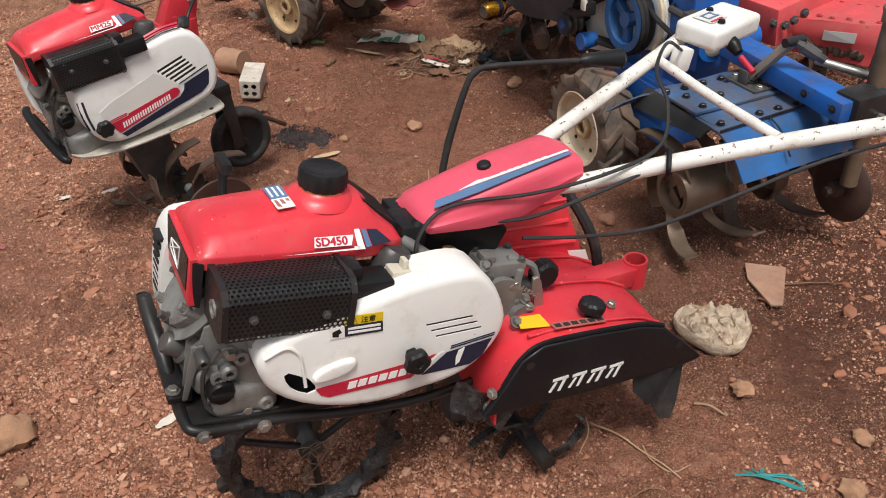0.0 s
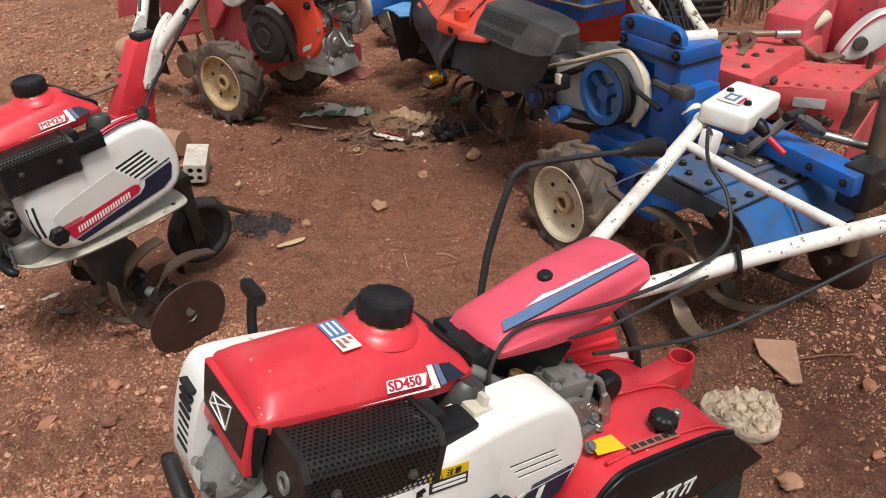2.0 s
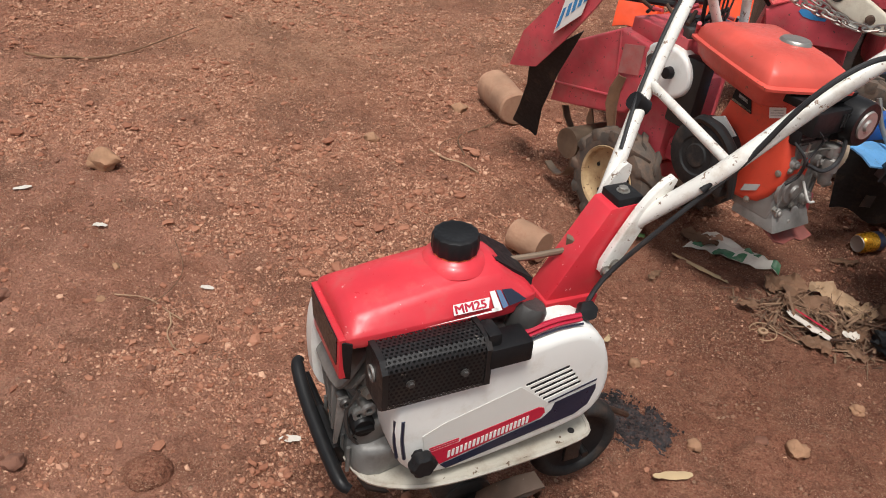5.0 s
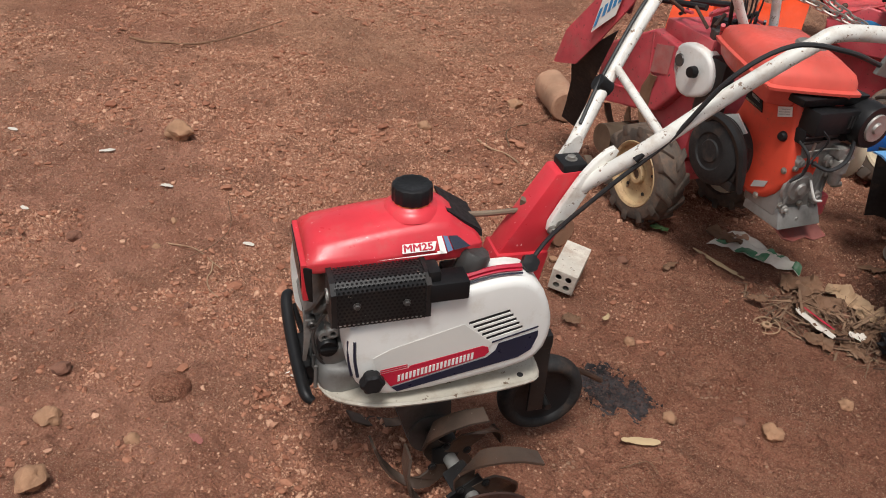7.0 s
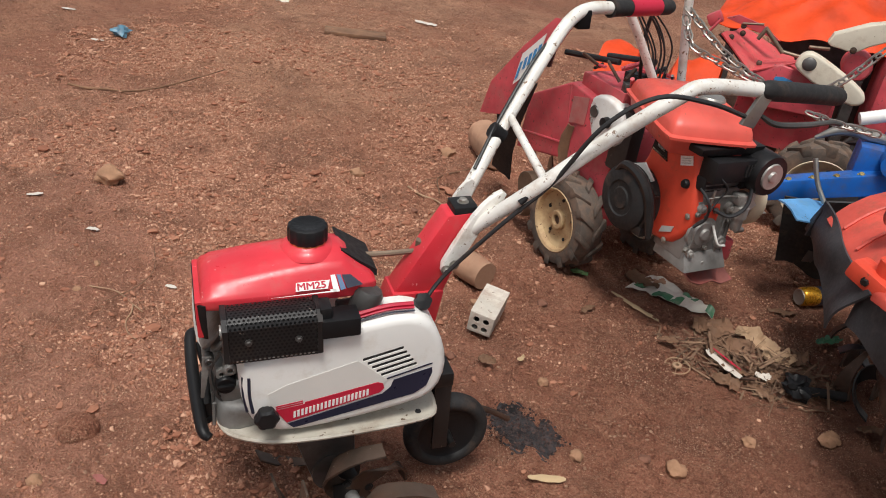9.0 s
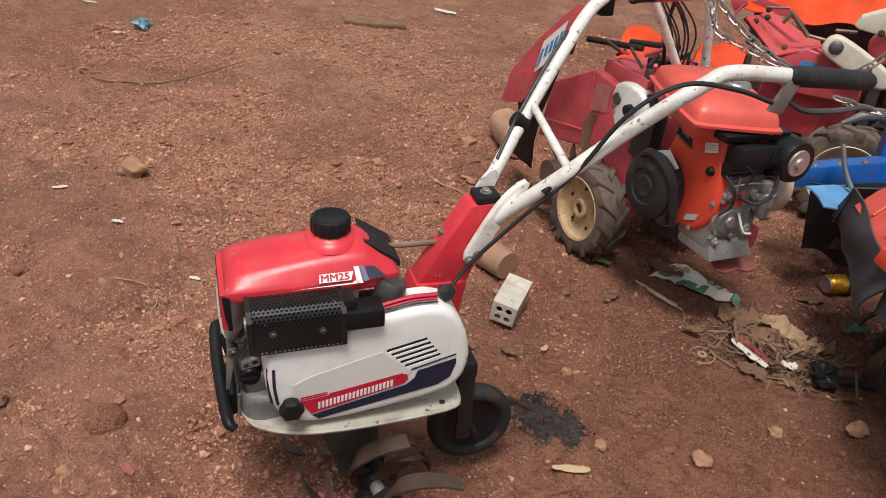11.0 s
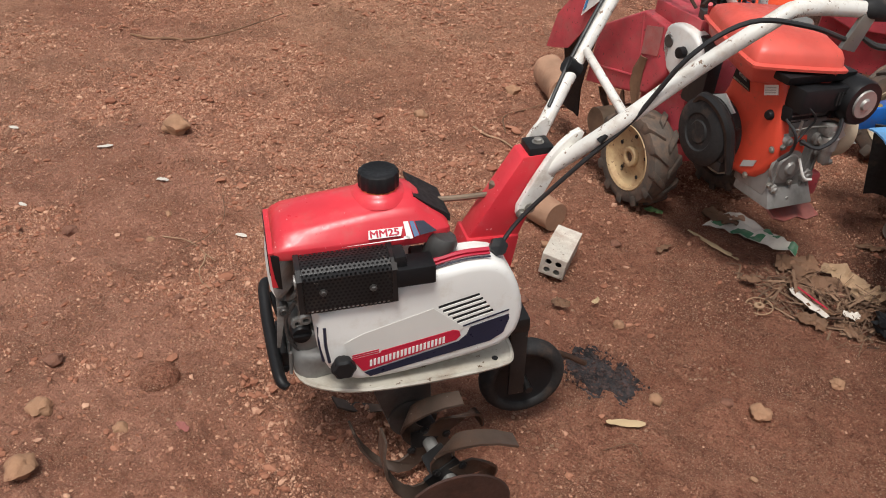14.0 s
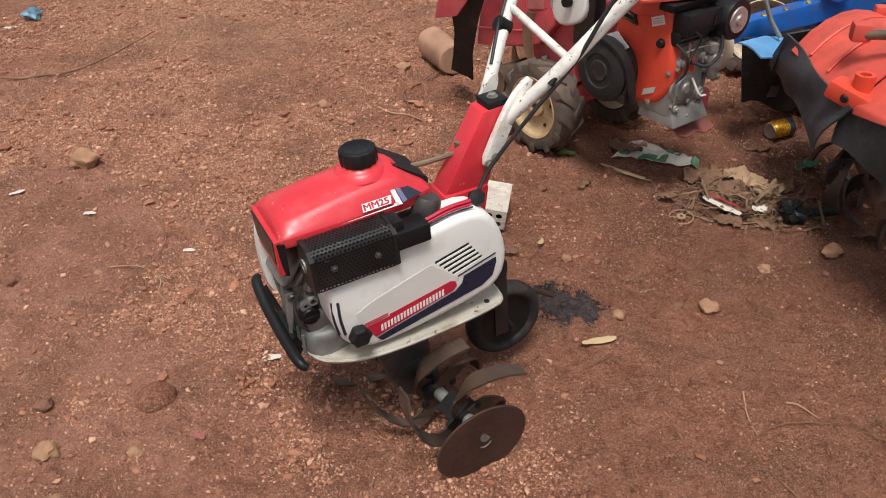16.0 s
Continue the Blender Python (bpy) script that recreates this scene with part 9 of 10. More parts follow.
    part("lug", joined(moved(box(0, 0, 0, 0.06, 0.05, 0.05, 0.008), Matrix.Translation(v(-0.378, 4.68, 0.690)) @ pose(0, 0, 0, 0, -35, 0)), tube([v(-0.352, 4.64, 0.695), v(-0.40, 4.62, 0.615)], 0.006, 8, smooth=False)), RED_OLD, r)
    for p, q, s in (((-0.262, 4.63, 0.700), (-0.178, 4.63, 0.714), 0.008), ((-0.170, 4.62, 0.705), (-0.075, 4.62, 0.620), 0.016), ((-0.075, 4.62, 0.625), (-0.005, 4.62, 0.620), 0.012), ((-0.165, 4.61, 0.700), (-0.185, 4.61, 0.655), 0.014), ((0.02, 4.68, 0.655), (0.10, 4.70, 0.660), 0.012)):
        part("link_rod", tube([v(*p), v(*q)], s * 0.6, 10, smooth=False), RUST_PALE, r)
    for x, z in ((-0.29, 0.635), (-0.25, 0.660), (-0.19, 0.545), (-0.15, 0.555), (-0.255, 0.690)):
        part("bolt", bolt(v(x, 4.638, z), (0, -1, 0.2), 0.009, 0.008), RUST, r)
    cc = part("chain_cover", slab([(-0.015, 0.625), (0.010, 0.657), (0.053, 0.660), (0.262, 0.560), (0.287, 0.515), (0.254, 0.487), (0.198, 0.492), (-0.015, 0.578)], -0.36, -0.31, 0.012, (), 2), WHITE_DIRTY, r, "dirty white chain cover with a dark knob")
    part("cover_disc", moved(lathe([(0.001, 0.010), (0.020, 0.009), (0.026, 0.004), (0.028, 0)], 24, "Y"), Matrix.Translation((0.035, -0.36, 0.615))), ALU_DARK, cc)
    part("cover_knob", moved(lathe([(0.001, 0.03), (0.016, 0.028), (0.018, 0.008), (0.010, 0)], 18, "Y"), Matrix.Translation((0.175, -0.36, 0.548))), RUST, cc)
    lever = part("brake_lever", slab([(0.078, 0.700), (0.090, 0.738), (0.205, 0.800), (0.300, 0.830), (0.310, 0.760), (0.229, 0.715), (0.185, 0.681), (0.092, 0.690)], -0.30, -0.24, 0.008, (), 0), WHITE_DIRTY, r, "dirty white lever cover")
    part("bolt", bolt((0.178, -0.301, 0.692), (0, -1, 0), 0.010, 0.008), RUST, lever)
    part("red_hub", moved(lathe([(0.001, 0.05), (0.05, 0.05), (0.06, 0.03), (0.06, -0.05), (0.001, -0.05)], 24, "Y"), Matrix.Translation((0.22, -0.20, 0.62))), RED_OLD, r)
    agri_wheel(r, v(0.42, 4.75, 0.17), 0.17, 0.12, CREAM, 0.1, 12, RUBBER)
    part("engine_block", moved(box(0, 0, 0, 0.5, 0.4, 0.4, 0.04), Matrix.Translation(v(0.62, 5.2, 0.40))), RED_OLD, r)
    # Filler frame; its dark material stands in for shade below the hem.
    part("rear_frame", joined(hexa([v(-0.15, 5.40, 0.02), v(1.4, 5.40, 0.02), v(1.4, 5.95, 0.02), v(-0.15, 5.95, 0.02)], [v(-0.10, 5.40, 0.58), v(1.3, 5.40, 0.66), v(1.3, 5.85, 0.66), v(-0.10, 5.85, 0.58)], 0.02), *(moved(box(0, 0, 0.29, 0.05, 0.05, 0.60, 0.006), Matrix.Translation(v(x, 5.22, 0))) for x in (-0.30, 0.30, 0.95, 1.5))), ALU_DARK, r, "machine frame under the tarpaulin, coloured dark for the shade there")
    part("stand_leg", moved(box(0, 0, 0.15, 0.08, 0.08, 0.3, 0.006), Matrix.Translation(v(0.0, 4.85, 0))), ALU_DARK, r)
    # tarpaulin heap
    def crease(x, y, ax, ay, bx, by, wide, high):
        """Height of a straight fold that runs from a to b, sharp on its crest."""
        dx, dy = bx - ax, by - ay
        t = ((x - ax) * dx + (y - ay) * dy) / (dx * dx + dy * dy)
        e = max(0.0, -t, t - 1) * math.hypot(dx, dy)
        d = abs((x - ax) * dy - (y - ay) * dx) / math.hypot(dx, dy)
        return high * max(0.0, 1 - (d + e) / wide) ** 1.25
    folds = ((-0.34, 5.25, 0.02, 5.62, 0.10, 0.16), (-0.20, 5.18, 0.22, 5.52, 0.09, 0.15), (0.0, 5.15, 0.35, 5.60, 0.11, 0.15), (0.25, 5.16, 0.80, 5.42, 0.11, 0.13), (0.05, 5.70, 0.55, 5.85, 0.16, 0.10), (0.45, 5.15, 0.72, 5.70, 0.10, 0.12), (0.80, 5.2, 1.1, 5.7, 0.14, 0.14), (1.2, 5.2, 1.6, 5.6, 0.18, 0.14), (-0.28, 5.40, 0.12, 5.45, 0.07, 0.10))
    rows = []
    for j in range(70):
        vv = j / 69
        row = []
        for i in range(120):
            u = i / 119
            x, y = -0.40 + 2.2 * u, 5.12 + 1.2 * vv
            ridge = float(np.interp(x, (-0.40, -0.36, -0.05, 0.25, 1.0, 1.8), (0.60, 0.63, 0.84, 0.93, 0.93, 0.66)))
            hem = 0.595 + 0.014 * math.sin(9 * x) + 0.010 * math.sin(23 * x)
            rise = min(1.0, vv / 0.50) ** 0.85 - max(0.0, vv - 0.62) * 1.9
            z = hem + (ridge - hem) * rise
            z += 0.55 * min(1.0, 4 * vv) * min(1.0, 5 * u) * sum(crease(x, y, *f) for f in folds)
            n = noise.noise((x * 6 + vv * 3, y * 5 - x * 2, 2.0))
            z += 0.045 * (0.30 - abs(n)) * min(1, 6 * vv)
            row.append(V(x + 0.02 * n, y - 0.03 * n, max(0.03, z)))
        rows.append(row)
    solid("tarpaulin", sheet(rows, 0.004), TARP, "crumpled bright orange tarpaulin thrown over machines", "tarpaulin", smooth=24)
    rows = []
    for j in range(12):
        row = []
        for i in range(20):
            u, vv = i / 19, j / 11
            n = noise.noise((u * 5, vv * 4, 5.0))
            row.append(V(-0.76 + 0.48 * u, 4.20 + 0.32 * vv, 0.42 + 0.14 * math.sin(math.pi * vv) ** 0.7 + 0.035 * n - 0.10 * (abs(u - 0.48) < 0.12) + 0.03 * u))
        rows.append(row)
    solid("tarpaulin", sheet(rows, 0.005), TARP, "small orange tarpaulin bundle lying on a rotary", "tarpaulin")
    s = thing("power_tiller", pose(-0.5, 4.4, 0), pose(-0.5, 4.4, 0), "red machine frame under an orange cloth", "power tiller", "parked tillers")
    part("chassis", joined(box(0.0, 0.0, 0.22, 0.42, 0.26, 0.40, 0.03)), RED_OLD, s)


build_far_machines()


def chain(points, n, name_label):
    """A hanging chain of single links."""
    path = catmull(points, 24)
    ds = [0.0]
    for a, b in zip(path, path[1:]):
        ds.append(ds[-1] + (b - a).length)
    e = thing("chain", Matrix.Identity(4), Matrix.Identity(4), name_label, "chain")
    link = None
    for k in range(n):
        s = ds[-1] * (k + 0.5) / n
        i = max(j for j in range(len(ds)) if ds[j] <= s)
        i = min(i, len(path) - 2)
        p = path[i].lerp(path[i + 1], (s - ds[i]) / (ds[i + 1] - ds[i]))
        d = (path[i + 1] - path[i]).normalized()
        q = d.to_track_quat("X", "Z").to_matrix().to_4x4() @ Matrix.Rotation(radians(90 * (k % 2) + 20), 4, "X")
        if link is None:
            lp = [V(0.013 * math.cos(a) + (0.008 if math.cos(a) > 0 else -0.008), 0.010 * math.sin(a), 0) for a in np.linspace(0, 2 * math.pi, 12, endpoint=False)]
            loops = []
            for a in range(12):
                dn = (lp[(a + 1) % 12] - lp[a - 1]).normalized()
                sd = V(-dn.y, dn.x, 0)
                loops.append([lp[a] + sd * (0.0032 * math.cos(b)) + V(0, 0, 0.0032 * math.sin(b)) for b in np.linspace(0, 2 * math.pi, 5, endpoint=False)])
            bm = rings(loops, closed=True)
            link = part("link", bm, STEEL, e)
            link.matrix_basis = Matrix.Translation(p) @ q
        else:
            o = new("link", link.data)
            o.parent = e
            o.matrix_basis = Matrix.Translation(p) @ q
    return e


chain([(-0.398, 3.50, 0.905), (-0.298, 3.42, 0.846), (-0.219, 3.40, 0.801), (-0.110, 3.38, 0.763), (-0.050, 3.38, 0.769), (0.047, 3.40, 0.800), (0.144, 3.42, 0.921)], 25, "galvanised steel chain strung between handlebars")
chain([(-0.396, 3.49, 0.880), (-0.350, 3.41, 0.822), (-0.266, 3.39, 0.796), (-0.160, 3.37, 0.771), (-0.112, 3.37, 0.760)], 13, "galvanised steel chain looped round a handlebar")
chain([(0.010, 3.40, 0.712), (0.099, 3.40, 0.700), (0.198, 3.40, 0.698)], 8, "galvanised steel chain hanging low")


# ---- loose things on the ground ----
def lump(r, flat_z=0.7, rough=0.22, seed=0, sub=2):
    """An uneven stone resting on its base."""
    bm = bmesh.new()
    bmesh.ops.create_icosphere(bm, subdivisions=sub, radius=r)
    for v in bm.verts:
        d = v.co.normalized()
        n = noise.noise(d * 1.4 + V(seed * 3.1, seed, 0)) + 0.5 * noise.noise(d * 3.4 + V(seed, 0, seed * 2.3))
        v.co *= 1 + rough * 1.6 * n
        v.co.z *= flat_z
    lo = min(v.co.z for v in bm.verts)
    for v in bm.verts:
        v.co.z -= lo * 0.72
    return bm


def put_stone(x, y, r, material, seed, label, flat_z=0.7, turn=0.0, rough=0.22, sub=2):
    return solid("stone", lump(r, flat_z, rough, seed, sub), material, label, "stone", "stones on the soil", m=pose(x, y, height(x, y) - 0.12 * r, 0, 0, turn), smooth=50 if sub > 2 else 38)


tan_label, red_label = "tan stone lying on red soil", "reddish laterite stone lying on red soil"
for k, (x, y, r, kind) in enumerate(((-0.054, 2.595, 0.026, 0), (0.681, 1.285, 0.022, 0), (-0.80, 1.195, 0.045, 0), (0.875, 1.16, 0.020, 0), (0.815, 1.045, 0.024, 0), (-0.69, 1.665, 0.018, 1), (0.302, 2.925, 0.022, 0), (0.511, 1.975, 0.024, 1),
                                     (-2.140, 2.99, 0.048, 0), (-1.48, 3.615, 0.026, 0), (-1.275, 4.075, 0.030, 0), (-1.47, 1.79, 0.026, 0), (-1.36, 1.645, 0.030, 0), (-1.285, 1.835, 0.017, 0), (-0.284, 2.505, 0.017, 0), (0.108, 2.81, 0.017, 0), (-0.44, 2.74, 0.015, 0), (0.31, 2.935, 0.024, 0), (0.086, 3.20, 0.020, 1), (-1.94, 2.32, 0.020, 1), (-0.56, 3.13, 0.018, 1), (-1.56, 1.91, 0.020, 1), (-0.13, 2.60, 0.014, 1), (-0.70, 2.71, 0.013, 1))):
    put_stone(x, y, r, (STONE, STONE_RED, STONE_PALE)[kind], k + 3, red_label if kind == 1 else tan_label, 0.68, 47 * k, 0.24, 3)
rr = random.Random(11)
for k in range(70):
    x, y = rr.uniform(-2.6, 1.5), rr.uniform(1.0, 4.6)
    r = 0.006 + 0.011 * rr.random() ** 2.2
    put_stone(x, y, r, (STONE, STONE_RED, STONE_RED)[k % 3], 40 + k, tan_label if k % 3 == 0 else red_label, 0.65, 360 * rr.random(), 0.22, 1)

SHARD = surf("pinkish weathered stone", (0.42, 0.25, 0.17), 0.9, dirt=0.5, dirt_col=(0.26, 0.11, 0.07), var=0.15, bump=0.6)


# the pale broken stone beside the big tiller, and the flat shard by it
def broken_stone():
    """A chalky wedge: a smooth curved flank round a ragged hollow top, its thin end towards the camera's start."""
    bm = bmesh.new()
    bmesh.ops.create_icosphere(bm, subdivisions=6, radius=1)
    for v in bm.verts:
        d = v.co.normalized()
        side = math.atan2(d.y, d.x)
        reach = 0.080 + 0.010 * math.cos(2 * side + 0.8) + 0.008 * math.sin(3 * side)
        q = V(d.x * reach, d.y * reach * 1.05, 0.034 + 0.034 * max(-1, min(1, 1.5 * d.z)))
        if d.z > 0.25:
            top = min(1, (d.z - 0.25) / 0.25)
            crag = sum(abs(noise.noise(q * sc + V(3, 1, 7))) / wt for sc, wt in ((26, 1.0), (55, 1.6), (115, 3.0), (230, 6.0)))
            hollow = math.exp(-((q.x + 0.030) ** 2 + (q.y - 0.020) ** 2) / 0.0009)
            q.z += top * (0.036 * crag - 0.030 - 0.026 * hollow + 0.10 * q.y)
            q += top * 0.010 * V(noise.noise(q * 60), noise.noise(q * 60 + V(9, 9, 9)), 0)
        else:
            q *= 1 + 0.05 * noise.noise(q * 24) + 0.02 * noise.noise(q * 90)
        v.co = q
    return bm


solid("stone", broken_stone(), STONE_PALE, "pale broken chalky stone with a ragged hollow top", "stone", m=pose(0.672, 1.472, height(0.672, 1.472)) @ Matrix.Diagonal((0.92, 0.90, 0.95, 1)), smooth=28)
solid("stone_shard", plate([(0.815, 1.735, 0.014), (0.907, 1.709, 0.016), (0.857, 1.571, 0.010), (0.831, 1.574, 0.008), (0.805, 1.675, 0.010)], (0, 0, 1), 0.005), SHARD, "flat pinkish stone shard lying on soil", "stone")
solid("soil_mound", lump(0.046, 0.55, 0.07, 31, 4), bpy.data.materials["red laterite soil"], "low trodden lump of red soil", "soil lump", m=pose(-1.32, 1.99, height(-1.32, 1.99) - 0.016))


def root(pts, r, label, name="root", material=None):
    """A thin dry stem lying on the ground."""
    path = [V(x, y, height(x, y) + r + 0.002 + 0.004 * (i % 2)) for i, (x, y) in enumerate(pts)]
    return solid(name, tube(path, [r * (1 - 0.4 * i / len(path)) for i in range(len(path))], 6), material or STRAW, label, "twig", "dry stems on the soil")


STRAW = surf("dusty straw", (0.42, 0.27, 0.16), 0.8, dirt=0.5, dirt_col=(0.25, 0.11, 0.07), var=0.15)
thin = "thin pale dry root lying on soil"
root(((0.367, 1.220), (0.415, 1.183), (0.458, 1.144), (0.487, 1.105), (0.518, 1.084)), 0.0022, thin)
root(((0.461, 1.164), (0.469, 1.124), (0.502, 1.094), (0.541, 1.111)), 0.0018, thin)
root(((0.358, 1.229), (0.358, 1.186), (0.335, 1.136)), 0.0020, thin)
root(((0.580, 1.256), (0.605, 1.243), (0.633, 1.227)), 0.0032, "short pale wood splinter lying on soil", "splinter")
root(((0.892, 1.663), (0.959, 1.661), (1.025, 1.649)), 0.0022, thin, material=DRY_LEAF)
root(((-1.264, 3.635), (-1.202, 3.620), (-1.13, 3.60), (-1.059, 3.549)), 0.0042, "crooked pale dry twig lying on soil", "twig")
root(((-1.716, 2.445), (-1.638, 2.463), (-1.562, 2.445), (-1.514, 2.427)), 0.0022, "pale dry grass stem lying on soil", "grass_stem", STRAW)
root(((-1.562, 2.445), (-1.530, 2.40), (-1.522, 2.371), (-1.48, 2.33), (-1.439, 2.314)), 0.0020, "pale dry grass stem lying on soil", "grass_stem", STRAW)
root(((0.005, 2.271), (0.010, 2.205), (0.027, 2.146)), 0.0020, thin)
root(((0.096, 2.252), (0.123, 2.254), (0.164, 2.229)), 0.0020, thin)
root(((-0.117, 3.034), (-0.085, 3.12), (-0.051, 3.217)), 0.0030, thin, material=DRY_LEAF)


def scatter(name, material, label, category, n, size, gate, seed, flat=0.65, coarse=False, spread=1.5, bare=0.012):
    """Loose crumbs too small to pick apart, lying thicker in some patches than in others."""
    base = bmesh.new()
    bmesh.ops.create_icosphere(base, subdivisions=1, radius=1)
    if coarse:
        base.clear()
        tips = [base.verts.new(p) for p in ((1, 0, -0.4), (0, 1, -0.4), (-1, 0, -0.4), (0, -1, -0.4), (0, 0, 1))]
        for i in range(4):
            base.faces.new((tips[i], tips[(i + 1) % 4], tips[4]))
        base.verts.index_update()
    bv = np.array([v.co[:] for v in base.verts])
    bf = np.array([[v.index for v in f.verts] for f in base.faces])
    base.free()
    rg = np.random.RandomState(seed)
    spots = []
    while len(spots) < n:
        x, y = rg.uniform(-3.6, 1.7), 0.85 + 5.6 * rg.rand() ** spread
        thick = 0.9 * noise.noise((x * 1.5 + 4, y * 2.1, 3.3)) + 0.7 * noise.noise((x * 5.3, y * 6, 1.3)) + 0.5 * noise.noise((x * 15, y * 17, 8.3))
        damp_shade = math.hypot(x - 1.05, y - 1.75) < 0.95 and rg.rand() < 0.75
        calm = math.hypot((x - 0.20) / 1.05, (y - 3.10) / 0.80) + 0.35 * noise.noise((x * 4, y * 4, 2.7)) < 1 and rg.rand() < 0.82
        swept = math.hypot((x + 0.05) / 0.75, (y - 2.35) / 0.55) + 0.5 * noise.noise((x * 5, y * 5, 6.7)) < 1 and rg.rand() < 0.55
        ash = ((x + 0.432) / 0.12) ** 2 + ((y - 2.528) / 0.085) ** 2 < 1
        if rg.rand() < min(1.0, max(0.0, (thick - gate) / 0.55)) ** 1.4 + bare and not damp_shade and not ash and not calm and not swept:
            spots.append((x, y, height(x, y)))
    s = np.array(spots)
    r = size[0] + (size[1] - size[0]) * rg.rand(n) ** size[2]
    a = rg.rand(n) * 2 * math.pi
    p = bv[None] * (1 + 0.21 * rg.randn(n, len(bv), 1)) * r[:, None, None] * np.array([1.25, 0.9, flat])
    c, d = np.cos(a)[:, None], np.sin(a)[:, None]
    q = np.stack([p[..., 0] * c - p[..., 1] * d + s[:, :1], p[..., 0] * d + p[..., 1] * c + s[:, 1:2], p[..., 2] + s[:, 2:] + 0.35 * r[:, None]], -1).reshape(-1, 3)
    f = (bf[None] + len(bv) * np.arange(n)[:, None, None]).reshape(-1, 3)
    me = bpy.data.meshes.new(name)
    me.from_pydata(q.tolist(), [], f.tolist())
    me.materials.append(material)
    return tagged(new(name, me), label, category, kind="stuff")


scatter("gravel", GRIT_TAN, "loose pale tan grit scattered on red soil", "gravel", 270000, (0.0013, 0.0040, 1.8), -0.10, 5, 0.9, True, 1.45, 0.10)
scatter("gravel", GRIT_RED, "loose red laterite grit scattered on soil", "gravel", 110000, (0.0012, 0.0050, 2.4), -0.25, 6, 0.9, True, 1.4, 0.10)
scatter("clods", CLOD, "small red clods broken from the soil", "clods", 22000, (0.0024, 0.0100, 3.0), -0.15, 7, 0.65, False, 1.5, 0.10)
scatter("clods", CLOD, "lumps of red soil lying loose", "clods", 1400, (0.0070, 0.0190, 2.8), -0.10, 9, 0.5, False, 0.9)
scatter("gravel", GRIT_TAN, "loose pale tan grit scattered on red soil", "gravel", 7000, (0.0032, 0.0095, 2.2), -0.20, 10, 0.75, False, 1.1, 0.10)


# hollow cement brick and a chunk of clay pipe behind the small tiller
def hollow_brick():
    holes = []
    for cx in (-0.0145, 0.0145):
        for cz in (0.020, 0.049):
            holes.append([(cx + 0.0095 * math.cos(a), cz + 0.0095 * math.sin(a)) for a in np.linspace(0, 2 * math.pi, 12, endpoint=False)])
    b = thing("hollow_brick", pose(-0.675, 2.855, 0.0035, 5, 5, 3), pose(-0.675, 2.855, 0.0035, 5, 5, 3), "pale cement brick with four holes", "brick")
    body = part("body", slab([(-0.037, 0), (0.036, 0), (0.038, 0.070), (-0.037, 0.072)], 0, 0.150, 0.004, holes, 0), CONCRETE, b)
    part("hole_floor", box(0, 0.035, 0.035, 0.05, 0.004, 0.05, 0), HOLE, body)


hollow_brick()
solid("log", joined(lathe([(0.001, -0.13), (0.060, -0.13), (0.068, -0.122), (0.070, -0.02), (0.066, 0.06), (0.067, 0.122), (0.060, 0.13), (0.001, 0.13)], 30, wave=0.03, waves=5)), CLAY, "short pale soil-caked log lying beside a tiller", "log", m=pose(-1.118, 4.155, 0.066, 90, 0, 35))
solid("clay_chunk", joined(lathe([(0.001, -0.055), (0.044, -0.055), (0.048, -0.048), (0.049, 0.0), (0.046, 0.055), (0.001, 0.055)], 26)), CLAY, "round chunk of fired clay lying on soil", "clay chunk", m=pose(-0.80, 3.13, 0.046, 90, 12, 65))


def ash_patch():
    """Burnt soil: a low crust with a ragged edge that sinks into the ground."""
    bm = bmesh.new()
    bmesh.ops.create_grid(bm, x_segments=70, y_segments=54, size=0.5)
    turn = Matrix.Rotation(radians(-12), 3, "Z")
    for v in bm.verts:
        q = turn @ V(v.co.x * 0.215, v.co.y * 0.150, 0)
        x, y = -0.432 + q.x, 2.528 + q.y
        r = math.hypot(v.co.x, v.co.y) * 2 * (1 + 0.40 * noise.noise(v.co * 4) + 0.35 * noise.noise(v.co * 11) + 0.25 * noise.noise(v.co * 25))
        e = 1 - r ** 2
        lift = 0.004 * max(0, e) ** 0.4 - 0.012 * max(0, 0.35 - e) + (0.004 * noise.noise(v.co * 24) + 0.003 * noise.noise(v.co * 50)) * (e > 0)
        v.co = V(x, y, height(x, y) + lift)
    solid("ash_patch", bm, ASH, "patch of black burnt ash and oil on soil", "ash", smooth=0)


ash_patch()


CARD = surf("sun-browned card", (0.46, 0.30, 0.175), 0.8, dirt=0.45, dirt_col=(0.22, 0.12, 0.07), var=0.2, bump=0.3)
FOIL = surf("pale packet foil", (0.72, 0.67, 0.58), 0.40, metal=0.05, dirt=0.3, dirt_col=(0.36, 0.22, 0.15), var=0.15)


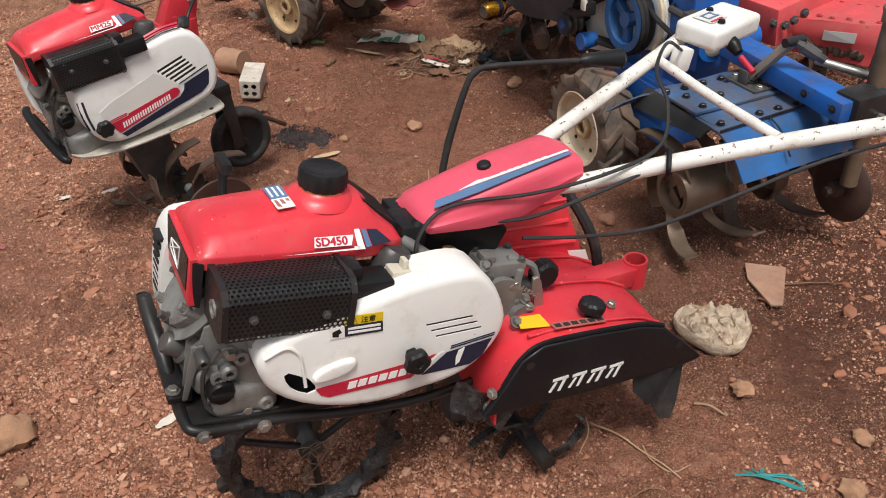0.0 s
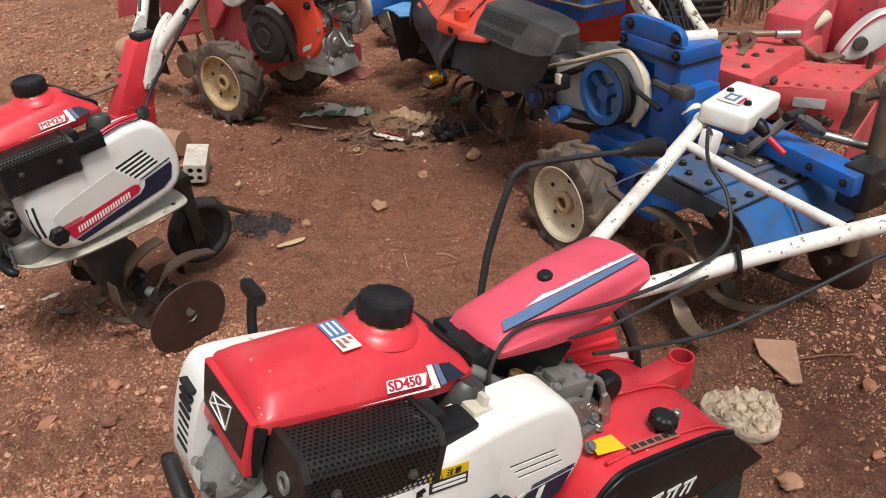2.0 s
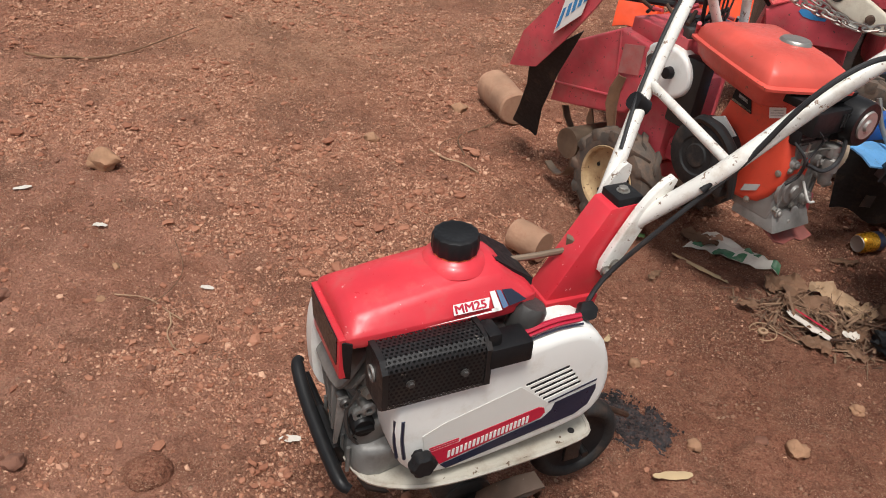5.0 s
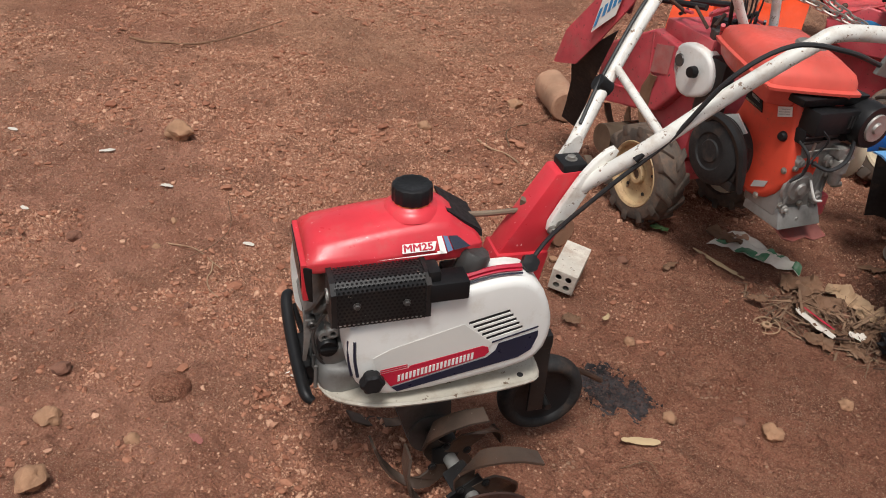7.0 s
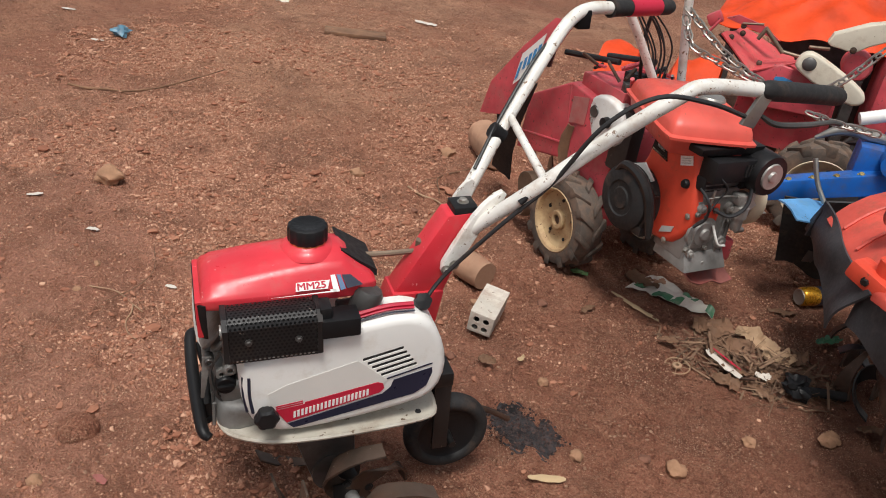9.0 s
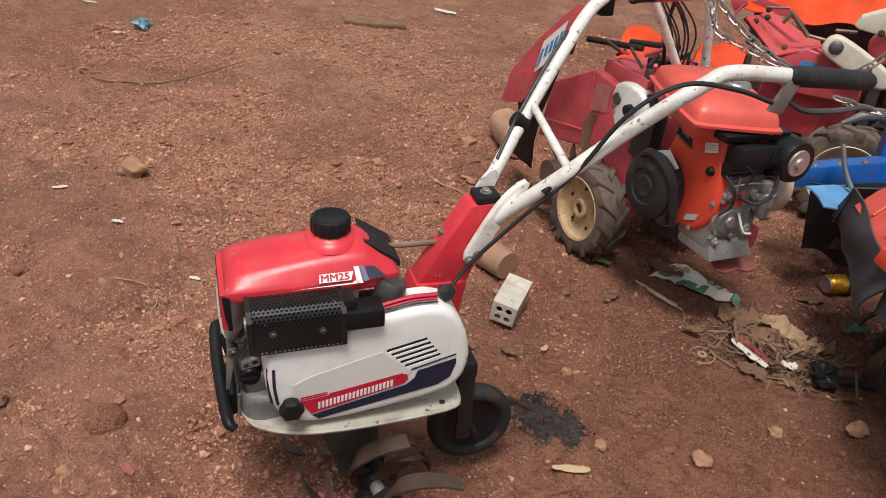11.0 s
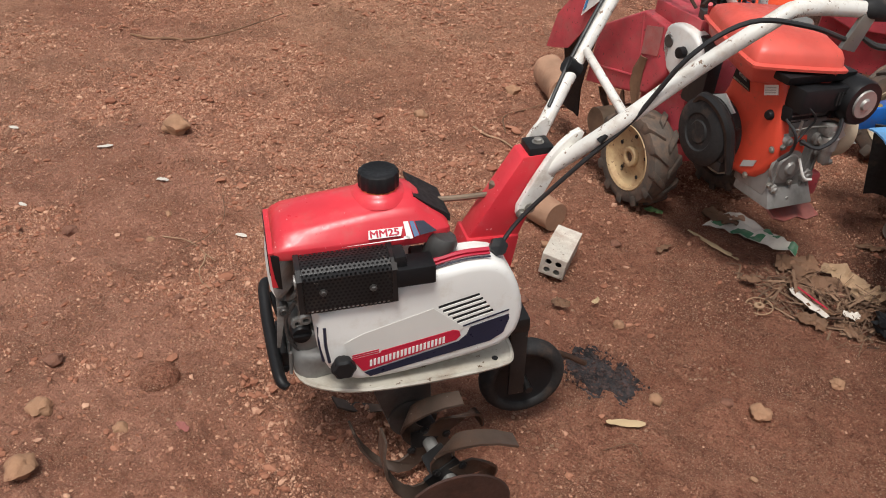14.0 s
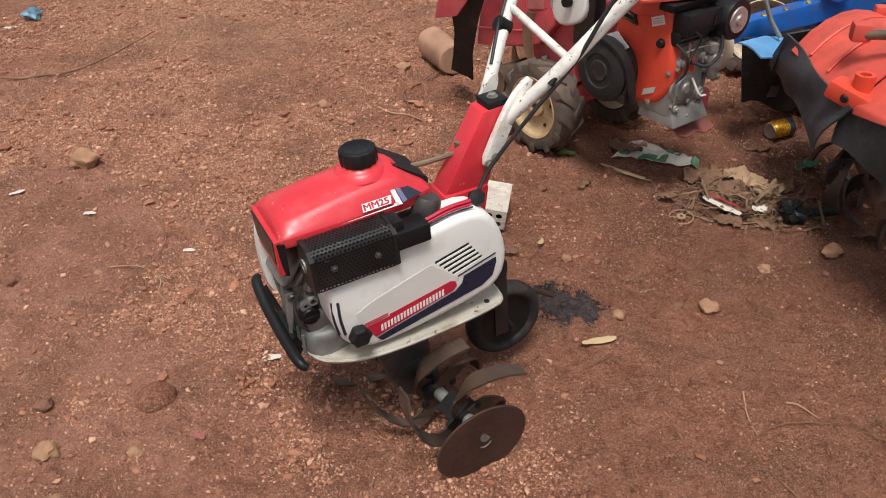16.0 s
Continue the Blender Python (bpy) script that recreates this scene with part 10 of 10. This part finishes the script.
def leaf(x, y, length, width, turn, material, label, name="dry_leaf", curl=0.25, seed=0, z=0.004, category="leaf"):
    """A thin crumpled scrap with a ragged outline."""
    rows = []
    for i in range(13):
        u = i / 12
        wd = width * 0.5 * math.sin(math.pi * min(0.97, u * 0.95 + 0.03)) ** 0.45 * (1 + 0.5 * noise.noise((u * 9, seed * 1.7, 0)))
        row = []
        for s in (-1, -0.66, -0.33, 0, 0.33, 0.66, 1):
            k = noise.noise((u * 3.1 + seed, s * 1.3, seed * 0.7)) + 0.5 * noise.noise((u * 8, s * 3, seed))
            row.append(V(length * (u - 0.5) + 0.08 * width * k, wd * s + 0.15 * width * math.sin(3 * u + seed), z + 0.002 + curl * width * (0.55 * abs(k) + 0.25 * s * math.sin(seed) * u)))
        rows.append(row)
    return solid(name, sheet(rows, 0.0010), material, label, category, "litter on the soil", m=pose(x, y, height(x, y), 0, 0, turn))


leaf(-0.327, 2.392, 0.09, 0.022, 30, WOOD, "pale split wood sliver lying on soil", "wood_sliver", 0.05, 2, category="wood chip")
leaf(-0.285, 3.29, 0.21, 0.022, -29, WOOD, "long pale dry leaf on red soil", curl=0.3, seed=4)
leaf(-0.66, 2.52, 0.05, 0.02, 20, DRY_LEAF, "brown dry leaf on red soil", seed=5)
for k, (x, y, l, wd, t, mt) in enumerate(((-0.06, 3.28, 0.10, 0.08, 40, DRY_LEAF), (0.09, 3.28, 0.14, 0.075, -18, CARD), (0.02, 3.22, 0.14, 0.08, 20, DRY_LEAF), (0.16, 3.23, 0.11, 0.06, 35, CARD), (0.20, 3.27, 0.10, 0.07, 50, DRY_LEAF), (0.05, 3.11, 0.11, 0.07, 10, DRY_LEAF), (0.15, 3.14, 0.12, 0.05, 70, DRY_LEAF), (-0.02, 3.16, 0.10, 0.06, 140, DRY_LEAF), (0.24, 3.16, 0.09, 0.05, 100, DRY_LEAF), (0.12, 3.05, 0.09, 0.05, -30, DRY_LEAF), (-0.03, 3.29, 0.12, 0.07, 80, DRY_LEAF), (0.30, 3.42, 0.10, 0.05, 35, GREEN_PRINT), (-0.42, 3.18, 0.07, 0.025, 60, DRY_LEAF), (-0.50, 3.36, 0.06, 0.025, 10, GREEN), (-0.60, 2.72, 0.05, 0.03, 30, DRY_LEAF), (-0.52, 2.78, 0.03, 0.015, 80, WOOD), (0.16, 3.55, 0.10, 0.03, 20, DRY_LEAF), (-0.30, 3.45, 0.12, 0.05, 160, DRY_LEAF), (0.42, 3.02, 0.10, 0.04, 15, DRY_LEAF), (-0.16, 3.10, 0.06, 0.03, 15, DRY_LEAF), (0.02, 3.02, 0.08, 0.05, 5, DRY_LEAF))):
    leaf(x, y, l, wd, t, mt, "crumpled brown leaf in a litter heap" if mt is DRY_LEAF else "crumpled pale leaf in a litter heap", curl=0.85, seed=k, z=0.006 + 0.005 * (k % 4))
leaf(0.005, 3.095, 0.14, 0.032, -38, PAPER, "torn white paper strip in a litter heap", "paper_scrap", 0.4, 9, 0.03, "paper")
leaf(0.01, 3.10, 0.11, 0.007, -38, PRINT_RED, "torn red printed paper strip in litter", "paper_scrap", 0.4, 9, 0.045, "paper")
leaf(0.12, 3.10, 0.05, 0.03, 20, PAPER, "crumpled white paper bit in litter", "paper_scrap", 0.6, 3, 0.03, "paper")
for k, (x, y, l, t) in enumerate(((-1.526, 2.56, 0.035, 10), (-1.112, 2.18, 0.045, 35), (-0.496, 1.235, 0.05, 60), (-2.17, 2.36, 0.03, 0), (-0.98, 2.22, 0.05, 30), (-3.9, 4.6, 0.08, 10), (-1.95, 1.75, 0.02, 30), (-2.62, 2.71, 0.04, 20), (-3.265, 5.84, 0.14, 10), (-2.278, 6.10, 0.16, 5), (-3.397, 4.286, 0.07, 20), (-2.249, 2.765, 0.05, 40), (-1.942, 2.695, 0.045, 10))):
    leaf(x, y, l, l * 0.45, t, PAPER, "white paper scrap lying on red soil", "paper_scrap", 0.25, k, category="paper")
leaf(-1.16, 1.885, 0.035, 0.018, 0, WORN_PRINT, "dull dark red plastic scrap on soil", "plastic_scrap", 0.4, 1, category="plastic scrap")


def packet():
    """Thin crumpled foil, wide at one end and twisted narrow at the other."""
    def at(u, s, lift=0.0):
        wd = 0.135 * (1 - 0.72 * u ** 0.8)
        x = -0.295 + 0.245 * u + 0.10 * (s - 0.5) * (1 - u)
        y = 3.475 - 0.075 * u + (s - 0.5) * wd
        z = height(x, y) + 0.006 + 0.016 * abs(noise.noise((u * 6, s * 3, 1))) + 0.014 * math.sin(math.pi * s) * (0.4 + u)
        return V(x, y, z + lift)

    def piece(u0, u1, s0, s1, lift=0.0):
        return sheet([[at(u, s, lift) for s in np.linspace(s0, s1, 7)] for u in np.linspace(u0, u1, 14)], 0.0012)
    e = thing("food_packet", Matrix.Identity(4), Matrix.Identity(4), "crumpled green and white foil packet on soil", "packet")
    part("foil", piece(0, 1, 0, 1), FOIL, e, "pale printed foil")
    for u0, u1, s0, s1 in ((0.30, 0.62, 0.0, 0.30), (0.55, 0.74, 0.45, 0.75), (0.90, 1.0, 0.0, 1.0), (0.05, 0.16, 0.1, 0.3)):
        part("printed_band", piece(u0, u1, s0, s1, 0.0022), GREEN_PRINT, e, "green print")
    part("printed_patch", piece(0.08, 0.22, 0.45, 0.8, 0.0022), CLAY, e)


packet()
c = thing("drink_can", pose(0.246, 3.684, 0.034, 0, 90, 38), pose(0.246, 3.684, 0.034, 0, 90, 38), "gold aluminium drink can lying on soil", "can")
part("shell", lathe([(0.001, -0.052), (0.024, -0.054), (0.027, -0.052), (0.033, -0.044), (0.033, 0.040), (0.027, 0.050), (0.026, 0.054), (0.024, 0.054), (0.023, 0.048), (0.001, 0.048)], 32), surf("gold can print", (0.55, 0.27, 0.02), 0.28, metal=0.7, dirt=0.15), c)
part("can_end", lathe([(0.001, -0.0545), (0.023, -0.0545), (0.026, -0.0560), (0.028, -0.0535), (0.001, -0.0530)], 28), STEEL, c)
part("can_band", lathe([(0.0333, 0.012), (0.0335, 0.014), (0.0335, 0.036), (0.0333, 0.038)], 32, closed=False), PRINT_NAVY, c)
wz = height(-0.117, 3.022) + 0.010
toy = thing("toy_wheel", pose(-0.117, 3.022, wz, 6, -5, 0), pose(-0.117, 3.022, wz, 6, -5, 0), "small pale plastic spoked wheel lying on soil", "wheel")
part("rim", tube([(0.036 * math.cos(a), 0.036 * math.sin(a), 0) for a in np.linspace(0, 2 * math.pi, 29)], 0.0020, 6, 1), STRAW, toy)
part("hub", lathe([(0.006, -0.003), (0.013, -0.003), (0.014, 0.003), (0.012, 0.005), (0.006, 0.005)], 20, closed=True), STRAW, toy)
for k in range(8):
    part("spoke", tube([(0.013 * math.cos(0.785 * k), 0.013 * math.sin(0.785 * k), 0.001), (0.035 * math.cos(0.785 * k), 0.035 * math.sin(0.785 * k), 0)], 0.0011, 5, smooth=False), STRAW, toy)
solid("black_tube", tube([(0.235, 3.10, 0.02), (0.28, 3.12, 0.018), (0.345, 3.14, 0.018)], 0.014, 12), RUBBER, "short black rubber tube lying in litter", "tube")
solid("plastic_bag", moved(lump(0.035, 0.7, 0.6, 12, 3), pose(0.205, 3.085, 0.01)), BLACK, "crumpled black plastic scrap in litter", "plastic bag")
solid("plastic_bag", moved(lump(0.042, 0.6, 0.5, 15, 3), pose(-3.35, 4.41, 0.0)), surf("faded blue plastic", (0.10, 0.24, 0.33), 0.4, dirt=0.3), "crumpled faded blue plastic bag on soil", "plastic bag")
solid("plank", moved(box(0, 0, 0.016, 0.38, 0.14, 0.022, 0.004), pose(-2.48, 5.47, 0.0, 0, 0, 27)), DRY_LEAF, "grey weathered plank lying on soil", "plank")
solid("stick", tube([(-2.955, 3.63, 0.012), (-2.87, 3.655, 0.006), (-2.80, 3.70, 0.008), (-2.73, 3.725, 0.010), (-2.69, 3.80, 0.006), (-2.645, 3.91, 0.010), (-2.61, 4.10, 0.016), (-2.588, 4.285, 0.02)], [0.0060, 0.0055, 0.0050, 0.0045, 0.0035, 0.002], 7), DRY_LEAF, "thin dry stick lying on soil", "stick")
for k, pts in enumerate((((-1.09, 4.12, 0.01), (-1.13, 3.95, 0.015), (-1.20, 3.80, 0.012), (-1.14, 3.66, 0.01)), ((-1.20, 3.80, 0.012), (-1.24, 3.70, 0.014), (-1.22, 3.62, 0.01)), ((-0.02, 2.05, 0.01), (0.05, 2.16, 0.014), (0.20, 2.20, 0.012), (0.45, 2.12, 0.01)), ((0.02, 2.06, 0.01), (0.10, 1.96, 0.012), (0.14, 1.86, 0.01)), ((0.28, 2.24, 0.012), (0.45, 2.12, 0.016), (0.62, 2.02, 0.012)), ((-1.72, 2.72, 0.01), (-1.62, 2.60, 0.014), (-1.60, 2.50, 0.01), (-1.62, 2.40, 0.01)), ((0.52, 1.90, 0.01), (0.545, 1.86, 0.10), (0.55, 1.83, 0.19), (0.53, 1.82, 0.26)), ((-0.35, 2.28, 0.01), (-0.30, 2.33, 0.012), (-0.27, 2.31, 0.01)), ((0.35, 0.98, 0.01), (0.45, 1.05, 0.014), (0.52, 1.03, 0.01)), ((-0.12, 0.93, 0.01), (-0.09, 0.99, 0.03), (-0.14, 1.04, 0.02)))):
    solid("dry_root", tube(pts, 0.0012 if k else 0.003, 5), DRY_LEAF, "thin pale dry root lying on soil", "root", "litter on the soil")
rr = random.Random(21)
for k in range(5):
    pts = [(0.60 + 0.02 * k + 0.015 * rr.random(), 1.085 + 0.008 * k, 0.008), (0.66 + 0.01 * rr.random(), 1.06 + 0.02 * rr.random(), 0.016), (0.71, 1.05 + 0.015 * k * rr.random(), 0.012), (0.74 + 0.03 * rr.random(), 1.03 + 0.03 * rr.random(), 0.006)]
    solid("twine", tube(pts, 0.0022, 5), TWINE, "frayed teal twine lying on soil", "twine", "litter on the soil")


def shreds():
    """Crushed leaf and straw between the larger scraps, and black grit on the ash."""
    rg = np.random.RandomState(9)
    vs, fs = [], []
    for k in range(900):
        a, r = rg.rand() * 6.28, rg.rand() ** 0.7
        x, y = 0.10 + 0.26 * r * math.cos(a) + 0.03 * rg.randn(), 3.16 + 0.15 * r * math.sin(a) + 0.02 * rg.randn()
        l, wd, t = 0.008 + 0.048 * rg.rand() ** 2, 0.0008 + 0.0035 * rg.rand() ** 4, rg.rand() * 6.28
        z = height(x, y) + 0.003 + 0.036 * rg.rand() * (1 - r)
        c, s = math.cos(t), math.sin(t)
        tilt = 0.5 * rg.randn() * l
        b = len(vs)
        vs += [(x - c * l - s * wd, y - s * l + c * wd, z), (x - c * l + s * wd, y - s * l - c * wd, z), (x + c * l + s * wd, y + s * l - c * wd, max(z + tilt, height(x, y) + 0.002)), (x + c * l - s * wd, y + s * l + c * wd, max(z + tilt, height(x, y) + 0.002) + wd * 0.4)]
        fs.append((b, b + 1, b + 2, b + 3))
    me = bpy.data.meshes.new("litter")
    me.from_pydata(vs, [], fs)
    me.materials.append(gravel_material("crushed straw", (0.05, 0.028, 0.02), (0.30, 0.19, 0.12)))
    tagged(new("litter", me), "crushed leaves and straw in a litter heap", "litter", kind="stuff")
    base = bmesh.new()
    bmesh.ops.create_icosphere(base, subdivisions=1, radius=1)
    bv, bf = np.array([v.co[:] for v in base.verts]), np.array([[v.index for v in f.verts] for f in base.faces])
    base.free()
    vs, fs = [], []
    for k in range(700):
        a, r = rg.rand() * 6.28, rg.rand() ** 0.6
        x, y = -0.432 + 0.105 * r * math.cos(a) + 0.012 * rg.randn(), 2.528 + 0.075 * r * math.sin(a) + 0.010 * rg.randn()
        p = bv * (1 + 0.3 * rg.randn(len(bv), 1)) * (0.0010 + 0.0028 * rg.rand() ** 2)
        vs.append(p + np.array([x, y, height(x, y) + 0.004]))
        fs.append(bf + len(bv) * k)
    me = bpy.data.meshes.new("cinders")
    me.from_pydata(np.concatenate(vs).tolist(), [], np.concatenate(fs).tolist())
    me.materials.append(gravel_material("cinder grit", (0.015, 0.013, 0.014), (0.10, 0.07, 0.065)))
    tagged(new("cinders", me), "black cinders and burnt crumbs on soil", "cinders", kind="stuff")


shreds()


# ---- far verge: grass and low weeds ----
# Darker copy of the grass green, with shade put into its colour.
GREEN_SHADED = surf("shaded grass blade", (0.030, 0.060, 0.018), 0.7, dirt=0.3, dirt_col=(0.10, 0.085, 0.03), var=0.3)

def blades(name, n, area, size, material, label, seed, category, clump=6):
    rg = np.random.RandomState(seed)
    vs, fs = [], []
    for k in range(n):
        x, y = rg.uniform(area[0], area[1]), rg.uniform(area[2], area[3])
        if noise.noise((x * clump * 0.1, y * clump * 0.1, seed)) < -0.12:
            continue
        h = size * (0.4 + 0.8 * rg.rand())
        a, lean = rg.rand() * 6.28, rg.rand() * 0.7
        dx, dy = math.cos(a), math.sin(a)
        b = len(vs)
        wd = size * 0.024
        vs += [(x - dy * wd, y + dx * wd, 0), (x + dy * wd, y - dx * wd, 0), (x + dx * lean * h * 0.4 + dy * wd * 0.8, y + dy * lean * h * 0.4 - dx * wd * 0.8, h * 0.6), (x + dx * lean * h * 0.4 - dy * wd * 0.8, y + dy * lean * h * 0.4 + dx * wd * 0.8, h * 0.6), (x + dx * lean * h, y + dy * lean * h, h * (1 - 0.3 * lean))]
        fs += [(b, b + 1, b + 2, b + 3), (b + 3, b + 2, b + 4)]
    me = bpy.data.meshes.new(name)
    me.from_pydata(vs, [], fs)
    me.materials.append(material)
    me.shade_smooth()
    return tagged(new(name, me), label, category, kind="stuff")


blades("grass", 12000, (-1.9, 2.6, 12.6, 19.0), 0.30, GREEN, "green grass along the far verge", 3, "grass")
blades("grass", 5000, (-1.9, 6.0, 13.2, 19.0), 0.34, GREEN_SHADED, "grass along the far verge, in a green darkened as shade", 13, "grass")
blades("weeds", 2600, (1.55, 3.6, 4.3, 7.5), 0.22, DRY_LEAF, "dry brown weeds behind the machines", 4, "weeds")
blades("weeds", 1200, (1.7, 3.8, 4.6, 8.0), 0.26, GREEN, "dull green weeds behind the machines", 6, "weeds")
